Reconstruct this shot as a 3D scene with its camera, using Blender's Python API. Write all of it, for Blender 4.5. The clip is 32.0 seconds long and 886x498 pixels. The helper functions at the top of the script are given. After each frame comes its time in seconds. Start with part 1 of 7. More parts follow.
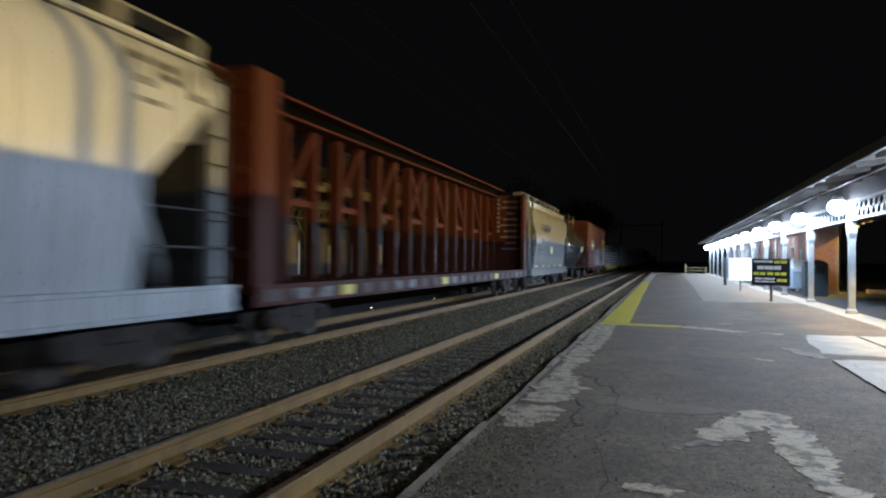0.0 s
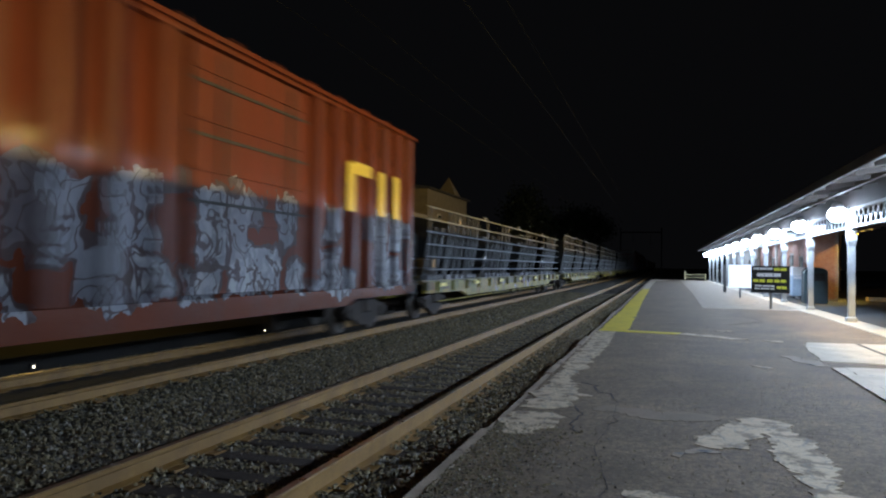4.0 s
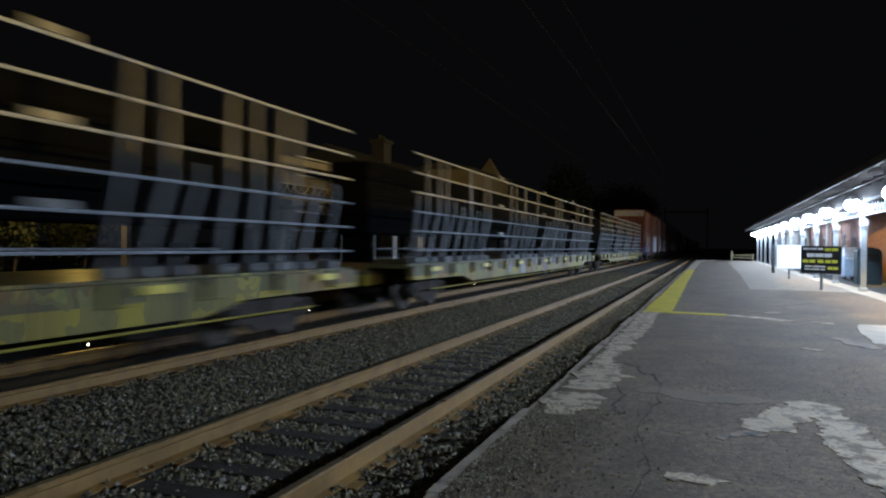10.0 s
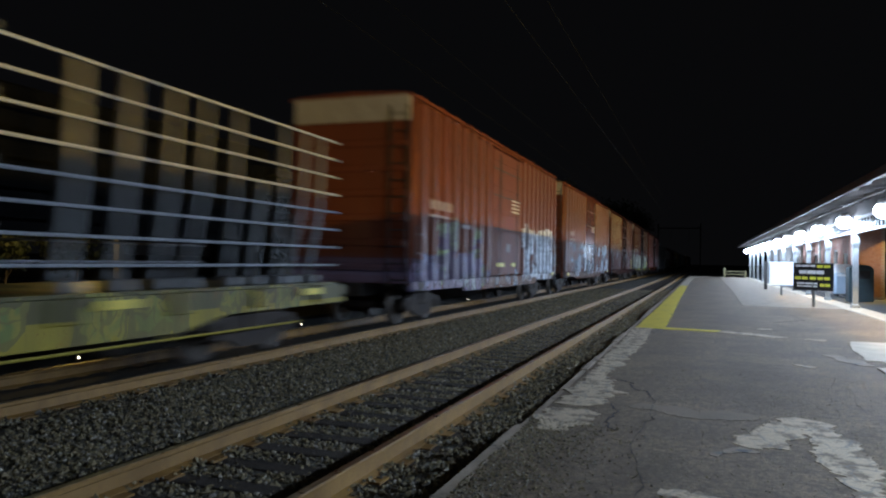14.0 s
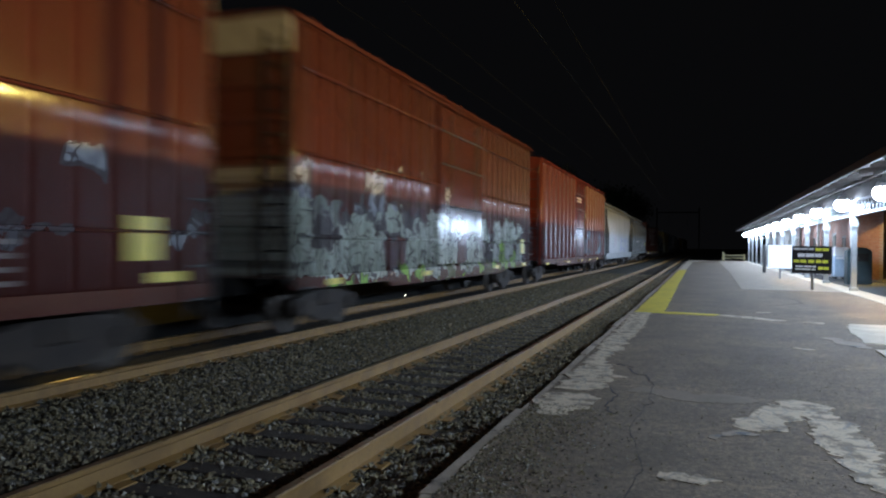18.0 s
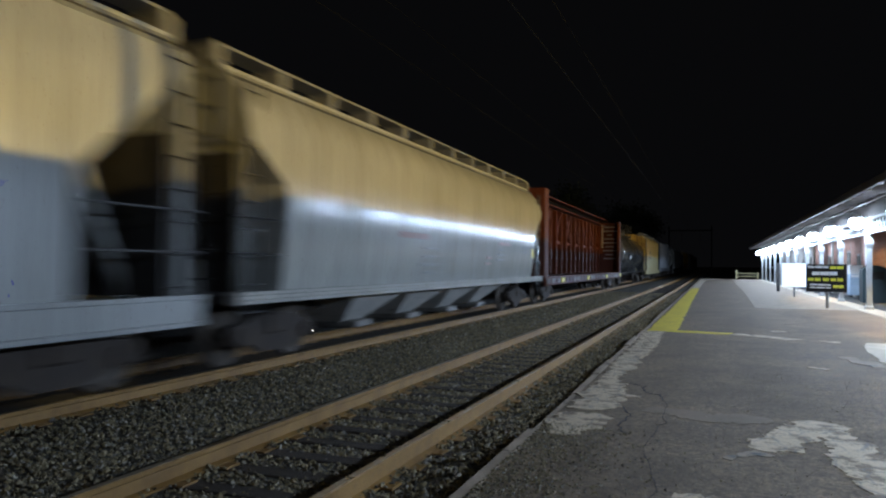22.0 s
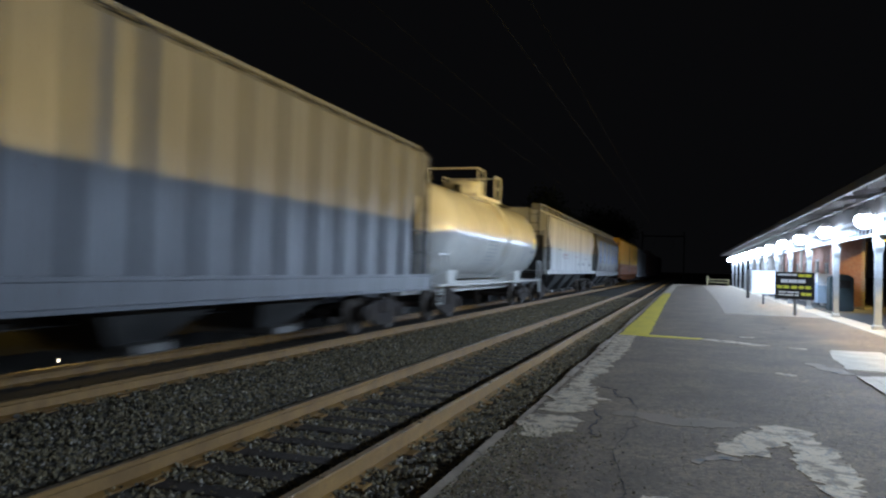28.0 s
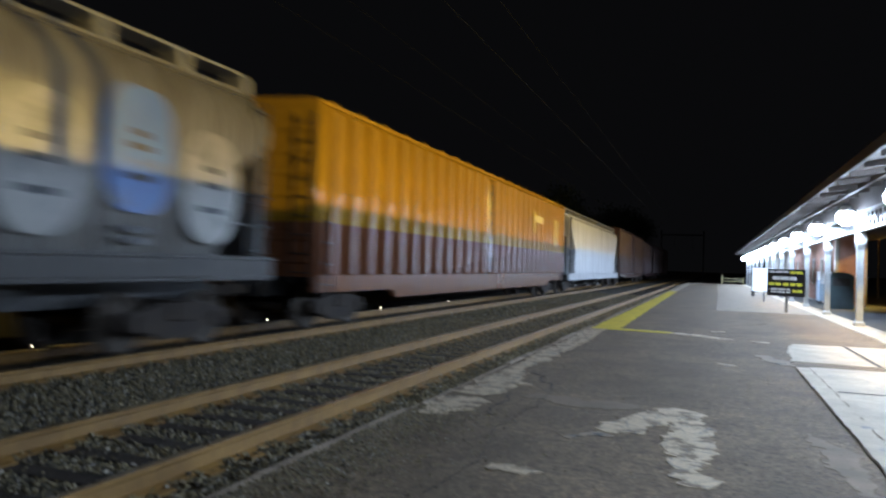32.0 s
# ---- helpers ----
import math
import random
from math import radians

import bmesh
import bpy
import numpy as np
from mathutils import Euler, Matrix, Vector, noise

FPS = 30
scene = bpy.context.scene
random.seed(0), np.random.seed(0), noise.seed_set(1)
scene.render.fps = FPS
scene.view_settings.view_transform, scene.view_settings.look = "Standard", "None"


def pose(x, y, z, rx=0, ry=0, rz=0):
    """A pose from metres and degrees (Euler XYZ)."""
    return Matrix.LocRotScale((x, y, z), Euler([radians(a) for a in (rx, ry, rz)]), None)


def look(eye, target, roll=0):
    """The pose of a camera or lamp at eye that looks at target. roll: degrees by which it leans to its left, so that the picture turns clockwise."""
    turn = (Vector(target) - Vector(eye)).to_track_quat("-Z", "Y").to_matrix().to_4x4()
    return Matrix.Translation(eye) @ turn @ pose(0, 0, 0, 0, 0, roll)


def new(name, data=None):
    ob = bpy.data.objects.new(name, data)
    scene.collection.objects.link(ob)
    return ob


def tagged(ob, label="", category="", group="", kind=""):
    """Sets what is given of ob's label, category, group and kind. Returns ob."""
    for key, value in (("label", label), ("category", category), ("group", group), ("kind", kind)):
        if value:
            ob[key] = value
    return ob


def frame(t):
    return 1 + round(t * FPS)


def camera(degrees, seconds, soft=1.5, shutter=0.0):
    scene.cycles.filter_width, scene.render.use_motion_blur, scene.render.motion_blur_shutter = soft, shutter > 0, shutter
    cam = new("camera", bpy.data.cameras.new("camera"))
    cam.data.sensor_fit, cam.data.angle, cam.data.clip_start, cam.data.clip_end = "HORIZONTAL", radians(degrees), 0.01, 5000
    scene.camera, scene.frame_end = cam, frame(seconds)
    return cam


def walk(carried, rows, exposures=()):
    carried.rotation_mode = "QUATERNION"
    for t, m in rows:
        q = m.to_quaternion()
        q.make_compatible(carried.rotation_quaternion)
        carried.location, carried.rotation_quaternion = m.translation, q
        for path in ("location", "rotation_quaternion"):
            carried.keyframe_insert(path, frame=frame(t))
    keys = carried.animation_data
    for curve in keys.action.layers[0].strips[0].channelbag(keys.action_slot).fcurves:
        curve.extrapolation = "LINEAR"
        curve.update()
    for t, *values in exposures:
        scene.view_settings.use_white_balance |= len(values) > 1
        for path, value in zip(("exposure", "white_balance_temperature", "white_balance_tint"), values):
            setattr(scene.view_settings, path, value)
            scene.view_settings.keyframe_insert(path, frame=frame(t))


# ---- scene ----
cam = camera(62.7, 32.0, soft=2.1, shutter=0.9)
# seconds, eye x y z, yaw, pitch, roll; x = 0 is the platform's edge, y runs along the tracks, z = 0 is the platform
ROWS = [
    (0, 1.550, 0.000, 1.476, 16.91, 0.78, -0.53),
    (0.5, 1.550, 0.000, 1.476, 17.09, 0.62, -1.03),
    (1, 1.550, 0.000, 1.476, 17.10, 0.60, -1.05),
    (1.5, 1.550, 0.000, 1.476, 17.05, 0.44, -1.38),
    (2, 1.550, 0.000, 1.476, 16.87, 0.73, -0.83),
    (2.5, 1.550, 0.000, 1.476, 16.84, 1.00, -0.59),
    (3, 1.550, 0.000, 1.476, 16.79, 1.07, -0.78),
    (3.5, 1.550, 0.000, 1.476, 16.69, 1.27, -0.90),
    (5.5, 1.550, 0.000, 1.476, 18.78, 1.04, -0.52),
    (6, 1.550, 0.000, 1.476, 19.29, 1.24, -1.00),
    (6.5, 1.550, 0.000, 1.476, 19.71, 2.02, -0.40),
    (7, 1.550, 0.000, 1.476, 20.02, 2.10, -0.07),
    (7.5, 1.550, 0.000, 1.476, 20.29, 1.59, -0.64),
    (8, 1.550, 0.000, 1.476, 20.21, 1.19, -0.49),
    (8.5, 1.550, 0.000, 1.476, 20.37, 0.95, -0.33),
    (9, 1.550, 0.000, 1.476, 20.30, 0.39, -0.36),
    (9.5, 1.550, 0.000, 1.476, 20.12, -0.01, -0.44),
    (10, 1.550, 0.000, 1.476, 20.13, -0.32, -0.66),
    (10.5, 1.550, 0.000, 1.476, 20.08, -0.44, -0.60),
    (11, 1.550, 0.000, 1.476, 20.05, -0.40, -0.48),
    (11.5, 1.550, 0.000, 1.476, 20.04, -0.11, -0.80),
    (12, 1.550, 0.000, 1.476, 19.98, 0.10, -0.80),
    (12.5, 1.550, 0.000, 1.476, 19.74, 0.19, -0.88),
    (13, 1.550, 0.000, 1.476, 19.57, 0.69, -0.84),
    (13.5, 1.550, 0.000, 1.476, 19.62, 0.74, -0.74),
    (14, 1.550, 0.000, 1.476, 19.64, 0.84, -1.02),
    (14.5, 1.550, 0.000, 1.476, 19.64, 0.90, -1.00),
    (15, 1.550, 0.000, 1.476, 19.36, 0.90, -1.09),
    (15.5, 1.550, 0.000, 1.476, 19.31, 0.78, -0.79),
    (17.5, 1.550, 0.000, 1.476, 19.51, -0.17, -0.31),
    (18, 1.550, 0.000, 1.476, 19.55, -0.24, -0.53),
    (18.5, 1.550, 0.000, 1.476, 19.54, -0.22, -0.35),
    (19, 1.550, 0.000, 1.476, 19.64, -0.19, -0.41),
    (19.5, 1.550, 0.000, 1.476, 19.93, 0.19, -0.01),
    (20, 1.550, 0.000, 1.476, 20.11, 0.65, 0.09),
    (20.5, 1.550, 0.000, 1.476, 20.21, 0.91, -0.03),
    (21, 1.550, 0.000, 1.476, 20.29, 1.24, -0.11),
    (21.5, 1.550, 0.000, 1.476, 20.40, 1.35, -0.19),
    (22, 1.550, 0.000, 1.476, 20.44, 1.21, -0.47),
    (22.5, 1.550, 0.000, 1.476, 20.48, 1.05, -0.12),
    (23, 1.550, 0.000, 1.476, 20.68, 1.00, -0.35),
    (23.5, 1.550, 0.000, 1.476, 20.80, 1.11, -0.72),
    (24, 1.550, 0.000, 1.476, 20.86, 1.21, -1.05),
    (24.5, 1.550, 0.000, 1.476, 20.88, 1.42, -0.52),
    (26.5, 1.550, 0.000, 1.476, 20.76, 1.30, -1.12),
    (27, 1.550, 0.000, 1.476, 20.12, 1.35, -1.57),
    (27.5, 1.550, 0.000, 1.476, 19.30, 1.26, -1.77),
    (28, 1.550, 0.000, 1.476, 18.47, 1.31, -1.58),
    (28.2, 1.591, -0.121, 1.503, 17.80, 1.62, 0.02),
    (28.3, 1.618, -0.115, 1.523, 17.08, 1.39, 0.28),
    (28.4, 1.634, -0.088, 1.524, 15.89, 1.43, 1.10),
    (28.5, 1.621, -0.057, 1.540, 14.51, 1.20, 1.38),
    (28.6, 1.623, -0.000, 1.522, 12.49, 1.56, 0.85),
    (28.7, 1.662, 0.037, 1.517, 11.69, 2.33, 0.45),
    (28.8, 1.689, 0.017, 1.506, 11.23, 3.43, 0.96),
    (29, 1.698, -0.058, 1.510, 11.15, 4.50, 1.25),
    (29.5, 1.783, -0.003, 1.506, 12.98, 3.78, 0.73),
    (30, 1.939, -0.060, 1.526, 14.71, 1.96, 0.38),
    (30.5, 2.157, -0.027, 1.496, 17.83, 1.92, -1.27),
    (31, 2.378, 0.053, 1.469, 20.10, 2.66, -2.46),
    (31.5, 2.558, 0.005, 1.443, 21.08, 2.66, 0.11),
    (32, 2.725, 0.000, 1.404, 20.20, 1.12, -1.86),
]
walk(cam, [(t, pose(x, y, z, 90 + pitch, roll, yaw)) for t, x, y, z, yaw, pitch, roll in ROWS], exposures=[(0.0, 0.12), (28.0, 0.12), (30.0, 0.17), (32.0, 0.30)])

# ---------------------------------------------------------------- world and light
RAIL_Z, TRACK_A, TRACK_B = -0.07, -1.67, -5.93
CANOPY_POSTS = [17.15 + 6.0 * k for k in range(-4, 13)]
scene.view_settings.exposure = 0.0

world = bpy.data.worlds.new("night_sky")
scene.world = world
world.use_nodes = True
wn = world.node_tree
wn.nodes["Background"].inputs["Color"].default_value = (0.6, 0.62, 0.72, 1)
wn.nodes["Background"].inputs["Strength"].default_value = 0.0036


def lamp(name, kind, place, power, colour, size=0.1, spread=None, target=None):
    data = bpy.data.lights.new(name, kind)
    data.energy, data.color = power, colour
    if kind in ("POINT", "SPOT"):
        data.shadow_soft_size = size
    if kind == "SPOT":
        data.spot_size, data.spot_blend = spread, 0.5
    ob = new(name, data)
    if target:
        ob.matrix_world = look(place, target)
    else:
        ob.location = place
    return ob


COOL, SODIUM = (0.59, 0.80, 1.14), (1.0, 0.70, 0.17)
# canopy lamps, one on the track side of each post
LAMP_POSTS = CANOPY_POSTS[2:]
for py in LAMP_POSTS:
    # the housing shades all above the lens's level, but for the open lamp nearest the platform's end
    watts = 550 if py < 20 else 580
    if py < 8:
        lamp("canopy_lamp_light", "POINT", (6.23, py - 0.3, 3.0), watts, COOL, 0.06)
    else:
        down = lamp("canopy_lamp_light", "SPOT", (6.23, py - 0.3, 3.0), watts, COOL, 0.06, math.radians(180), (6.23, py - 0.3, 0.0))
        down.data.spot_blend = 0.08
# sodium floodlights on poles in the car park, aimed over the canopy at the tracks
STREET = [-4.0, 18.0, 40.0, 62.0]
for sy, watts in zip(STREET, (6600, 8200, 7500, 1500)):
    lamp("street_lamp_light", "SPOT", (14.0, sy, 4.90), watts, SODIUM, 0.06, math.radians(124), (-5.0, sy + 3.0, 4.0))
# lamps of the platform across the tracks
FAR_LAMPS = [(-12.0, 12.95), (-12.0, -5.0)]
for fx, fy in FAR_LAMPS:
    lamp("far_platform_lamp_light", "POINT", (fx, fy, 2.84), 85, SODIUM, 0.14)


# ---------------------------------------------------------------- materials
def nodes(name):
    m = bpy.data.materials.new(name)
    m.use_nodes = True
    t = m.node_tree
    return m, t, t.nodes["Principled BSDF"]


def node(t, kind, **values):
    n = t.nodes.new(kind)
    for key, v in values.items():
        if key in n.inputs:
            n.inputs[key].default_value = v
    return n


def ramp(t, fac, stops, constant=False):
    r = t.nodes.new("ShaderNodeValToRGB")
    e = r.color_ramp.elements
    while len(e) < len(stops):
        e.new(0.5)
    for i, (p, c) in enumerate(stops):
        e[i].position = p
        e[i].color = (*c, 1) if len(c) == 3 else c
    if constant:
        r.color_ramp.interpolation = "CONSTANT"
    t.links.new(fac, r.inputs["Fac"])
    return r.outputs["Color"]


def mix(t, fac, a, b, blend="MIX"):
    m = t.nodes.new("ShaderNodeMix")
    m.data_type, m.blend_type = "RGBA", blend
    for sock, v in ((0, fac), (6, a), (7, b)):
        if hasattr(v, "is_linked"):
            t.links.new(v, m.inputs[sock])
        elif sock == 0:
            m.inputs[sock].default_value = v
        else:
            m.inputs[sock].default_value = (*v, 1)
    return m.outputs[2]


def math_node(t, op, a, b=0.5, c=None):
    m = t.nodes.new("ShaderNodeMath")
    m.operation = op
    for i, v in enumerate((a, b) if c is None else (a, b, c)):
        if hasattr(v, "is_linked"):
            t.links.new(v, m.inputs[i])
        else:
            m.inputs[i].default_value = v
    return m.outputs[0]


def coords(t, ob=None, scale=(1, 1, 1)):
    tc = t.nodes.new("ShaderNodeTexCoord")
    if ob:
        tc.object = ob
    mp = t.nodes.new("ShaderNodeMapping")
    mp.inputs["Scale"].default_value = scale
    t.links.new(tc.outputs["Object"], mp.inputs["Vector"])
    return mp.outputs["Vector"]


def noise_at(t, vec, scale, detail=4, rough=0.6, out="Fac"):
    n = node(t, "ShaderNodeTexNoise", Scale=scale, Detail=detail, Roughness=rough)
    t.links.new(vec, n.inputs["Vector"])
    return n.outputs[out]


def bump(t, bsdf, height, strength, distance=0.01):
    b = node(t, "ShaderNodeBump", Strength=strength, Distance=distance)
    t.links.new(height, b.inputs["Height"])
    t.links.new(b.outputs["Normal"], bsdf.inputs["Normal"])


def surface(name, a, b, scale=6.0, rough=0.6, metal=0.0, grain=60.0, relief=0.15, depth=0.004, spots=None, rough_var=0.12, ob=None, stretch=(1, 1, 1)):
    """Two tones mixed by a coarse noise, a fine grain over it, and relief."""
    m, t, p = nodes(name)
    v = coords(t, ob, stretch)
    big, fine = noise_at(t, v, scale, 5), noise_at(t, v, grain, 3)
    col = mix(t, ramp(t, big, [(0.35, (0, 0, 0)), (0.68, (1, 1, 1))]), a, b)
    dark = tuple(0.55 * (x + y) / 2 for x, y in zip(a, b))
    col = mix(t, ramp(t, fine, [(0.3, (0.45,) * 3), (0.55, (0, 0, 0))]), col, dark)
    if spots:
        col = mix(t, ramp(t, noise_at(t, v, spots[1], 6, 0.7), [(spots[2], (0, 0, 0)), (spots[2] + 0.08, (1, 1, 1))]), col, spots[0])
    t.links.new(col, p.inputs["Base Color"])
    p.inputs["Metallic"].default_value = metal
    t.links.new(math_node(t, "MULTIPLY_ADD", big, rough_var * 2, rough - rough_var), p.inputs["Roughness"])
    if relief:
        bump(t, p, fine, relief, depth)
    return m


def glow(name, colour, strength):
    m, _, p = nodes(name)
    p.inputs["Base Color"].default_value = (*colour, 1)
    p.inputs["Emission Color"].default_value = (*colour, 1)
    p.inputs["Emission Strength"].default_value = strength
    return m


def shell_paint(name, car, top, low=None, split=0.0, rough=0.32, dirt=0.5, rust=0.25, graffiti=None, seed=0.0, dent=0.0, spec=0.25):
    """Weathered car paint in the car's own space: streaks, road dirt towards the sill, rust freckles and, where asked, sprayed lettering shapes."""
    m, t, p = nodes(name)
    v = coords(t, car)
    shift = t.nodes.new("ShaderNodeVectorMath")
    shift.operation = "ADD"
    shift.inputs[1].default_value = (seed, seed * 7.3, 0)
    t.links.new(v, shift.inputs[0])
    v0 = v
    v = shift.outputs[0]
    sep = t.nodes.new("ShaderNodeSeparateXYZ")
    t.links.new(v0, sep.inputs[0])
    streak = t.nodes.new("ShaderNodeMapping")
    streak.inputs["Scale"].default_value = (1.0, 0.9, 0.10)
    t.links.new(v, streak.inputs["Vector"])
    n1 = noise_at(t, streak.outputs["Vector"], 1.6, 6, 0.65)
    n2 = noise_at(t, v, 0.8, 5)
    n3 = noise_at(t, v, 14, 5, 0.7)
    col = mix(t, n2, tuple(0.82 * c for c in top), tuple(min(1, 1.14 * c) for c in top))
    if low:
        low_mask = math_node(t, "LESS_THAN", sep.outputs["Z"], split)
        col = mix(t, low_mask, col, low)
    # sprayed patches: pale fill with dark strokes and a ragged outline
    for gi, (tones, z0, z1, y0, y1, cover) in enumerate(graffiti or ()):
        gm = t.nodes.new("ShaderNodeMapping")
        gm.inputs["Scale"].default_value = (0.0, 1.0, 1.0)
        gm.inputs["Location"].default_value = (0.0, 3.7 * gi, 0.0)
        t.links.new(v, gm.inputs["Vector"])
        ragged = noise_at(t, gm.outputs["Vector"], 1.7, 3, 0.55)
        zz = math_node(t, "MULTIPLY_ADD", math_node(t, "SUBTRACT", ragged, 0.5), 1.1, sep.outputs["Z"])
        yy = math_node(t, "MULTIPLY_ADD", math_node(t, "SUBTRACT", ragged, 0.5), -1.6, sep.outputs["Y"])
        inside = math_node(t, "MULTIPLY", math_node(t, "LESS_THAN", zz, z1), math_node(t, "GREATER_THAN", zz, z0))
        span = math_node(t, "MULTIPLY", math_node(t, "LESS_THAN", yy, y1), math_node(t, "GREATER_THAN", yy, y0))
        # rounded letters: cells of a warped Voronoi, each with its own tone, a dark outline and a looser inner stroke
        bend = t.nodes.new("ShaderNodeVectorMath")
        bend.operation = "MULTIPLY_ADD"
        t.links.new(noise_at(t, gm.outputs["Vector"], 1.9, 2, 0.5, out="Color"), bend.inputs[0])
        bend.inputs[1].default_value = (0.0, 0.8, 0.9)
        t.links.new(gm.outputs["Vector"], bend.inputs[2])
        squash = t.nodes.new("ShaderNodeMapping")
        squash.inputs["Scale"].default_value = (0.0, 1.25, 0.85)
        t.links.new(bend.outputs[0], squash.inputs["Vector"])
        cell = node(t, "ShaderNodeTexVoronoi", Scale=1.0, Randomness=0.75)
        cell.distance = "CHEBYCHEV"
        t.links.new(squash.outputs["Vector"], cell.inputs["Vector"])
        hue = t.nodes.new("ShaderNodeSeparateColor")
        t.links.new(cell.outputs["Color"], hue.inputs[0])
        fill = mix(t, hue.outputs[0], tones[0], tones[1])
        fill = mix(t, ramp(t, noise_at(t, gm.outputs["Vector"], 2.2, 2), [(0.42, (0, 0, 0)), (0.50, (0.75,) * 3), (0.56, (0.75,) * 3), (0.62, (0, 0, 0))]), fill, tones[1])
        line = node(t, "ShaderNodeTexNoise", Scale=2.6, Detail=1.0, Roughness=0.4, Distortion=1.2)
        t.links.new(gm.outputs["Vector"], line.inputs["Vector"])
        fill = mix(t, ramp(t, line.outputs["Fac"], [(0.46, (0, 0, 0)), (0.48, (0.85,) * 3), (0.52, (0.85,) * 3), (0.54, (0, 0, 0))]), fill, tones[2])
        fill = mix(t, ramp(t, n1, [(0.55, (0, 0, 0)), (0.85, (0.45,) * 3)]), fill, tones[2])
        d = cell.outputs["Distance"]
        rim = 0.24 + 0.32 * cover
        fill = mix(t, ramp(t, d, [(0.05, (0.8,) * 3), (0.08, (0, 0, 0)), (rim - 0.09, (0, 0, 0)), (rim - 0.06, (0.92,) * 3)]), fill, tones[2])
        kept = math_node(t, "LESS_THAN", d, rim)
        if len(tones) > 3:
            kept = math_node(t, "MULTIPLY", kept, ramp(t, d, [(0.12, (1, 1, 1)), (0.16, (0, 0, 0)), (rim - 0.17, (0, 0, 0)), (rim - 0.14, (1, 1, 1))]))
        kept = math_node(t, "MULTIPLY", kept, 0.92)
        col = mix(t, math_node(t, "MULTIPLY", math_node(t, "MULTIPLY", inside, span), kept), col, fill)
    if rust > 0.4:
        stain = ramp(t, noise_at(t, v, 0.75, 6, 0.7), [(0.52, (0, 0, 0)), (0.68, (0.7,) * 3)])
        col = mix(t, stain, col, (0.30, 0.12, 0.025))
    grime = ramp(t, n1, [(0.42, (0, 0, 0)), (0.85, (dirt * 0.8,) * 3)])
    col = mix(t, grime, col, (0.06, 0.05, 0.04))
    rusty = ramp(t, n3, [(0.60, (0, 0, 0)), (0.70, (rust,) * 3)])
    col = mix(t, rusty, col, (0.12, 0.045, 0.02))
    t.links.new(col, p.inputs["Base Color"])
    t.links.new(math_node(t, "MULTIPLY_ADD", n1, 0.5 * rough, rough * 0.75), p.inputs["Roughness"])
    p.inputs["Specular IOR Level"].default_value = spec
    if dent:
        panel = t.nodes.new("ShaderNodeMapping")
        panel.inputs["Scale"].default_value = (1.0, 1.5, 3.2)
        t.links.new(v, panel.inputs["Vector"])
        bump(t, p, noise_at(t, panel.outputs["Vector"], 1.2, 3, 0.5), dent, 0.03)
    else:
        bump(t, p, n2, 0.25 if rough > 0.2 else 0.06, 0.03)
    return m


ASPHALT, at_, ab_ = nodes("platform_asphalt")
av = coords(at_)
blotch, patchy, grit, speck = noise_at(at_, av, 0.7, 5), noise_at(at_, av, 13.0, 6, 0.75), noise_at(at_, av, 34, 4, 0.7), noise_at(at_, av, 95, 2)
acol = mix(at_, ramp(at_, blotch, [(0.35, (0, 0, 0)), (0.66, (1, 1, 1))]), (0.153, 0.102, 0.056), (0.282, 0.189, 0.106))
acol = mix(at_, ramp(at_, noise_at(at_, av, 2.6, 7, 0.72), [(0.36, (0.75,) * 3), (0.52, (0, 0, 0))]), acol, (0.114, 0.076, 0.042))
acol = mix(at_, ramp(at_, patchy, [(0.38, (0.85,) * 3), (0.54, (0, 0, 0))]), acol, (0.079, 0.054, 0.032))
acol = mix(at_, ramp(at_, patchy, [(0.58, (0, 0, 0)), (0.70, (0.6,) * 3)]), acol, (0.396, 0.272, 0.158))
acol = mix(at_, ramp(at_, grit, [(0.38, (0.75,) * 3), (0.5, (0, 0, 0))]), acol, (0.054, 0.038, 0.026))
acol = mix(at_, ramp(at_, grit, [(0.60, (0, 0, 0)), (0.68, (0.55,) * 3)]), acol, (0.455, 0.334, 0.225))
at_.links.new(acol, ab_.inputs["Base Color"])
ab_.inputs["Roughness"].default_value = 0.9
bump(at_, ab_, math_node(at_, "ADD", grit, math_node(at_, "MULTIPLY", speck, 0.4)), 0.8, 0.008)
CONCRETE = surface("worn_concrete", (0.42, 0.335, 0.235), (0.58, 0.47, 0.335), 2.2, 0.85, grain=40, relief=0.4, spots=((0.22, 0.21, 0.2), 5.0, 0.60))
OLD_CONCRETE = surface("stained_concrete", (0.22, 0.165, 0.11), (0.36, 0.28, 0.20), 2.5, 0.9, grain=30, relief=0.6, depth=0.01, spots=((0.09, 0.09, 0.09), 3.0, 0.58))
KERB_STONE = surface("weathered_kerb_stone", (0.27, 0.20, 0.135), (0.46, 0.35, 0.245), 1.6, 0.9, grain=30, relief=0.6, depth=0.01, spots=((0.09, 0.065, 0.045), 2.2, 0.56))
CRACKED, ck, cb_ = nodes("crazed_concrete")
cv = coords(ck)
warp = ck.nodes.new("ShaderNodeVectorMath")
warp.operation = "MULTIPLY_ADD"
ck.links.new(noise_at(ck, cv, 5.0, 3, out="Color"), warp.inputs[0])
warp.inputs[1].default_value = (0.22, 0.22, 0.0)
ck.links.new(cv, warp.inputs[2])
edges = node(ck, "ShaderNodeTexVoronoi", Scale=3.4)
edges.feature = "DISTANCE_TO_EDGE"
ck.links.new(warp.outputs[0], edges.inputs["Vector"])
tone_a = mix(ck, noise_at(ck, cv, 3.0, 5), (0.43, 0.32, 0.20), (0.70, 0.53, 0.345))
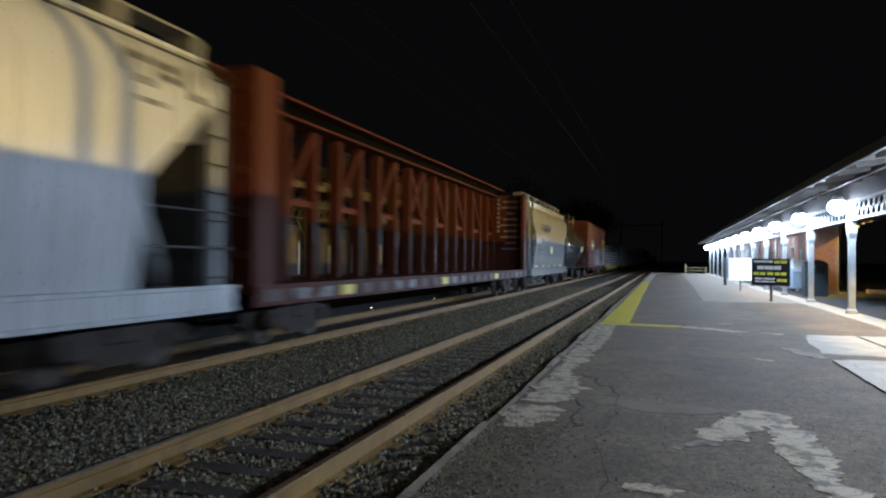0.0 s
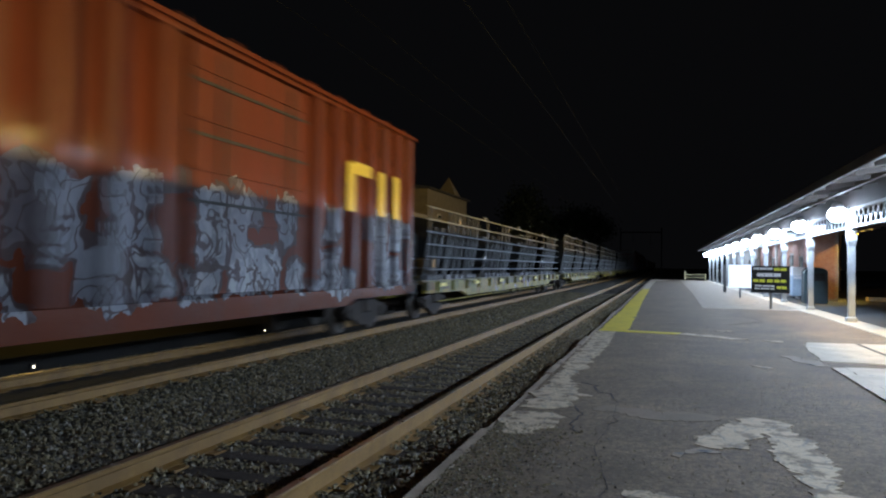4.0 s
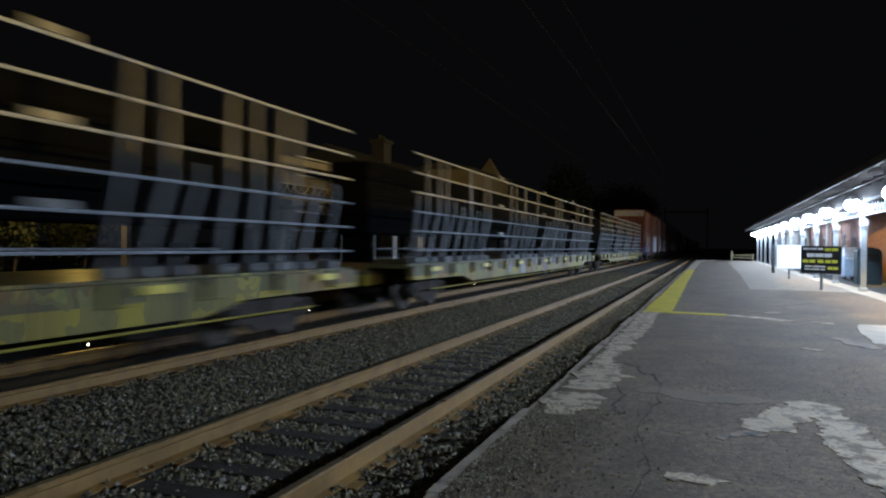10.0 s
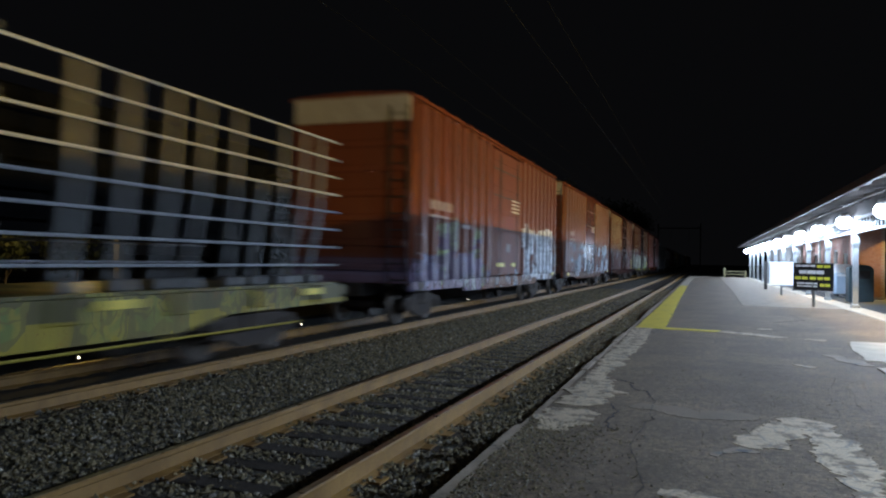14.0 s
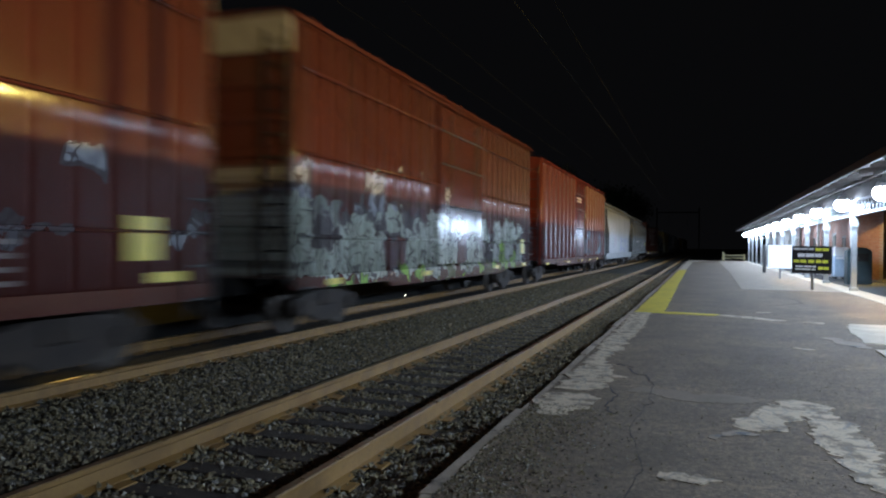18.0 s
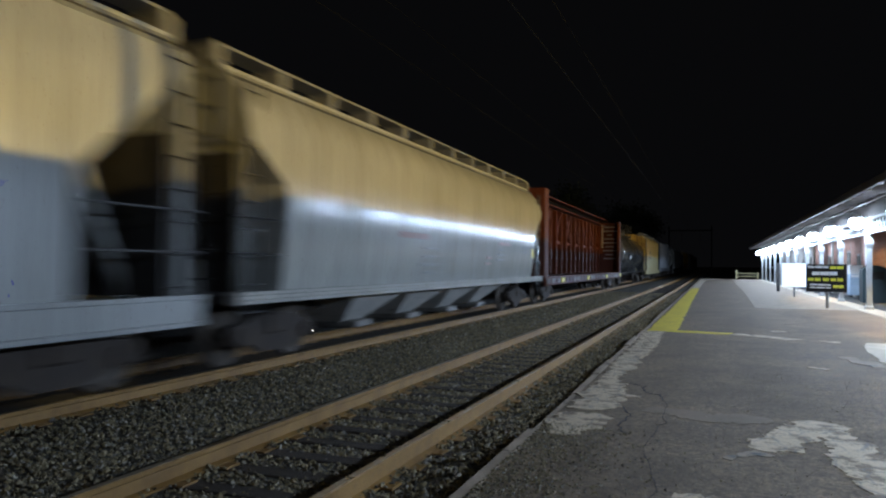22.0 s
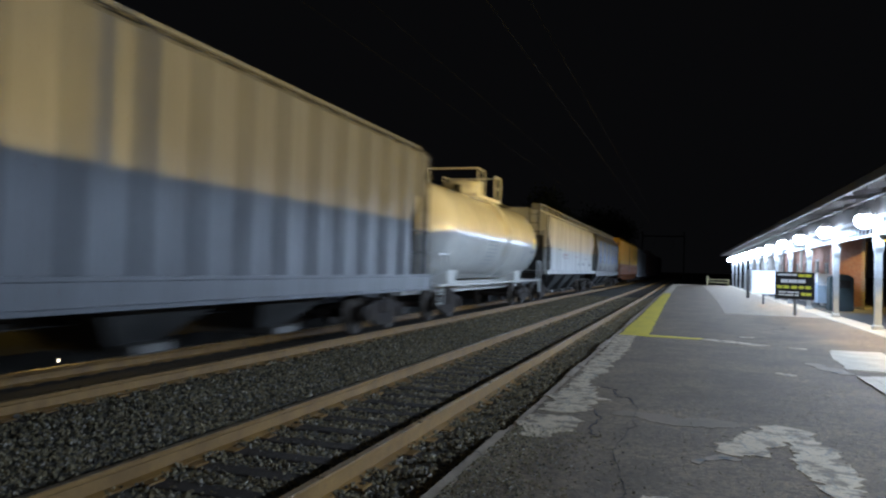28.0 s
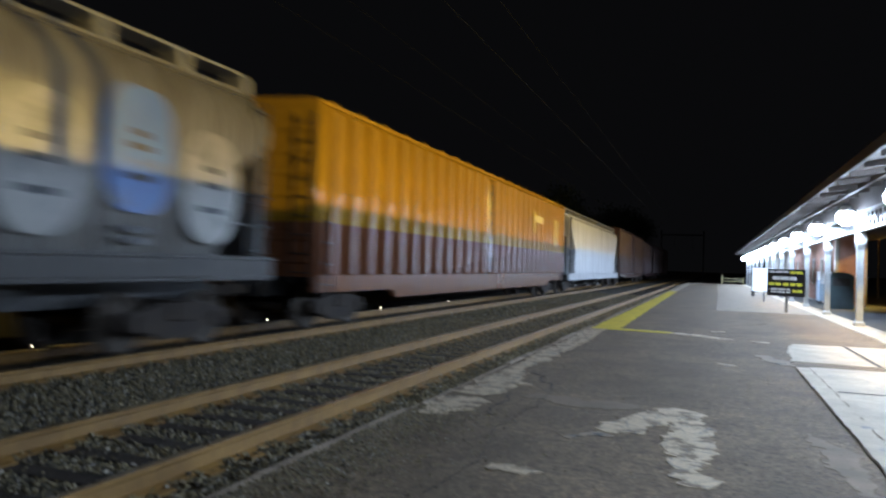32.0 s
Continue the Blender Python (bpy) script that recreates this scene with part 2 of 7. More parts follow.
tone_a = mix(ck, ramp(ck, noise_at(ck, cv, 26, 4), [(0.3, (0.5,) * 3), (0.52, (0, 0, 0))]), tone_a, (0.2, 0.19, 0.17))
tone_b = mix(ck, ramp(ck, noise_at(ck, cv, 4.5, 8, 0.72), [(0.51, (0, 0, 0)), (0.56, (0.9,) * 3)]), tone_a, (0.17, 0.12, 0.075))
ck.links.new(mix(ck, ramp(ck, edges.outputs["Distance"], [(0.006, (0.8,) * 3), (0.03, (0, 0, 0))]), tone_b, (0.20, 0.185, 0.16)), cb_.inputs["Base Color"])
cb_.inputs["Roughness"].default_value = 0.88
bump(ck, cb_, noise_at(ck, cv, 40, 3), 0.5, 0.006)
YELLOW_LINE = surface("yellow_platform_paint", (0.62, 0.47, 0.03), (0.80, 0.62, 0.05), 1.5, 0.7, grain=30, relief=0.5, spots=((0.18, 0.15, 0.08), 3.2, 0.62))
LOT = surface("car_park_asphalt", (0.03, 0.03, 0.03), (0.055, 0.053, 0.05), 0.5, 0.9, grain=50, relief=0.5)
EARTH = surface("dark_earth", (0.035, 0.03, 0.022), (0.07, 0.058, 0.04), 0.4, 0.95, grain=12, relief=0.8, depth=0.03)
BALLAST_BED = surface("ballast_bed", (0.06, 0.052, 0.04), (0.15, 0.13, 0.09), 9.0, 0.9, grain=26, relief=1.0, depth=0.05, spots=((0.2, 0.17, 0.13), 18.0, 0.62))
RUST_RAIL = surface("rusty_rail_side", (0.20, 0.102, 0.022), (0.32, 0.172, 0.040), 3.0, 0.6, 0.1, grain=70, relief=0.25)
RAIL_TOP = surface("worn_rail_head", (0.34, 0.24, 0.13), (0.48, 0.36, 0.22), 4.0, 0.30, 0.8, grain=80, relief=0.1)
TIE = surface("creosoted_timber", (0.026, 0.018, 0.012), (0.062, 0.044, 0.03), 4.0, 0.85, grain=30, relief=0.7, depth=0.012, stretch=(0.4, 6, 6))
POST_PAINT = surface("white_post_paint", (0.22, 0.222, 0.215), (0.31, 0.31, 0.30), 2.0, 0.55, grain=30, spots=((0.42, 0.38, 0.3), 4.0, 0.68))
GIRDER_PAINT = surface("cream_girder_paint", (0.28, 0.28, 0.27), (0.38, 0.38, 0.36), 3.0, 0.5, grain=40, spots=((0.3, 0.24, 0.18), 5.0, 0.68))
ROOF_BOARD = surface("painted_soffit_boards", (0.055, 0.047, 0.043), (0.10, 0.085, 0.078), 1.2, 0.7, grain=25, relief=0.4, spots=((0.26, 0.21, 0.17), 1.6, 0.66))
ROOFING = surface("tarred_roofing", (0.03, 0.03, 0.032), (0.06, 0.06, 0.06), 1.0, 0.9)
STEEL = surface("galvanised_steel", (0.5, 0.5, 0.5), (0.65, 0.65, 0.65), 5.0, 0.4, 0.8)
BLACK_STEEL = surface("sooty_black_steel", (0.018, 0.017, 0.016), (0.045, 0.04, 0.036), 5.0, 0.6, 0.2, grain=30)
TRUCK_STEEL = surface("dusty_cast_steel", (0.022, 0.015, 0.011), (0.055, 0.038, 0.026), 4.0, 0.85, 0.0, grain=30, relief=0.4)
WHEEL_STEEL = surface("rolled_wheel_steel", (0.04, 0.03, 0.022), (0.09, 0.068, 0.05), 5.0, 0.6, 0.3)
BRICK = surface("red_brick", (0.32, 0.15, 0.105), (0.46, 0.235, 0.165), 6.0, 0.85, grain=30, relief=0.4)
MORTAR = surface("mortar", (0.3, 0.27, 0.24), (0.4, 0.36, 0.32), 6.0, 0.95)
SIGN_BLACK = surface("black_sign_board", (0.008, 0.008, 0.009), (0.014, 0.014, 0.016), 3.0, 0.5, relief=0)
SIGN_WHITE = surface("white_sign_film", (0.78, 0.78, 0.78), (0.85, 0.85, 0.85), 3.0, 0.4, relief=0)
SIGN_YELLOW = surface("yellow_sign_film", (0.72, 0.70, 0.06), (0.8, 0.78, 0.1), 3.0, 0.4, relief=0)
BOARD_GLOW = glow("glowing_white_board", (0.8, 0.88, 1.0), 0.5)
LAMP_LENS = glow("lit_lamp_lens", (0.68, 0.85, 1.1), 42.0)
SODIUM_LENS = glow("lit_sodium_lens", (1.0, 0.5, 0.07), 7.0)


# ---------------------------------------------------------------- mesh helpers
def finish(name, bm):
    me = bpy.data.meshes.new(name)
    bm.normal_update()
    bm.to_mesh(me)
    bm.free()
    return me


def box(bm, x0, x1, y0, y1, z0, z1, bevel=0.0):
    r = bmesh.ops.create_cube(bm, size=1.0)
    vs = r["verts"]
    for v in vs:
        v.co = Vector(((x0 + x1) / 2 + v.co.x * (x1 - x0), (y0 + y1) / 2 + v.co.y * (y1 - y0), (z0 + z1) / 2 + v.co.z * (z1 - z0)))
    if bevel:
        es = list({e for v in vs for e in v.link_edges})
        bmesh.ops.bevel(bm, geom=es, offset=bevel, segments=1, affect="EDGES")
    return bm


def bar(bm, a, b, w, h=None, up=(0, 0, 1)):
    """A square bar from a to b."""
    a, b = Vector(a), Vector(b)
    d = (b - a).normalized()
    u = Vector(up)
    if abs(d.dot(u)) > 0.95:
        u = Vector((1, 0, 0))
    s = d.cross(u).normalized()
    u = s.cross(d)
    h = h or w
    ring = [s * w / 2 * i + u * h / 2 * j for i, j in ((-1, -1), (1, -1), (1, 1), (-1, 1))]
    va = [bm.verts.new(a + r) for r in ring]
    vb = [bm.verts.new(b + r) for r in ring]
    for i in range(4):
        bm.faces.new((va[i], va[(i + 1) % 4], vb[(i + 1) % 4], vb[i]))
    bm.faces.new(va[::-1])
    bm.faces.new(vb)
    return bm


def rod(bm, a, b, r, n=8, r2=None):
    a, b = Vector(a), Vector(b)
    q = (b - a).to_track_quat("Z", "Y")
    r2 = r if r2 is None else r2
    ca = [bm.verts.new(a + q @ Vector((r * math.cos(2 * math.pi * i / n), r * math.sin(2 * math.pi * i / n), 0))) for i in range(n)]
    cb = [bm.verts.new(b + q @ Vector((r2 * math.cos(2 * math.pi * i / n), r2 * math.sin(2 * math.pi * i / n), 0))) for i in range(n)]
    for i in range(n):
        f = bm.faces.new((ca[i], ca[(i + 1) % n], cb[(i + 1) % n], cb[i]))
        f.smooth = n > 6
    bm.faces.new(ca[::-1])
    bm.faces.new(cb)
    return bm


def prism(bm, profile, y0, y1, smooth=False, caps=True):
    """Extrudes a closed outline (x, z) from y0 to y1."""
    a = [bm.verts.new((x, y0, z)) for x, z in profile]
    b = [bm.verts.new((x, y1, z)) for x, z in profile]
    n = len(profile)
    for i in range(n):
        f = bm.faces.new((a[i], b[i], b[(i + 1) % n], a[(i + 1) % n]))
        f.smooth = smooth
    if caps:
        bm.faces.new(a)
        bm.faces.new(b[::-1])
    bmesh.ops.recalc_face_normals(bm, faces=bm.faces)
    return bm


def loft(bm, rings, smooth=True, caps=True):
    vs = [[bm.verts.new(p) for p in r] for r in rings]
    n = len(rings[0])
    for a, b in zip(vs, vs[1:]):
        for i in range(n):
            f = bm.faces.new((a[i], a[(i + 1) % n], b[(i + 1) % n], b[i]))
            f.smooth = smooth
    if caps:
        bm.faces.new(vs[0][::-1])
        bm.faces.new(vs[-1])
    bmesh.ops.recalc_face_normals(bm, faces=bm.faces)
    return bm


def part(name, shape, material, parent=None, label="", at=None):
    """Links a bmesh (or a finished mesh, shared) as one mesh object under a thing or part."""
    me = finish(name, shape) if isinstance(shape, bmesh.types.BMesh) else shape
    if material and not me.materials:
        me.materials.append(material)
    ob = new(name, me)
    if parent:
        ob.parent = parent
    if at is not None:
        ob.matrix_basis = at if isinstance(at, Matrix) else Matrix.Translation(at)
    if label:
        ob["label"] = label
    return ob


def thing(name, label, category, place=(0, 0, 0), group="", kind="", turn=0):
    ob = new(name)
    ob.empty_display_size = 0.2
    ob.matrix_basis = pose(*place, 0, 0, turn)
    return tagged(ob, label, category, group, kind)


def cube(x0, x1, y0, y1, z0, z1, bevel=0.0):
    return box(bmesh.new(), x0, x1, y0, y1, z0, z1, bevel)

# ---------------------------------------------------------------- the large structure
ground = part("ground", cube(-1500, 1500, -1500, 2500, -0.9, -0.46), EARTH)
tagged(ground, "dark bare earth beyond the railway", "ground", kind="structure")

bed = bmesh.new()
prism(bed, [(-8.6, -0.46), (-8.2, -0.33), (-7.2, -0.27), (-4.95, -0.27), (-4.7, -0.225), (-3.5, -0.225), (-2.75, -0.265), (-0.75, -0.265), (-0.45, -0.18), (-0.03, -0.065), (-0.03, -0.46)], -90, 1400)
tagged(part("ballast_bed", bed, BALLAST_BED), "grey-brown crushed stone ballast under the two tracks", "ballast", kind="structure")

RAIL_PROFILE = [(-0.07, 0.0), (0.07, 0.0), (0.07, 0.015), (0.012, 0.035), (0.010, 0.125), (0.036, 0.14), (0.037, 0.168), (0.03, 0.176), (-0.03, 0.176), (-0.037, 0.168), (-0.036, 0.14), (-0.010, 0.125), (-0.012, 0.035), (-0.07, 0.015)]
TIE_MESH = finish("tie", box(bmesh.new(), -1.3, 1.3, -0.11, 0.11, -0.17, 0.0, 0.012))
TIE_MESH.materials.append(TIE)
PLATE_MESH = finish("tie_plate", box(bmesh.new(), -0.17, 0.17, -0.09, 0.09, 0.0, 0.02))
PLATE_MESH.materials.append(RUST_RAIL)


TIES = []


def railway_track(name, cx, label, first, last):
    track = thing(name, label, "track", (cx, 0, 0), "two parallel tracks", "structure")
    for side in (-0.7545, 0.7545):
        prof = [(x + side, z + RAIL_Z - 0.176) for x, z in RAIL_PROFILE]
        part("rail", prism(bmesh.new(), prof, -90, 1400), RUST_RAIL, track)
        part("rail_head", cube(side - 0.028, side + 0.028, -90, 1400, RAIL_Z - 0.004, RAIL_Z + 0.003), RAIL_TOP, track)
    y = first
    while y < last:
        TIES.append((cx, y))
        part("tie", TIE_MESH, None, track, at=pose(random.uniform(-0.04, 0.04), y, RAIL_Z - 0.178 + random.uniform(-0.008, 0.006), 0, 0, random.uniform(-1.2, 1.2)))
        y += 0.54 + random.uniform(-0.03, 0.03)
    far = bmesh.new()
    while y < 420:
        box(far, -1.3, 1.3, y - 0.11, y + 0.11, RAIL_Z - 0.35, RAIL_Z - 0.185)
        y += 0.54
    tagged(part("far_ties", far, TIE, track), kind="stuff")
    plates = bmesh.new()
    for side in (-0.7545, 0.7545):
        y = first
        while y < 40:
            box(plates, side - 0.17, side + 0.17, y - 0.09, y + 0.09, RAIL_Z - 0.186, RAIL_Z - 0.165)
            y += 0.54
    tagged(part("tie_plates", plates, RUST_RAIL, track), kind="stuff")
    return track


railway_track("track_near", TRACK_A, "empty standard-gauge track with rusty rails on old timber ties", -4.0, 75.0)
railway_track("track_far", TRACK_B, "standard-gauge track with rusty rails under the freight train", -4.0, 40.0)

# Dark strip paints the train's shade onto the ballast between the far rails.
BED_SHADE = surface("shaded_ballast", (0.012, 0.010, 0.008), (0.035, 0.028, 0.02), 5.0, 0.8, grain=24, relief=1.0, depth=0.03)
tagged(part("bed_shade_strip", cube(TRACK_B - 0.68, TRACK_B + 0.68, -60, 400, -0.40, -0.236), BED_SHADE), "dark strip painted for the train's shade between the far track's rails", "ballast", kind="structure")

# platform: asphalt slab, kerb stones along the edge, concrete aprons
platform = thing("platform", "low station platform of cracked grey asphalt with a stone edge", "platform", kind="structure")
part("asphalt_slab", cube(0.085, 6.25, -60, 96, -0.46, 0.0), ASPHALT, platform)
y = -60.0
k = 0
while y < 96:
    ln = random.uniform(1.4, 2.8)
    dx, dz = random.uniform(-0.03, 0.02), random.uniform(-0.018, 0.006)
    part("edge_stone", cube(-0.02 + dx, 0.085 + dx * 0.3, y + 0.008, min(y + ln, 96), -0.46, 0.004 + dz, 0.014), KERB_STONE, platform)
    y += ln
part("post_kerb", cube(6.25, 6.95, -60, 96, -0.46, 0.02, 0.02), CONCRETE, platform, "pale concrete kerb strip under the canopy posts")
lot = part("car_park", cube(6.95, 60, -120, 200, -0.46, -0.10), LOT)
tagged(lot, "dark asphalt car park behind the canopy", "car park", kind="structure")


def slab(name, outline, z0, z1, material, parent=None, label=""):
    bm = bmesh.new()
    a = [bm.verts.new((x, y, z0)) for x, y in outline]
    b = [bm.verts.new((x, y, z1)) for x, y in outline]
    n = len(outline)
    for i in range(n):
        bm.faces.new((a[i], a[(i + 1) % n], b[(i + 1) % n], b[i]))
    bm.faces.new(b)
    bmesh.ops.recalc_face_normals(bm, faces=bm.faces)
    return part(name, bm, material, parent, label)



# ---------------------------------------------------------------- the freight train
TRAIN_S = [(0, 0.00), (3.5, 52.67), (6, 89.74), (9, 133.58), (12, 177.48), (15.5, 229.49), (18, 266.81), (21, 311.73), (24.5, 363.85), (27, 401.00), (30, 445.17), (32, 473.90)]
TRAIN = []


def freight_car(name, label, y0, y1):
    """A car's empty on the far track, from y0 to y1 at the clip's start; z = 0 is the rail's top."""
    car = thing(name, label, "freight car", (TRACK_B, (y0 + y1) / 2, RAIL_Z), "cars of the freight train")
    TRAIN.append(car)
    return car, (y1 - y0) / 2


def wheel_mesh():
    bm = bmesh.new()
    prof = [(0.0, 0.10), (0.13, 0.10), (0.15, 0.04), (0.36, 0.02), (0.38, 0.07), (0.425, 0.075), (0.43, -0.04), (0.455, -0.05), (0.455, -0.075), (0.36, -0.07), (0.34, -0.03), (0.0, -0.03)]
    n = 22
    rings = [[(h, r * math.cos(2 * math.pi * i / n), r * math.sin(2 * math.pi * i / n)) for i in range(n)] for r, h in prof if r > 0]
    return finish("wheel", loft(bm, rings))


def frame_mesh():
    bm = bmesh.new()
    prof = [(-1.12, 0.62), (-1.18, 0.50), (-1.10, 0.36), (-0.70, 0.34), (-0.42, 0.20), (0.42, 0.20), (0.70, 0.34), (1.10, 0.36), (1.18, 0.50), (1.12, 0.62), (0.75, 0.66), (0.45, 0.74), (-0.45, 0.74), (-0.75, 0.66)]
    a = [bm.verts.new((-0.07, y, z)) for y, z in prof]
    b = [bm.verts.new((0.07, y, z)) for y, z in prof]
    for i in range(len(prof)):
        j = (i + 1) % len(prof)
        bm.faces.new((a[i], a[j], b[j], b[i]))
    bm.faces.new(a)
    bm.faces.new(b[::-1])
    bmesh.ops.recalc_face_normals(bm, faces=bm.faces)
    for s in (-0.16, 0.0, 0.16):
        rod(bm, (0.0, s, 0.26), (0.0, s, 0.60), 0.07, 8)
    for s in (-0.9, 0.9):
        rod(bm, (-0.02, s, 0.46), (0.13, s, 0.46), 0.13, 10)
    return finish("side_frame", bm)


WHEEL, SIDE_FRAME = wheel_mesh(), frame_mesh()
AXLE = finish("axle", rod(bmesh.new(), (-0.74, 0, 0), (0.74, 0, 0), 0.085, 8))
BOLSTER = finish("bolster", box(bmesh.new(), -1.1, 1.1, -0.2, 0.2, 0.45, 0.78, 0.04))
COUPLER = finish("coupler", box(box(bmesh.new(), -0.09, 0.09, 0.0, 0.62, 0.76, 0.94, 0.02), -0.16, 0.12, 0.5, 0.74, 0.72, 1.0, 0.04))
for me, mt in ((WHEEL, WHEEL_STEEL), (SIDE_FRAME, TRUCK_STEEL), (AXLE, TRUCK_STEEL), (BOLSTER, TRUCK_STEEL), (COUPLER, TRUCK_STEEL)):
    me.materials.append(mt)


def running_gear(car, half, inset=2.3):
    for s in (-1, 1):
        truck = part("bolster", BOLSTER, None, car, at=(0, s * (half - inset), 0))
        for sx in (-1, 1):
            part("side_frame", SIDE_FRAME, None, truck, at=pose(sx * 0.98, 0, 0, 0, 0, 0 if sx > 0 else 180))
        for sy in (-0.9, 0.9):
            part("axle", AXLE, None, truck, at=(0, sy, 0.455))
            part("wheel", WHEEL, None, truck, at=pose(0.72, sy, 0.455))
            part("wheel", WHEEL, None, truck, at=pose(-0.72, sy, 0.455, 0, 0, 180))
        part("coupler", COUPLER, None, car, at=pose(0, s * half - s * 0.15, 0, 0, 0, 0 if s > 0 else 180))


def ladder(car, x, y, z0, z1, width, material, across="y", rungs=None):
    bm = bmesh.new()
    d = Vector((0, width / 2, 0)) if across == "y" else Vector((width / 2, 0, 0))
    c = Vector((x, y, 0))
    for s in (-1, 1):
        bar(bm, c + d * s + Vector((0, 0, z0)), c + d * s + Vector((0, 0, z1)), 0.035)
    n = rungs or max(3, int((z1 - z0) / 0.36))
    for i in range(n):
        z = z0 + (i + 0.5) * (z1 - z0) / n
        rod(bm, c - d + Vector((0, 0, z)), c + d + Vector((0, 0, z)), 0.014, 5)
    return part("ladder", bm, material, car)


def marking(car, y, z, w, h, material, x=None, side=1, name="stencil_bar"):
    """A painted bar on the side of a car."""
    return part(name, cube(x, x + 0.006 * side, y - w / 2, y + w / 2, z - h / 2, z + h / 2) if side > 0 else cube(x - 0.006, x, y - w / 2, y + w / 2, z - h / 2, z + h / 2), material, car)


STENCIL_WHITE = surface("stencil_white", (0.62, 0.6, 0.55), (0.75, 0.73, 0.68), 4, 0.5, relief=0)
STENCIL_DIM = surface("faded_stencil", (0.22, 0.17, 0.15), (0.3, 0.24, 0.21), 4, 0.6, relief=0)
STENCIL_BLACK = surface("stencil_black", (0.02, 0.02, 0.022), (0.035, 0.035, 0.04), 4, 0.5, relief=0)
STENCIL_YELLOW = surface("stencil_yellow", (0.7, 0.55, 0.04), (0.8, 0.62, 0.06), 4, 0.45, relief=0)
STENCIL_RED = surface("stencil_red", (0.5, 0.05, 0.05), (0.6, 0.08, 0.08), 4, 0.4, relief=0)


def panelled_wall(s, w, marks_y, z0, z1, bulge=0.02):
    """A side wall whose sheets swell slightly between the posts."""
    bm = bmesh.new()
    line = []
    for a, b in zip(marks_y, marks_y[1:]):
        for k in range(6):
            f = k / 6
            line.append((s * (w - 0.012 + bulge * math.sin(math.pi * f) ** 2), a + (b - a) * f))
    line.append((s * (w - 0.012), marks_y[-1]))
    rows_ = [[bm.verts.new((x, y, z)) for x, y in line] for z in (z0, z1)]
    back = [[bm.verts.new((s * (w - 0.06), y, z)) for y in (marks_y[0], marks_y[-1])] for z in (z0, z1)]
    for i in range(len(line) - 1):
        f = bm.faces.new((rows_[0][i], rows_[0][i + 1], rows_[1][i + 1], rows_[1][i]))
        f.smooth = True
    bm.faces.new((back[0][0], back[0][1], back[1][1], back[1][0]))
    for k in (0, 1):
        bm.faces.new(rows_[k] + back[k][::-1])
    bm.faces.new((rows_[0][0], back[0][0], back[1][0], rows_[1][0]))
    bm.faces.new((rows_[0][-1], back[0][1], back[1][1], rows_[1][-1]))
    bmesh.ops.recalc_face_normals(bm, faces=bm.faces)
    return bm


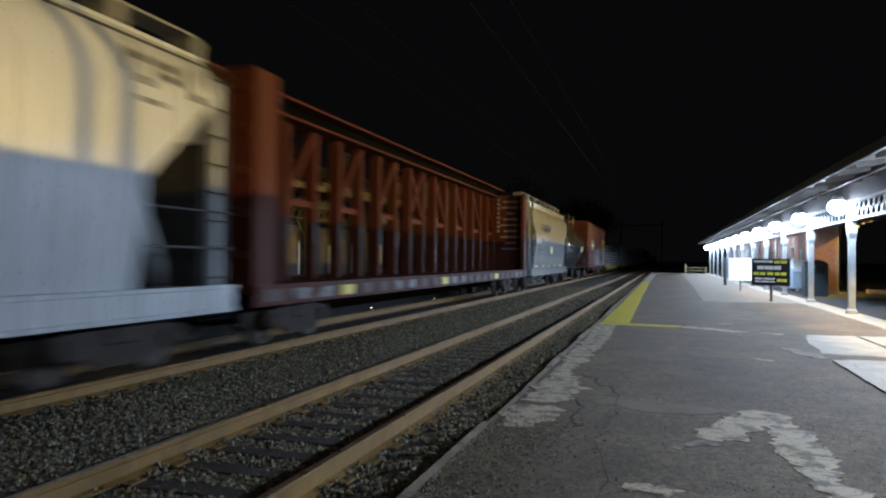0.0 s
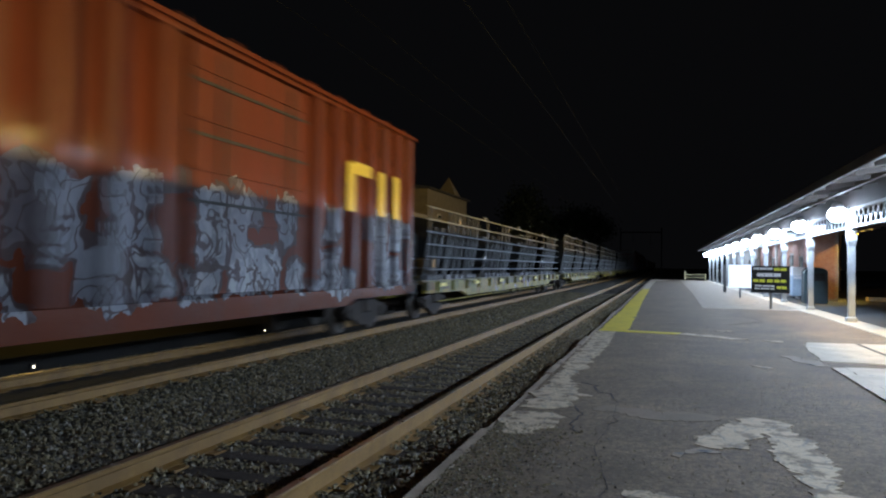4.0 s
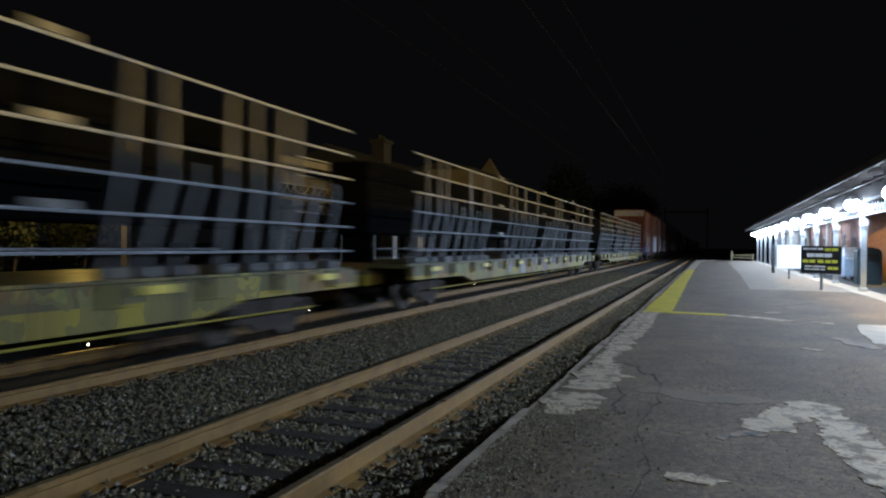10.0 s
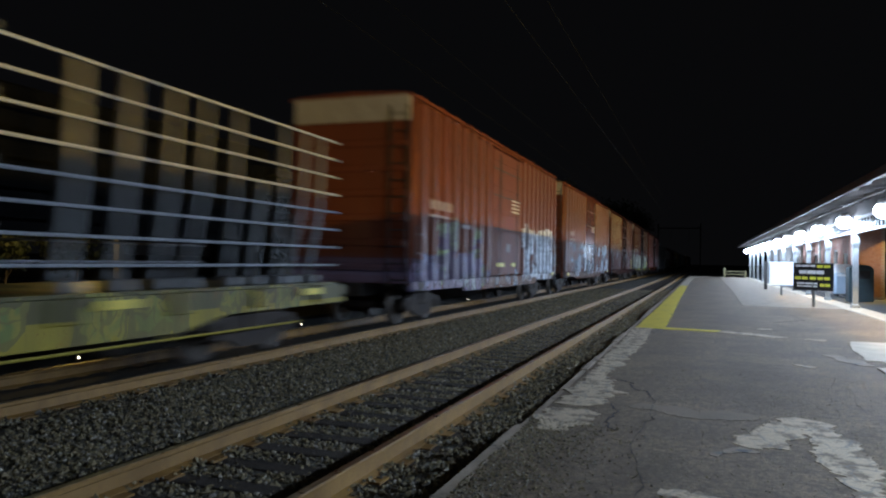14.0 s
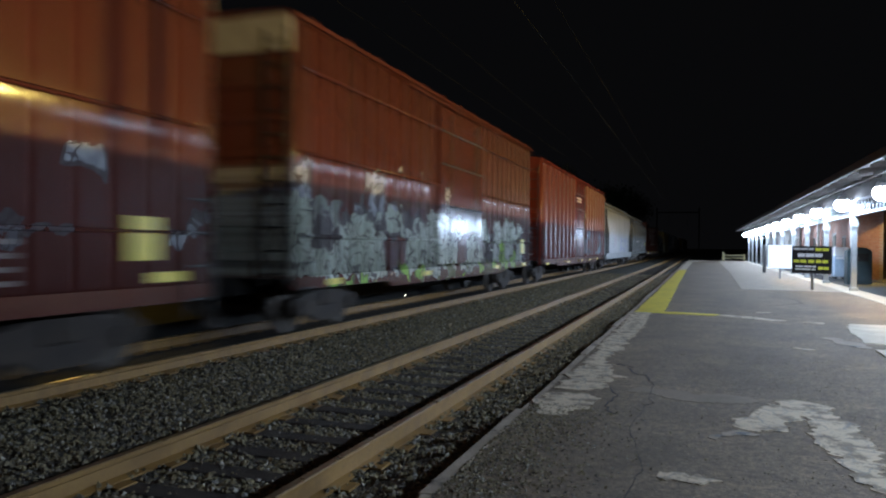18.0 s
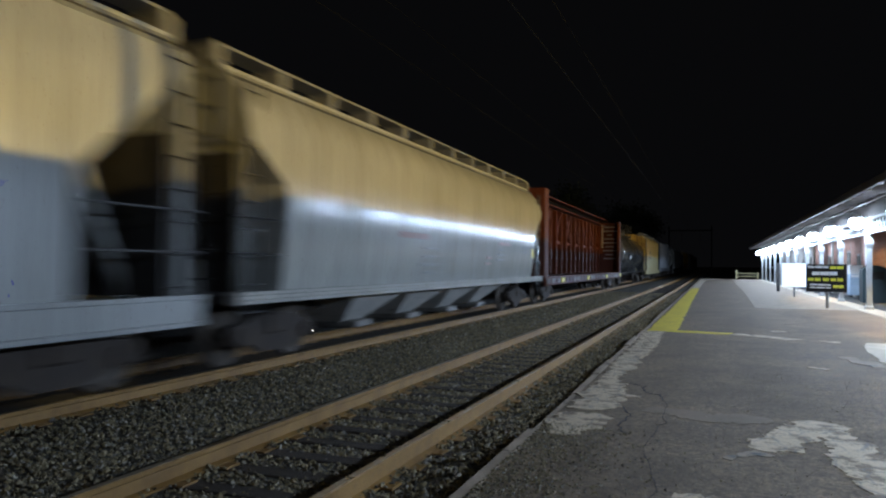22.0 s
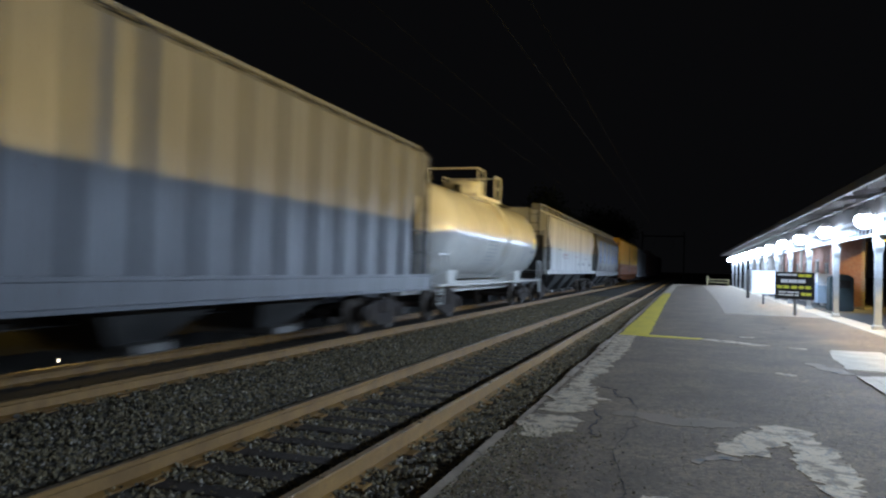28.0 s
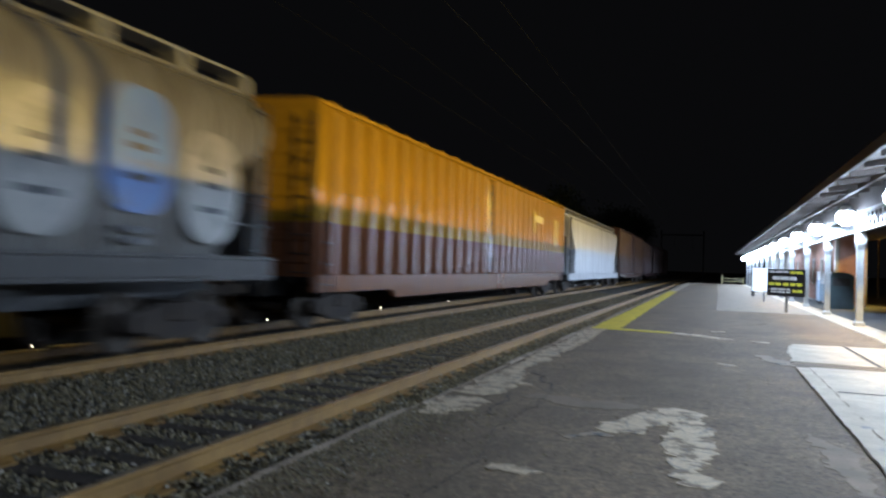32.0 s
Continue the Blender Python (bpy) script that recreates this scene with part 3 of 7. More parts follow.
def box_car(label, y0, y1, top, paint, ribs=9, door=(0.0, 3.0), bottom=1.0, bands=(), cap=None, deep=0.12, sill_drop=0.28, seams=()):
    """A boxcar: ribbed sides, corrugated ends, a sliding door, roof, sill, ladders and running gear."""
    car, half = freight_car("boxcar", label, y0, y1)
    glossy = paint.get("spec", 0) > 0.36
    pm = shell_paint("boxcar_paint", car, dent=0.12 if glossy else 0.3, **paint)
    w = 1.49
    end = half - 0.35
    ex = 0.06
    # posts of the sides, each a hat-shaped rib
    rb = bmesh.new()
    hgt = top - 0.22 - (bottom + 0.06)
    hw = 0.15 if deep > 0.05 else 0.06
    pr = [(-0.01, -hw), (deep, -hw * 0.66), (deep, hw * 0.66), (-0.01, hw)]
    lo = [rb.verts.new((x, yy, bottom + 0.06)) for x, yy in pr]
    hi = [rb.verts.new((x, yy, bottom + 0.06 + hgt)) for x, yy in pr]
    for i in range(3):
        rb.faces.new((lo[i], lo[i + 1], hi[i + 1], hi[i]))
    rb.faces.new(lo[::-1])
    rb.faces.new(hi)
    rib = finish("side_post", rb)
    rib.materials.append(shell_paint("post_paint", car, dent=0.2, **dict(paint, rough=0.34 if glossy else 0.42, spec=0.25 if glossy else 0.22)))
    dc, dw = door
    for s in (-1, 1):
        marks_y = [-end]
        spans = [(-end + 0.1, dc - dw / 2 - 0.05), (dc + dw / 2 + 0.05, end - 0.1)] if dw else [(-end + 0.1, end - 0.1)]
        for a, b in spans:
            n = max(2, round((b - a) / (2 * end) * 2 * ribs))
            marks_y += [a + j * (b - a) / n for j in range(n + 1)]
            for i in range(n):
                yy = a + (i + 0.5) * (b - a) / n
                part("side_post", rib, None, car, at=pose(s * w, yy, 0, 0, 0, 0 if s > 0 else 180))
        part("side_wall", panelled_wall(s, w, marks_y + [end], bottom, top - 0.1, 0.007 if deep < 0.05 else 0.014), pm, car)
        for zz in seams:
            part("side_seam", rod(bmesh.new(), (s * (w + deep * 0.6), -end + 0.2, zz), (s * (w + deep * 0.6), end - 0.2, zz), deep * 0.6 + 0.012, 8), pm, car)
        if dw:
            dm = pm if glossy else shell_paint("door_paint", car, **dict(paint, rough=0.5, spec=0.08))
            bm = bmesh.new()
            x0, x1 = sorted((s * w, s * (w + 0.075)))
            box(bm, x0, x1, dc - dw / 2, dc + dw / 2, bottom + 0.1, top - 0.3, 0.01)
            dr = part("door", bm, dm, car)
            for zz in np.linspace(bottom + 0.45, top - 0.6, 5):
                xa, xb = sorted((s * (w + 0.075), s * (w + 0.10)))
                part("door_rib", cube(xa, xb, dc - dw / 2 + 0.05, dc + dw / 2 - 0.05, zz - 0.035, zz + 0.035), dm, dr)
            for yy in (dc - dw * 0.3, dc + dw * 0.3):
                part("lock_rod", rod(bmesh.new(), (s * (w + 0.13), yy, bottom + 0.15), (s * (w + 0.13), yy, top - 0.4), 0.018, 6), BLACK_STEEL, dr)
            for zz in (bottom + (top - bottom) * 0.36, bottom + (top - bottom) * 0.60, bottom + (top - bottom) * 0.79):
                xa, xb = sorted((s * (w + 0.10), s * (w + 0.107)))
                part("door_seam", cube(xa, xb, dc - dw / 2 + 0.02, dc + dw / 2 - 0.02, zz - 0.022, zz + 0.022), BLACK_STEEL, dr)
            tr_ = bmesh.new()
            x0, x1 = sorted((s * w, s * (w + 0.11)))
            box(tr_, x0, x1, dc - dw * 1.05, dc + dw * 1.05, top - 0.26, top - 0.2)
            part("door_track", tr_, pm, car)
    for s in (-1, 1):
        bm = bmesh.new()
        ya, yb = sorted((s * end, s * (end - 0.05)))
        box(bm, -w + 0.07, w - 0.07, ya, yb, bottom, top - 0.1)
        wall = part("end_wall", bm, pm, car)
        for i in range(7):
            zz = bottom + 0.35 + i * (top - bottom - 0.9) / 6
            ya, yb = sorted((s * end, s * (end + ex)))
            part("end_rib", cube(-w + 0.12, w - 0.12, ya, yb, zz - 0.09, zz + 0.09, 0.03), pm, wall)
        if cap:
            ya, yb = sorted((s * (end + 0.004), s * (end + ex + 0.02)))
            part("end_cap", cube(-w + 0.06, w - 0.06, ya, yb, top - 0.62, top - 0.06), cap, car, "pale panel across the top of the end")
        ladder(car, w - 0.3, s * (end + 0.1), bottom - 0.1, top - 0.3, 0.42, BLACK_STEEL, "x")
    rf = bmesh.new()
    prism(rf, [(-w - 0.05, top - 0.12), (w + 0.05, top - 0.12), (w + 0.05, top - 0.05), (w - 0.2, top + 0.0), (0, top + 0.06), (-w + 0.2, top + 0.0), (-w - 0.05, top - 0.05)], -end - 0.06, end + 0.06)
    n = int(end * 2 / 1.2)
    for i in range(n):
        yy = -end + (i + 0.5) * 2 * end / n
        bar(rf, (-w, yy, top + 0.0), (0, yy, top + 0.075), 0.08, 0.05)
        bar(rf, (0, yy, top + 0.075), (w, yy, top + 0.0), 0.08, 0.05)
    part("roof", rf, pm, car)
    for s in (-1, 1):
        sl = bmesh.new()
        outline = [(-end, bottom + 0.04), (-end, bottom - sill_drop * 0.6), (-half + 3.9, bottom - sill_drop * 0.6), (-half + 4.2, bottom - sill_drop), (half - 4.2, bottom - sill_drop), (half - 3.9, bottom - sill_drop * 0.6), (end, bottom - sill_drop * 0.6), (end, bottom + 0.04)]
        va = [sl.verts.new((s * (w - 0.08), yy, zz)) for yy, zz in outline]
        vb = [sl.verts.new((s * (w + 0.03), yy, zz)) for yy, zz in outline]
        for i in range(len(outline)):
            j = (i + 1) % len(outline)
            sl.faces.new((va[i], va[j], vb[j], vb[i]))
        sl.faces.new(va)
        sl.faces.new(vb[::-1])
        bmesh.ops.recalc_face_normals(sl, faces=sl.faces)
        part("side_sill", sl, pm, car)
    part("center_sill", cube(-0.3, 0.3, -half + 0.3, half - 0.3, 0.7, bottom), BLACK_STEEL, car)
    for s in (-1, 1):
        ladder(car, w + 0.09, s * (end - 0.28), bottom - 0.35, bottom + 1.3, 0.42, BLACK_STEEL, "y", 4)
    for yy, zz, bw, bh, bmats in bands:
        marking(car, yy, zz, bw, bh, bmats, w + deep + 0.004)
    running_gear(car, half, 2.2)
    return car


WALK_GREY = surface("dull_grating", (0.16, 0.155, 0.145), (0.24, 0.235, 0.22), 3.0, 0.6, 0.3)
END_DARK = surface("dark_void_sheet", (0.02, 0.018, 0.016), (0.05, 0.045, 0.04), 2.5, 0.8, grain=20)
GATE_STEEL = surface("worn_gate_steel", (0.10, 0.092, 0.08), (0.19, 0.175, 0.155), 4.0, 0.5, 0.2)
# Chute grey set darker than the body paint to carry the shade underneath.
CHUTE_GREY = surface("dark_chute_steel", (0.03, 0.028, 0.025), (0.07, 0.066, 0.06), 2.0, 0.7, grain=20, spots=((0.05, 0.045, 0.04), 3.0, 0.58))


def hopper_car(label, y0, y1, paint, top=4.35, ribs=0, round_side=True, bottom=1.12, hatch_rail=True, chutes=3, bars=(), end_void=1.7, sill_paint=None, chute_mat=None, sill_h=0.35, void=(0.42, 0.86)):
    """A covered hopper: curved or ribbed body with sloped ends, roof walk, side sills, discharge chutes, end platforms and ladders."""
    car, half = freight_car("covered_hopper", label, y0, y1)
    pm = shell_paint("hopper_paint", car, **paint)
    end = half - 0.45
    bulge = 1.58 if round_side else 1.50
    bm = bmesh.new()
    n = 12
    zs = [bottom + (top - bottom) * i / n for i in range(n + 1)]

    def width(z):
        f = (z - bottom) / (top - bottom)
        if round_side:
            return bulge - 0.16 * (1 - min(1, f / 0.6)) ** 2 - 0.55 * max(0, (f - 0.72) / 0.28) ** 2
        return bulge - (0.35 * max(0, (f - 0.9) / 0.1) if not ribs else 0.25 * max(0, (f - 0.94) / 0.06))

    def reach(z):
        f = (z - bottom) / (top - bottom)
        return end - end_void * min(1.0, max(0.0, (void[1] - f) / (void[1] - void[0])))
    rings = []
    for z in zs:
        w, r = width(z), reach(z)
        rings.append([(w, -r, z), (w, -r * 0.6, z), (w, 0, z), (w, r * 0.6, z), (w, r, z), (0, r, z), (-w, r, z), (-w, r * 0.6, z), (-w, 0, z), (-w, -r * 0.6, z), (-w, -r, z), (0, -r, z)])
    loft(bm, rings, True)
    for e in bm.edges:
        if len(e.link_faces) == 2 and e.calc_face_angle(0) > 0.6:
            e.smooth = False
    part("body", bm, pm, car)
    for s in (-1, 1):
        zs_ = top - 0.16
        x0, x1 = sorted((s * (width(zs_) - 0.01), s * (width(zs_) + 0.012)))
        if paint.get("rough", 1) < 0.1:
            zc, xc = top - 0.36, width(top - 0.36)
            part("eave_cove", prism(bmesh.new(), [(s * (xc - 0.02), zc), (s * (xc + 0.002), zc), (s * (xc + 0.058), zc + 0.2), (s * (xc - 0.3), zc + 0.2)], -end + 0.05, end - 0.05), pm, car, "glossy flared lip below the roof")
            continue
        part("eave_seam", cube(x0, x1, -end + 0.05, end - 0.05, zs_ - 0.02, zs_ + 0.02), BLACK_STEEL, car, "dark seam below the eave")
    wr = width(top)
    rf = bmesh.new()
    prism(rf, [(-wr - 0.03, top - 0.05), (wr + 0.03, top - 0.05), (wr + 0.03, top + 0.02), (0, top + 0.10), (-wr - 0.03, top + 0.02)], -end - 0.03, end + 0.03)
    part("roof", rf, pm, car)
    ht = bmesh.new()
    box(ht, -0.42, 0.42, -end + 0.6, end - 0.6, top + 0.05, top + 0.2, 0.03)
    part("hatch_cover", ht, pm, car)
    if hatch_rail:
        rw = bmesh.new()
        xe = wr + 0.02
        for s in (-1, 1):
            x0, x1 = sorted((s * (xe - 0.42), s * xe))
            box(rw, x0, x1, -end, end, top + 0.27, top + 0.31)
            k = max(5, int(2 * end / 1.55))
            for i in range(k + 1):
                yy = -end + 2 * end * i / k
                box(rw, x0, x1, yy - 0.11, yy + 0.11, top + 0.0, top + 0.27)
        part("running_board", rw, WALK_GREY, car, "open grating walkway on brackets along the roof")
    # sills, end platforms
    sp = shell_paint("sill_paint", car, **sill_paint) if sill_paint else pm
    for s in (-1, 1):
        sl = bmesh.new()
        prism(sl, [(s * x, z) for x, z in ((1.42, bottom + 0.03), (1.59, bottom + 0.03), (1.59, bottom - 0.02), (1.56, bottom - 0.03), (1.56, bottom - sill_h + 0.06), (1.585, bottom - sill_h + 0.05), (1.585, bottom - sill_h), (1.42, bottom - sill_h))], -half + 0.25, half - 0.25)
        part("side_sill", sl, sp, car)
    pf = bmesh.new()
    for s in (-1, 1):
        ya, yb = sorted((s * (end - end_void), s * (half - 0.2)))
        box(pf, -1.42, 1.42, ya, yb, bottom - 0.12, bottom - 0.02)
    box(pf, -0.3, 0.3, -half + 0.3, half - 0.3, 0.68, bottom - 0.12)
    part("end_platform", pf, BLACK_STEEL, car)
    for s in (-1, 1):
        for sx in (-1, 1):
            part("end_post", bar(bmesh.new(), (sx * 1.40, s * (end - 0.05), bottom), (sx * 1.40, s * (end - 0.05), bottom + (top - bottom) * 0.88), 0.12, 0.10), pm, car)
            part("end_brace", bar(bmesh.new(), (sx * 0.6, s * (end - 0.1), bottom), (sx * 0.6, s * (end - end_void * 0.6), bottom + (top - bottom) * 0.6), 0.12), pm, car)
        ys_ = s * (end - 0.16)
        part("end_sheet", cube(-1.22, 1.22, *sorted((ys_, ys_ - s * 0.02)), bottom + (top - bottom) * 0.62, top - 0.12), pm, car)
        # dark sheet added so the end void reads as shade
        part("end_screen", cube(-1.28, 1.28, *sorted((ys_, ys_ - s * 0.02)), bottom + 0.02, bottom + (top - bottom) * 0.62 - 0.004), END_DARK, car, "sheet across the lower end frame, coloured dark for the shaded void")
        ladder(car, 1.50, s * (end - 0.18), bottom - 0.45, top - 0.2, 0.4, BLACK_STEEL, "y")
        ladder(car, 0.9, s * (end + 0.08), bottom, top, 0.42, BLACK_STEEL, "x")
        hr = bmesh.new()
        for zz in (bottom + 0.55, bottom + 1.05):
            rod(hr, (1.50, s * (end - end_void * 0.9), zz), (1.50, s * (half - 0.28), zz), 0.018, 5)
        part("grab_rail", hr, BLACK_STEEL, car)
    for i in range(chutes):
        yy = (i - (chutes - 1) / 2) * (2 * (half - 4.1)) / chutes
        hb = (half - 4.1) / chutes * 0.96
        ch = bmesh.new()
        loft(ch, [[(1.36, yy - hb, bottom - 0.05), (1.36, yy + hb, bottom - 0.05), (-1.36, yy + hb, bottom - 0.05), (-1.36, yy - hb, bottom - 0.05)],
                  [(0.55, yy - 0.42, 0.38), (0.55, yy + 0.42, 0.38), (-0.55, yy + 0.42, 0.38), (-0.55, yy - 0.42, 0.38)]], False)
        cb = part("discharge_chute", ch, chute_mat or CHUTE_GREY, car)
        part("chute_gate", cube(-0.85, 0.85, yy - 0.36, yy + 0.36, 0.28, 0.42, 0.02), GATE_STEEL, cb)
    if ribs:
        rb = bmesh.new()
        pr = [(-0.02, -0.14), (0.085, -0.085), (0.085, 0.085), (-0.02, 0.14)]
        lo = [rb.verts.new((x, yy, 0)) for x, yy in pr]
        hi = [rb.verts.new((x, yy, 1)) for x, yy in pr]
        for i in range(3):
            rb.faces.new((lo[i], lo[i + 1], hi[i + 1], hi[i]))
        rb.faces.new(hi)
        rib = finish("side_post", rb)
        rib.materials.append(pm)
        for s in (-1, 1):
            for i in range(ribs):
                yy = -end + 0.15 + (i + 0.5) * (2 * end - 0.3) / ribs
                f = max(0.0, (abs(yy) - (end - end_void)) / max(0.01, end_void))
                zb = bottom + ((void[0] + (void[1] - void[0]) * f) * (top - bottom) if f > 0 else 0.0)
                m = pose(s * bulge, yy, zb, 0, 0, 0 if s > 0 else 180) @ Matrix.Diagonal((1, 1, top - 0.22 - zb, 1))
                part("side_post", rib, None, car, at=m)
    for yy, zz, bw, bh, bmats in bars:
        marking(car, yy, zz, bw, bh, bmats, (width(zz) if zz > bottom else 1.59) + 0.012)
    running_gear(car, half, 1.9)
    return car


def center_beam_car(label, y0, y1, paint, top=4.72, deck=1.08, plate_marks=True):
    """An empty centre-beam flat car: deck, tall end bulkheads, a truss of posts and braces under a twin top chord."""
    car, half = freight_car("center_beam_flat_car", label, y0, y1)
    pm = shell_paint("flat_car_paint", car, **paint)
    end = half - 0.35
    dk = bmesh.new()
    box(dk, -1.42, 1.42, -end, end, deck - 0.12, deck)
    part("deck", dk, pm, car)
    # the sill's near-black stands for the shade under the deck
    part("center_sill", cube(-0.35, 0.35, -end, end, 0.62, deck - 0.12), SHADE_BLACK, car, "box beam under the deck, coloured near-black for the shade there")
    for s in (-1, 1):
        x0, x1 = sorted((s * 1.42, s * 1.50))
        sill = part("side_sill", cube(x0, x1, -end, end, deck - 0.31, deck + 0.03), pm, car)
        k = int(2 * end / 0.95)
        for i in range(k):
            yy = -end + 0.5 + i * 0.95
            xa, xb = sorted((s * 1.50, s * 1.53))
            part("winch_plate", cube(xa, xb, yy - 0.30, yy + 0.30, deck - 0.25, deck - 0.05, 0.01), STENCIL_YELLOW if i % 7 == 3 else PALE_PLATE if i % 5 in (1, 2) else TRUCK_PLATE, sill)
    for s in (-1, 1):
        bk = bmesh.new()
        ya, yb = sorted((s * end, s * (end - 0.12)))
        btop = top - 0.22
        box(bk, -1.46, 1.46, ya, yb, deck, btop, 0.02)
        bulk = part("bulkhead", bk, pm, car)
        for sx in (-1, 1):
            x0, x1 = sorted((sx * 1.46, sx * 1.30))
            ya, yb = sorted((s * (end - 0.12), s * (end - 0.7)))
            part("side_flange", cube(x0, x1, ya, yb, deck, btop, 0.02), pm, bulk)
        for zz in np.linspace(deck + 0.5, btop - 0.3, 5):
            ya, yb = sorted((s * end, s * (end + 0.07)))
            part("stiffener", cube(-1.3, 1.3, ya, yb, zz - 0.07, zz + 0.07, 0.01), pm, bulk)
        if plate_marks:
            yi = s * (end - 0.12) - s * 0.006
            for i in range(9):
                zz = btop - 0.3 - i * 0.27
                wv = (0.75, 0.95, 0.3, 0.7, 0.95, 0.6, 0.9, 0.5, 0.8)[i]
                part("stencil_bar", cube(0.72 - wv / 2, 0.72 + wv / 2, *sorted((yi, yi + s * 0.006)), zz - 0.04, zz + 0.04), STENCIL_DIM, bulk)
            if s > 0:
                for i in range(8):
                    zz = top - 0.5 - i * 0.2
                    part("reflector", cube(0.30, 0.42, s * (end - 1.08), s * (end - 1.0), zz - 0.06, zz + 0.06), STENCIL_DIM, bulk)
    for sx in (-1, 1):
        chord = bmesh.new()
        x0, x1 = sorted((sx * 0.02, sx * 0.42))
        box(chord, x0, x1, -end + 0.1, end - 0.1, top - 0.06, top, 0.01)
        box(chord, x0, x1, -end + 0.1, end - 0.1, top - 0.42, top - 0.36, 0.01)
        flange = part("top_chord", chord, pm, car)
        wx = sorted((sx * 0.02, sx * 0.06))
        # web coloured near-black as the shade between the flanges
        part("chord_web", cube(*wx, -end + 0.1, end - 0.1, top - 0.36, top - 0.06), SHADE_BLACK, flange, "web between the chord's flanges, darkened for the shade there")
    n = 17
    ys = [-end + 0.9 + i * (2 * end - 1.8) / n for i in range(n + 1)]
    mid = deck + 0.46 * (top - deck)
    for yy in ys:
        post = part("post", cube(-0.14, 0.14, yy - 0.085, yy + 0.085, deck, top - 0.42, 0.01), pm, car)
        part("rub_plate", cube(0.14, 0.152, yy - 0.07, yy + 0.07, deck + 0.75, deck + 1.25), RUB_PLATE, post, "worn pale lower face of the post")
    for i in range(0, n, 2):
        a, b = ys[i], ys[i + 1]
        if i <= n // 2:
            part("brace", bar(bmesh.new(), (0, a, mid), (0, b, top - 0.42), 0.2, 0.13), pm, car)
        if i >= n // 2:
            part("brace", bar(bmesh.new(), (0.004, b, mid), (0.004, a, top - 0.42), 0.2, 0.13), pm, car)
        part("gusset", cube(-0.06, 0.06, a + 0.085, b - 0.085, mid - 0.12, mid + 0.02), pm, car)
    running_gear(car, half, 2.6)
    return car


RUB_PLATE = surface("rubbed_post_face", (0.05, 0.028, 0.024), (0.11, 0.085, 0.08), 3.0, 0.6, relief=0.1, spots=((0.05, 0.016, 0.01), 2.5, 0.5))
PALE_PLATE = surface("scuffed_pale_plate", (0.15, 0.125, 0.115), (0.28, 0.25, 0.23), 4, 0.6, relief=0.1, spots=((0.06, 0.03, 0.025), 3.0, 0.48))
TRUCK_PLATE = surface("rusty_winch_plate", (0.045, 0.02, 0.015), (0.09, 0.05, 0.042), 5, 0.6, relief=0.1)


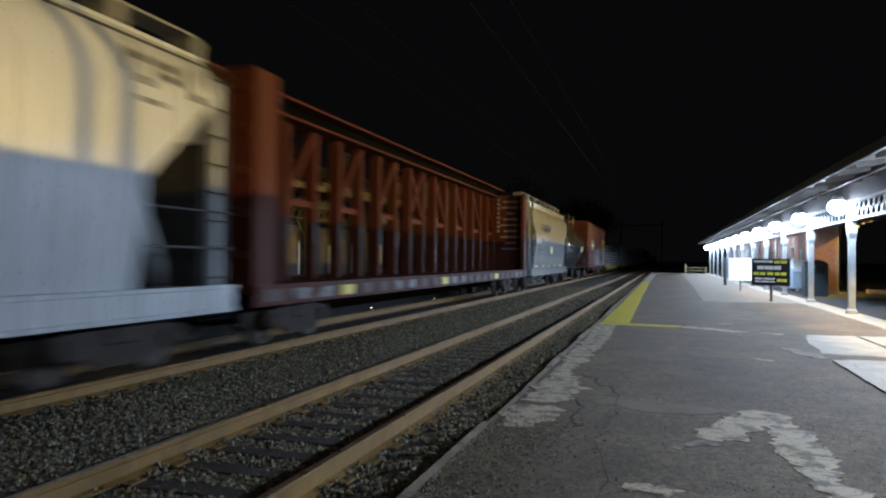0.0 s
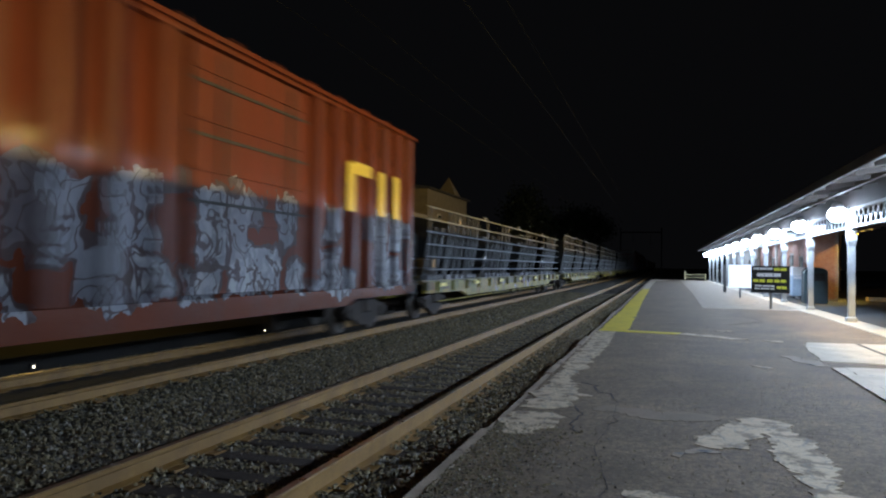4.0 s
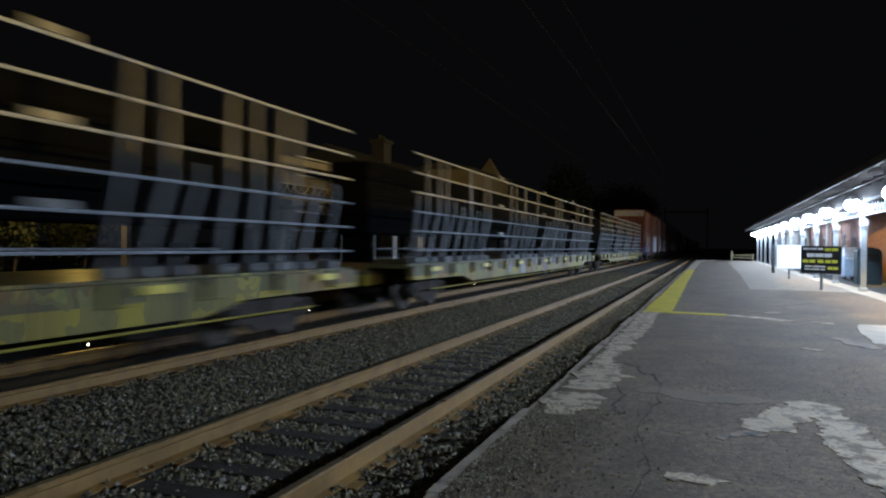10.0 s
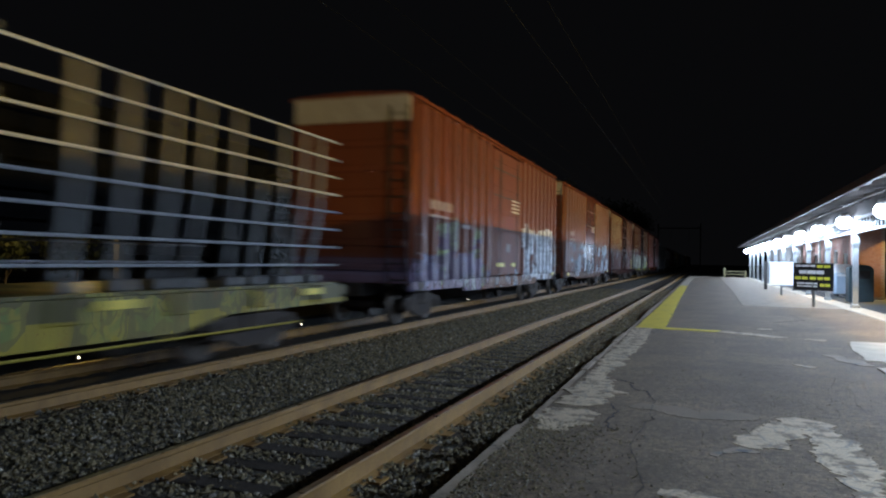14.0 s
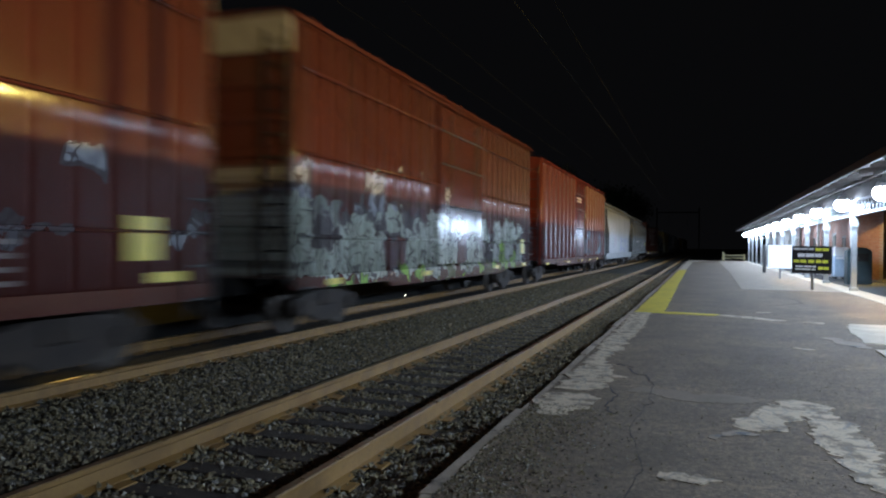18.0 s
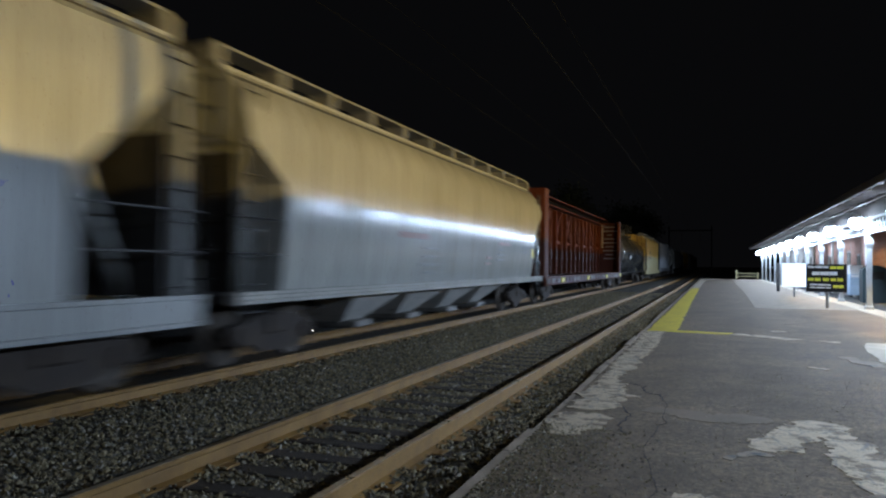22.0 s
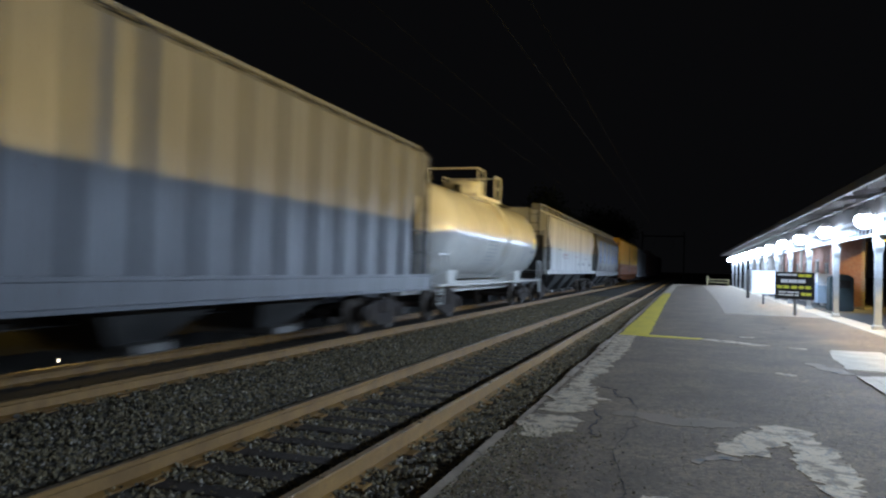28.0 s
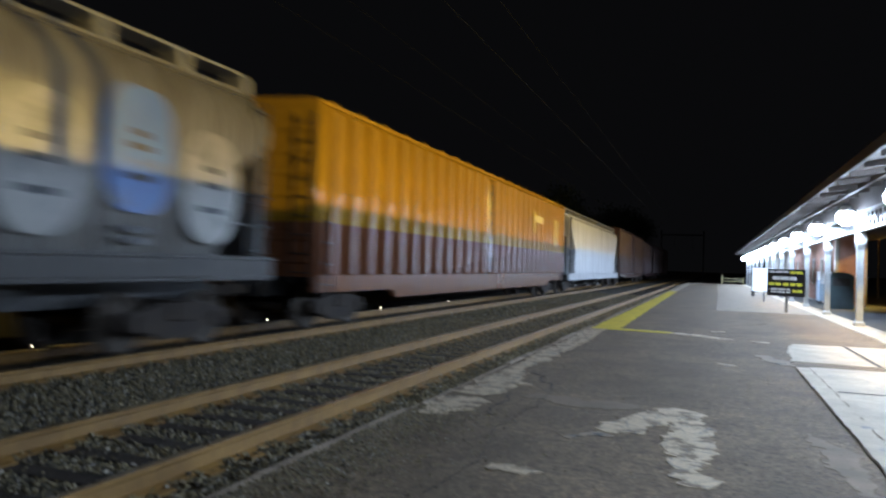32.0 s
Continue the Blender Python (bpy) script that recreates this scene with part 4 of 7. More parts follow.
def tank_car(label, y0, y1, paint, radius=1.45, centre=2.55, platform_paint=None, shift=0.0, bars=()):
    """A tank car: barrel with domed ends, straps, top platform with railings and a manway, side ladder, sill and end platforms."""
    car, half = freight_car("tank_car", label, y0, y1)
    pm = shell_paint("tank_paint", car, **paint)
    fm = platform_paint or pm
    end = half - 0.75
    n = 40
    rings = []
    stations = [(end, 0.02), (end - 0.04, 0.35), (end - 0.16, 0.66), (end - 0.36, 0.86), (end - 0.62, 0.96), (end - 0.95, 1.0)]
    full = [(-a, r) for a, r in stations] + [(-end * 0.4, 1.0), (0, 1.0), (end * 0.4, 1.0)] + stations[::-1]
    for yy, r in full:
        rings.append([(radius * r * math.cos(2 * math.pi * i / n), yy, centre + radius * r * math.sin(2 * math.pi * i / n)) for i in range(n)])
    part("barrel", loft(bmesh.new(), rings), pm, car)
    for yy in (-end + 1.9, -end * 0.36, end * 0.36, end - 1.9):
        st = bmesh.new()
        loft(st, [[((radius + 0.012) * math.cos(2 * math.pi * i / n), yy + d, centre + (radius + 0.012) * math.sin(2 * math.pi * i / n)) for i in range(n)] for d in (-0.05, 0.05)], True, False)
        part("barrel_seam", st, pm, car)
    top = centre + radius
    dm = bmesh.new()
    rod(dm, (0, shift, top - 0.1), (0, shift, top + 0.42), 0.68, 24)
    rod(dm, (0, shift, top + 0.42), (0, shift, top + 0.50), 0.72, 24, 0.55)
    part("manway_dome", dm, pm, car)
    for i, (yy, rr) in enumerate(((shift + 1.0, 0.12), (shift - 1.0, 0.14))):
        part("valve", rod(bmesh.new(), (0.1, yy, top - 0.05), (0.1, yy, top + 0.3), rr, 10), BLACK_STEEL, car)
    wl = bmesh.new()
    for s in (-1, 1):
        x0, x1 = sorted((s * 0.62, s * 0.98))
        box(wl, x0, x1, shift - 1.5, shift + 1.5, top - 0.16, top - 0.05)
    for s in (-1, 1):
        ya, yb = sorted((shift + s * 1.15, shift + s * 1.5))
        box(wl, -0.98, 0.98, ya, yb, top - 0.12, top - 0.07)
    walk_ = part("platform", wl, fm, car)
    for sx in (-1, 1):
        for yy in (shift - 1.48, shift - 0.75, shift + 0.75, shift + 1.48):
            part("railing_post", rod(bmesh.new(), (sx * 0.97, yy, top - 0.1), (sx * 0.97, yy, top + 0.78), 0.024, 6), fm, walk_)
        for ya, yb, zr in ((shift - 1.48, shift - 0.75, 0.78), (shift + 0.75, shift + 1.48, 0.78), (shift - 1.48, shift - 0.75, 0.35), (shift + 0.75, shift + 1.48, 0.35)):
            part("railing_bar", rod(bmesh.new(), (sx * 0.97, ya, top + zr), (sx * 0.97, yb, top + zr), 0.022, 6), fm, walk_)
    for s in (-1, 1):
        rl = bmesh.new()
        rod(rl, (-0.97, shift + s * 1.48, top + 0.78), (0.97, shift + s * 1.48, top + 0.78), 0.024, 6)
        part("railing", rl, fm, walk_)
    lad = None
    for s in (-0.22, 0.22):
        rings_ = []
        for i in range(9):
            a = math.radians(62 - i * 15)
            rings_.append([((radius + 0.12 + dr_) * math.cos(a), s + dy_, centre + (radius + 0.12 + dr_) * math.sin(a)) for dr_, dy_ in ((-0.02, -0.02), (0.02, -0.02), (0.02, 0.02), (-0.02, 0.02))])
        rail_ = part("ladder_rail" if lad else "ladder", loft(bmesh.new(), rings_, False), fm, lad or car)
        lad = lad or rail_
    for i in range(9):
        a = math.radians(62 - i * 15)
        c, z = (radius + 0.12) * math.cos(a), centre + (radius + 0.12) * math.sin(a)
        part("rung", rod(bmesh.new(), (c, -0.22, z), (c, 0.22, z), 0.015, 5), fm, lad)
    sl = bmesh.new()
    box(sl, -0.32, 0.32, -half + 0.25, half - 0.25, 0.72, 1.06)
    for s in (-1, 1):
        x0, x1 = sorted((s * 1.30, s * 1.38))
        part("side_rail", cube(x0, x1, -half + 0.6, half - 0.6, 1.0, 1.06), fm, car)
    part("center_sill", sl, fm, car)
    for s in (-1, 1):
        sd = bmesh.new()
        ya, yb = sorted((s * (end - 2.5), s * (end - 1.5)))
        box(sd, -0.9, 0.9, ya, yb, 0.9, centre - radius * 0.72, 0.03)
        part("saddle", sd, fm, car)
        ep = bmesh.new()
        ya, yb = sorted((s * (end - 0.35), s * (half - 0.15)))
        box(ep, -1.4, 1.4, ya, yb, 1.0, 1.06)
        for sx in (-1, 1):
            for yy in (s * (half - 0.22), s * (end - 0.2)):
                rod(ep, (sx * 1.36, yy, 1.05), (sx * 1.36, yy, 1.85), 0.02, 5)
            rod(ep, (sx * 1.36, s * (half - 0.22), 1.85), (sx * 1.36, s * (end - 0.2), 1.85), 0.02, 5)
            for zz in (0.55, 0.8):
                rod(ep, (sx * 1.36, s * (half - 0.22), zz), (sx * 1.36, s * (half - 0.62), zz), 0.018, 5)
            for yy in (half - 0.22, half - 0.62):
                rod(ep, (sx * 1.36, s * yy, 0.5), (sx * 1.36, s * yy, 1.02), 0.018, 5)
        part("end_platform", ep, fm, car)
    for yy, zz, bw, bh, bmats in bars:
        a = math.asin(max(-1, min(1, (zz - centre) / radius)))
        bm = bmesh.new()
        da = bh / radius / 2
        xs = [((radius + 0.012) * math.cos(a + k * da), (radius + 0.012) * math.sin(a + k * da) + centre) for k in (-1, 0, 1)]
        v0 = [bm.verts.new((x, yy - bw / 2, z)) for x, z in xs]
        v1 = [bm.verts.new((x, yy + bw / 2, z)) for x, z in xs]
        for i in range(2):
            bm.faces.new((v0[i], v1[i], v1[i + 1], v0[i + 1]))
        part("stencil_bar", bm, bmats, car)
    running_gear(car, half, 2.1)
    return car


# Near-black without gloss: colours the load, chord webs and centre sill as shade.
SHADE_BLACK = surface("near_black_shade", (0.002, 0.002, 0.002), (0.005, 0.005, 0.005), 1.5, 0.85, grain=20, stretch=(1, 0.3, 4))
SHADE_BLACK.node_tree.nodes["Principled BSDF"].inputs["Specular IOR Level"].default_value = 0.02
RACK_POST = surface("weathered_grey_stake", (0.15, 0.15, 0.15), (0.24, 0.24, 0.235), 2.0, 0.55, 0.1, grain=30, spots=((0.14, 0.09, 0.06), 3.0, 0.6), stretch=(2, 2, 0.4))
STRAP = surface("worn_stake_steel", (0.085, 0.078, 0.066), (0.155, 0.142, 0.12), 3.0, 0.5, 0.2, relief=0.1)
ROD_YELLOW = surface("worn_yellow_rod", (0.34, 0.26, 0.04), (0.48, 0.37, 0.06), 2.0, 0.45, 0.1, relief=0.1)
RACK_RAIL = surface("bright_steel_rail", (0.5, 0.52, 0.55), (0.64, 0.66, 0.7), 4.0, 0.35, 0.5, relief=0.1)


def rack_car(label, y0, y1, seed, lines=6, top=3.55, deck=1.12):
    """A yellow flat car with slim stakes and a dark load behind long bright horizontal rails."""
    rnd = random.Random(seed)
    car, half = freight_car("rack_flat_car", label, y0, y1)
    pm = shell_paint("rack_car_paint", car, (0.13, 0.115, 0.045), low=(0.33, 0.26, 0.035), split=0.86, rough=0.5, dirt=0.9, rust=0.5, spec=0.15, seed=seed,
                     graffiti=[(((0.17, 0.20, 0.05), (0.28, 0.25, 0.06), (0.20, 0.17, 0.05)), 0.55, 1.1, -12.0, -5.0, 0.6), (((0.36, 0.20, 0.03), (0.31, 0.25, 0.06), (0.24, 0.17, 0.04)), 0.55, 1.0, -9.5, -1.0, 0.4),
                               (((0.16, 0.20, 0.06), (0.33, 0.27, 0.05), (0.19, 0.16, 0.05)), 0.55, 1.1, 3.0, 12.0, 0.55), (((0.5, 0.5, 0.52), (0.4, 0.4, 0.45), (0.2, 0.12, 0.1)), 0.62, 1.02, -1.5, 2.5, 0.56), (((0.30, 0.09, 0.05), (0.22, 0.12, 0.08), (0.3, 0.3, 0.28)), 0.62, 1.02, -5.5, -3.0, 0.5)])
    end = half - 0.25
    dk = bmesh.new()
    box(dk, -1.36, 1.36, -end, end, deck - 0.1, deck)
    box(dk, -0.35, 0.35, -end, end, 0.62, deck - 0.1)
    part("deck", dk, pm, car)
    for s in (-1, 1):
        prof = bmesh.new()
        x0, x1 = sorted((s * 1.36, s * 1.50))
        outline = [(-end, deck - 0.04), (-end, deck - 0.34), (-half + 3.6, deck - 0.36), (-half + 4.4, deck - 0.52), (half - 4.4, deck - 0.52), (half - 3.6, deck - 0.36), (end, deck - 0.34), (end, deck - 0.04)]
        a = [prof.verts.new((x0, yy, zz)) for yy, zz in outline]
        b = [prof.verts.new((x1, yy, zz)) for yy, zz in outline]
        for i in range(len(outline)):
            j = (i + 1) % len(outline)
            prof.faces.new((a[i], a[j], b[j], b[i]))
        prof.faces.new(a)
        prof.faces.new(b[::-1])
        bmesh.ops.recalc_face_normals(prof, faces=prof.faces)
        sill = part("side_sill", prof, pm, car)
        for i in range(16):
            yy = -end + 0.9 + i * (2 * end - 1.8) / 15
            xa, xb = sorted((s * 1.50, s * 1.58))
            part("stake_pocket", cube(xa, xb, yy - 0.13, yy + 0.13, deck - 0.3, deck - 0.02, 0.015), pm, sill)
    for i in range(7):
        yy = -end + 1.2 + i * (2 * end - 2.4) / 6
        marking(car, yy, deck - 0.12, 0.55, 0.10, STENCIL_YELLOW, 1.586)
    for i in range(3):
        a, b = -end + 0.3 + i * (2 * end - 0.6) / 3, -end + 0.3 + (i + 1) * (2 * end - 0.6) / 3 - 0.12
        # load blocks coloured near-black so the gaps between stakes stay dark
        part("center_partition", cube(-0.75, 0.25, a, b, 1.78, top - 0.12, 0.03), SHADE_BLACK, car, "close-packed load behind the stakes, coloured near-black to keep the gaps dark")
        part("load_bearer", cube(-0.65, 0.15, a + 0.4, a + 0.65, deck, 1.78), SHADE_BLACK, car)
        part("load_bearer", cube(-0.65, 0.15, b - 0.65, b - 0.4, deck, 1.78), SHADE_BLACK, car)
    # stakes: single slim posts about 0.6 m apart that splay at the foot, some cut short, with a wide gap at each bracket column
    knee = 2.32
    columns = (-6.05, 0.15, 6.4)
    y = -end + 0.5
    while y < end - 0.4:
        if min(abs(y - c) for c in columns) > 0.8:
            short = rnd.random() < 0.25
            tall = rnd.uniform(knee + 0.15, knee + 0.4) if short else top
            lean, foot = rnd.uniform(-0.07, 0.07), rnd.uniform(-0.22, 0.22)
            wide = rnd.uniform(0.07, 0.12)
            low = bmesh.new()
            loft(low, [[(x0 + xx, yc + yy * wide / 2, zz) for xx, yy in ((0, -1), (0, 1), (0.06, 1), (0.06, -1))]
                       for zz, x0, yc in ((deck + 0.14, 1.12, y + foot), (deck + 0.35, 1.17, y + foot * 0.8), (knee, 1.34, y))], False)
            stake = part("stake", low, RACK_POST, car)
            part("stake_top", bar(bmesh.new(), (1.375, y, knee - 0.04), (1.385, y + lean, tall), wide * 0.9, 0.05, (1, 0, 0)), STRAP, stake)
            part("foot_block", cube(1.06, 1.34, y + foot - 0.10, y + foot + 0.10, deck, deck + 0.14, 0.02), RACK_POST, stake)
        y += rnd.choice((0.5, 0.58, 0.62, 0.7))
    for s in (-1, 1):
        for i in range(lines):
            zz = 1.42 + (top - 1.42) * i / (lines - 1)
            for a, b in ((-end + 0.15, -end * 0.36), (-end * 0.35, end * 0.36), (end * 0.37, end - 0.15)):
                part("rail", rod(bmesh.new(), (s * 1.44, a, zz), (s * 1.44, b, zz), 0.021, 6), RACK_RAIL, car)
            if i % 2 == 1:
                for yy in columns:
                    x0, x1 = sorted((s * 1.43, s * 1.48))
                    part("bracket", cube(x0, x1, yy - 0.24, yy + 0.24, zz + 0.022, zz + 0.105), STRAP, car)
        part("truss_rod", rod(bmesh.new(), (s * 1.40, -half + 1.6, 0.52), (s * 1.40, half - 1.6, 0.52), 0.017, 6), ROD_YELLOW, car, "dull yellow rod under the sill")
        for yy in np.linspace(-half + 4.6, half - 4.6, 6):
            part("rod_hanger", cube(s * 1.40 - 0.02, s * 1.40 + 0.02, yy - 0.03, yy + 0.03, 0.51, deck - 0.4), pm, car)
    running_gear(car, half, 2.3)
    return car

# ---------------------------------------------------------------- the cars in their order
STENCIL_FADED = surface("faded_grey_stencil", (0.28, 0.29, 0.30), (0.40, 0.41, 0.42), 6, 0.5, relief=0)
RED_FADED = surface("faded_red_stencil", (0.26, 0.15, 0.135), (0.34, 0.20, 0.18), 6, 0.5, relief=0)
RUST_STREAK = surface("rust_streak", (0.42, 0.30, 0.14), (0.62, 0.52, 0.36), 2.5, 0.5, relief=0, stretch=(1, 4, 0.4))
STENCIL_GREY = surface("worn_dark_stencil", (0.10, 0.10, 0.11), (0.2, 0.2, 0.2), 6, 0.5, relief=0)
GRAF_COOL = [(0.80, 0.82, 0.85), (0.36, 0.45, 0.52), (0.05, 0.04, 0.05)]
GRAF_WHITE = [(0.84, 0.86, 0.88), (0.62, 0.68, 0.74), (0.10, 0.09, 0.10)]
GRAF_HAZE = [(0.20, 0.22, 0.36), (0.24, 0.17, 0.26), (0.08, 0.06, 0.09)]
GRAF_GREEN = [(0.26, 0.34, 0.09), (0.22, 0.25, 0.17), (0.08, 0.05, 0.11)]
GRAF_MINT = [(0.56, 0.58, 0.48), (0.40, 0.43, 0.33), (0.06, 0.045, 0.05)]
GRAF_LIME = [(0.3, 0.55, 0.05), (0.25, 0.42, 0.08), (0.1, 0.09, 0.05)]
GRAF_PALE = [(0.46, 0.46, 0.46), (0.24, 0.25, 0.28), (0.07, 0.05, 0.05)]
GRAF_VIOLET = [(0.30, 0.30, 0.36), (0.2, 0.2, 0.36), (0.12, 0.115, 0.34), "outline"]
GRAF_PINK = [(0.36, 0.30, 0.32), (0.34, 0.27, 0.3), (0.36, 0.22, 0.24), "outline"]
WHITE = (0.52, 0.525, 0.52)


def rows_of_bars(y, z, widths, step, height, material):
    return [(y, z - i * step, w, height, material) for i, w in enumerate(widths)]


PALE_CHUTE = surface("pale_dusty_chute", (0.4, 0.39, 0.36), (0.52, 0.5, 0.46), 2.0, 0.6, spots=((0.16, 0.15, 0.14), 3.0, 0.6))
hopper_car("pale grey covered hopper with dark emblem and stencilling", -9.4, 9.4, dict(top=WHITE, rough=0.35), top=4.4, bars=[(7.0, 3.78, 0.09, 0.4, STENCIL_BLACK), (7.2, 3.93, 0.25, 0.10, STENCIL_BLACK), (7.2, 3.63, 0.25, 0.10, STENCIL_BLACK), (7.5, 3.78, 0.10, 0.4, STENCIL_BLACK), (7.72, 3.92, 0.22, 0.10, STENCIL_BLACK), (7.72, 3.76, 0.22, 0.08, STENCIL_BLACK), (8.0, 3.78, 0.10, 0.4, STENCIL_BLACK), (8.2, 3.62, 0.22, 0.10, STENCIL_BLACK), (7.3, 3.40, 0.5, 0.07, STENCIL_GREY), *rows_of_bars(1.0, 2.0, (1.2, 1.0, 1.4), 0.2, 0.06, STENCIL_GREY)])
center_beam_car("empty rust-red centre-beam flat car with open truss", 9.5, 33.3, dict(top=(0.080, 0.0174, 0.0068), rough=0.6, spec=0.12))
hopper_car("glossy off-white covered hopper with black emblem and smooth sides", 33.5, 46.8, dict(top=(0.44, 0.445, 0.43), spec=0.4, rough=0.09, dirt=0.25, rust=0.08), void=(0.48, 0.68), end_void=1.0, top=4.45, chutes=2, chute_mat=PALE_CHUTE,
           bars=[(-2.23, 3.31, 3.04, 0.10, STENCIL_BLACK), (-3.32, 3.12, 0.92, 0.10, STENCIL_BLACK), (-1.97, 3.03, 1.58, 0.10, STENCIL_BLACK), (-0.96, 3.11, 0.42, 0.13, STENCIL_BLACK), *[(-2.7 + 0.24 * i, 3.17, 0.09, 0.2, STENCIL_BLACK) for i in range(8)], *[(-3.5 + 0.17 * i, 2.53, 0.07, 0.15, STENCIL_GREY) for i in range(4)], *[(-3.9 + 0.2 * i, 2.05, 0.12, 0.13, STENCIL_GREY) for i in range(6)], (-3.38, 2.15, 1.3, 0.04, STENCIL_GREY), (-3.4, 1.95, 1.24, 0.04, STENCIL_GREY), (-3.3, 1.715, 1.46, 0.07, STENCIL_GREY), (-3.34, 1.57, 1.46, 0.06, STENCIL_GREY), (2.2, 1.60, 1.3, 0.05, STENCIL_GREY), (-0.12, 2.07, 0.74, 0.37, STENCIL_YELLOW), *[(i, 1.225, w, 0.09, STENCIL_YELLOW) for i, w in ((-4.5, 0.6), (-2.36, 0.6), (-0.45, 0.5), (1.88, 0.6), (4.1, 0.8))]])
tank_car("dark grey tank car with black sill and top platform", 47.0, 59.7, dict(top=(0.092, 0.092, 0.092), spec=0.4, rough=0.12, dirt=0.3), bars=[(3.2, 2.35, 1.3, 0.4, STENCIL_YELLOW)])
box_car("rust-brown boxcar with white lettering shapes and graffiti", 60.0, 77.6, 4.75, dict(top=(0.150, 0.037, 0.018), graffiti=[(GRAF_PALE, 1.0, 2.6, -3.5, 7.8, 0.75)], rough=0.24, seed=1.0), ribs=10, door=(1.0, 3.2),
        bands=[(-5.4, 3.15, 2.4, 0.07, STENCIL_WHITE), (-5.4, 2.82, 2.2, 0.32, STENCIL_WHITE), (-5.4, 2.5, 2.2, 0.07, STENCIL_WHITE), (4.4, 3.05, 0.35, 0.95, STENCIL_YELLOW), (4.95, 3.45, 0.9, 0.25, STENCIL_YELLOW), (6.0, 3.05, 0.35, 0.95, STENCIL_YELLOW), (6.9, 3.05, 0.35, 0.95, STENCIL_YELLOW)])
for i, (a, b) in enumerate(((78.2, 103.9), (106.0, 132.0), (134.0, 160.2), (162.4, 189.2), (191.4, 218.9))):
    rack_car("yellow flat car with slim grey stakes and bright rails", a, b, 11 + i, 8 if i == 4 else 6, 3.12 if i == 0 else 3.55)
PALE_CAP = surface("pale_end_cap", (0.30, 0.27, 0.23), (0.38, 0.35, 0.31), 3.0, 0.6)
box_car("tall red-brown boxcar with green and white graffiti along the bottom", 221.5, 238.4, 5.22, dict(top=(0.146, 0.041, 0.021), graffiti=[(GRAF_GREEN, 0.85, 2.5, -6.4, -2.2, 0.8), (GRAF_HAZE, 0.6, 1.7, -8.3, -3.0, 1.0), (GRAF_WHITE, 0.85, 2.75, 2.0, 7.6, 1.2), (GRAF_PALE, 0.7, 1.1, -8, 8, 0.42)], rough=0.24, spec=0.35, seed=2.0), ribs=11, door=(-0.15, 3.6), cap=PALE_CAP, bands=[*[(-7.2 + 0.32 * i, 2.82, 0.2, 0.22, STENCIL_DIM) for i in range(5)], (-6.6, 2.56, 1.4, 0.06, STENCIL_DIM), (-4.6, 2.42, 0.7, 0.10, STENCIL_DIM), *[(0.7, 3.5 - 0.12 * i, 1.0, 0.05, STENCIL_WHITE) for i in range(4)], (-1.1, 1.42, 0.8, 0.12, STENCIL_YELLOW), (0.5, 1.42, 0.45, 0.12, STENCIL_YELLOW), (-0.2, 1.95, 0.35, 0.26, STENCIL_DIM), (7.2, 1.05, 0.4, 0.12, STENCIL_YELLOW)])
box_car("tall red-brown boxcar with pale blue graffiti along the bottom", 239.7, 256.8, 5.22, dict(top=(0.143, 0.041, 0.020), graffiti=[(GRAF_COOL, 0.9, 2.5, -6.2, 7.2, 0.72)], rough=0.2, spec=0.45, seed=3.0), ribs=11, door=(-0.1, 3.6), cap=PALE_CAP, bands=[*[(-6.9 + 0.32 * i, 2.9, 0.2, 0.2, STENCIL_DIM) for i in range(4)], (-6.3, 2.62, 1.3, 0.06, STENCIL_DIM), *[(0.7, 3.5 - 0.12 * i, 0.9, 0.05, STENCIL_WHITE) for i in range(3)], (-7.4, 0.98, 0.4, 0.12, STENCIL_YELLOW), (7.3, 0.98, 0.4, 0.12, STENCIL_YELLOW)])
# the pale graffiti band here stands in for lamp highlights on the side
box_car("tall brown boxcar with glossy dark lower side", 257.9, 275.0, 5.22, dict(top=(0.095, 0.026, 0.020), spec=0.4, rough=0.15, graffiti=[(GRAF_PALE, 1.6, 2.5, -8, 8, 0.36)], seed=4.0), ribs=16, deep=0.03, seams=(1.68, 3.02, 4.36), door=(0.6, 3.6), cap=PALE_CAP, bands=[*[(0.9, 4.22 - 0.13 * i, 1.1, 0.055, STENCIL_WHITE) for i in range(4)], *[(-1.75, 3.25 - 0.13 * i, 0.9, 0.055, STENCIL_DIM) for i in range(4)], (7.0, 1.6, 0.45, 0.5, STENCIL_YELLOW), *[(4.9, 1.55 - 0.13 * i, 0.8, 0.05, STENCIL_DIM) for i in range(4)], (7.4, 1.15, 0.6, 0.12, STENCIL_YELLOW)])
box_car("tall brown boxcar with white and lime green graffiti", 276.4, 293.6, 5.22, dict(top=(0.095, 0.028, 0.022), spec=0.45, rough=0.16, graffiti=[(GRAF_PALE, 1.9, 3.0, -8.5, -1.0, 0.45), (GRAF_MINT, 0.95, 2.3, -8.5, 7.2, 1.1), (GRAF_LIME, 0.8, 1.7, 3.4, 6.2, 0.66), (GRAF_LIME, 0.7, 1.05, -8, 7, 0.5)], seed=5.0), ribs=14, deep=0.04, seams=(1.68, 3.02, 4.36), door=(0.0, 3.6), cap=PALE_CAP, bands=[*[(0.7, 4.2 - 0.13 * i, 1.1, 0.05, STENCIL_DIM) for i in range(4)], (6.9, 1.55, 0.5, 0.5, STENCIL_YELLOW), *[(i, 0.92, 0.5, 0.11, STENCIL_YELLOW) for i in (-7, -2.5, 3.6, 7.2)]])
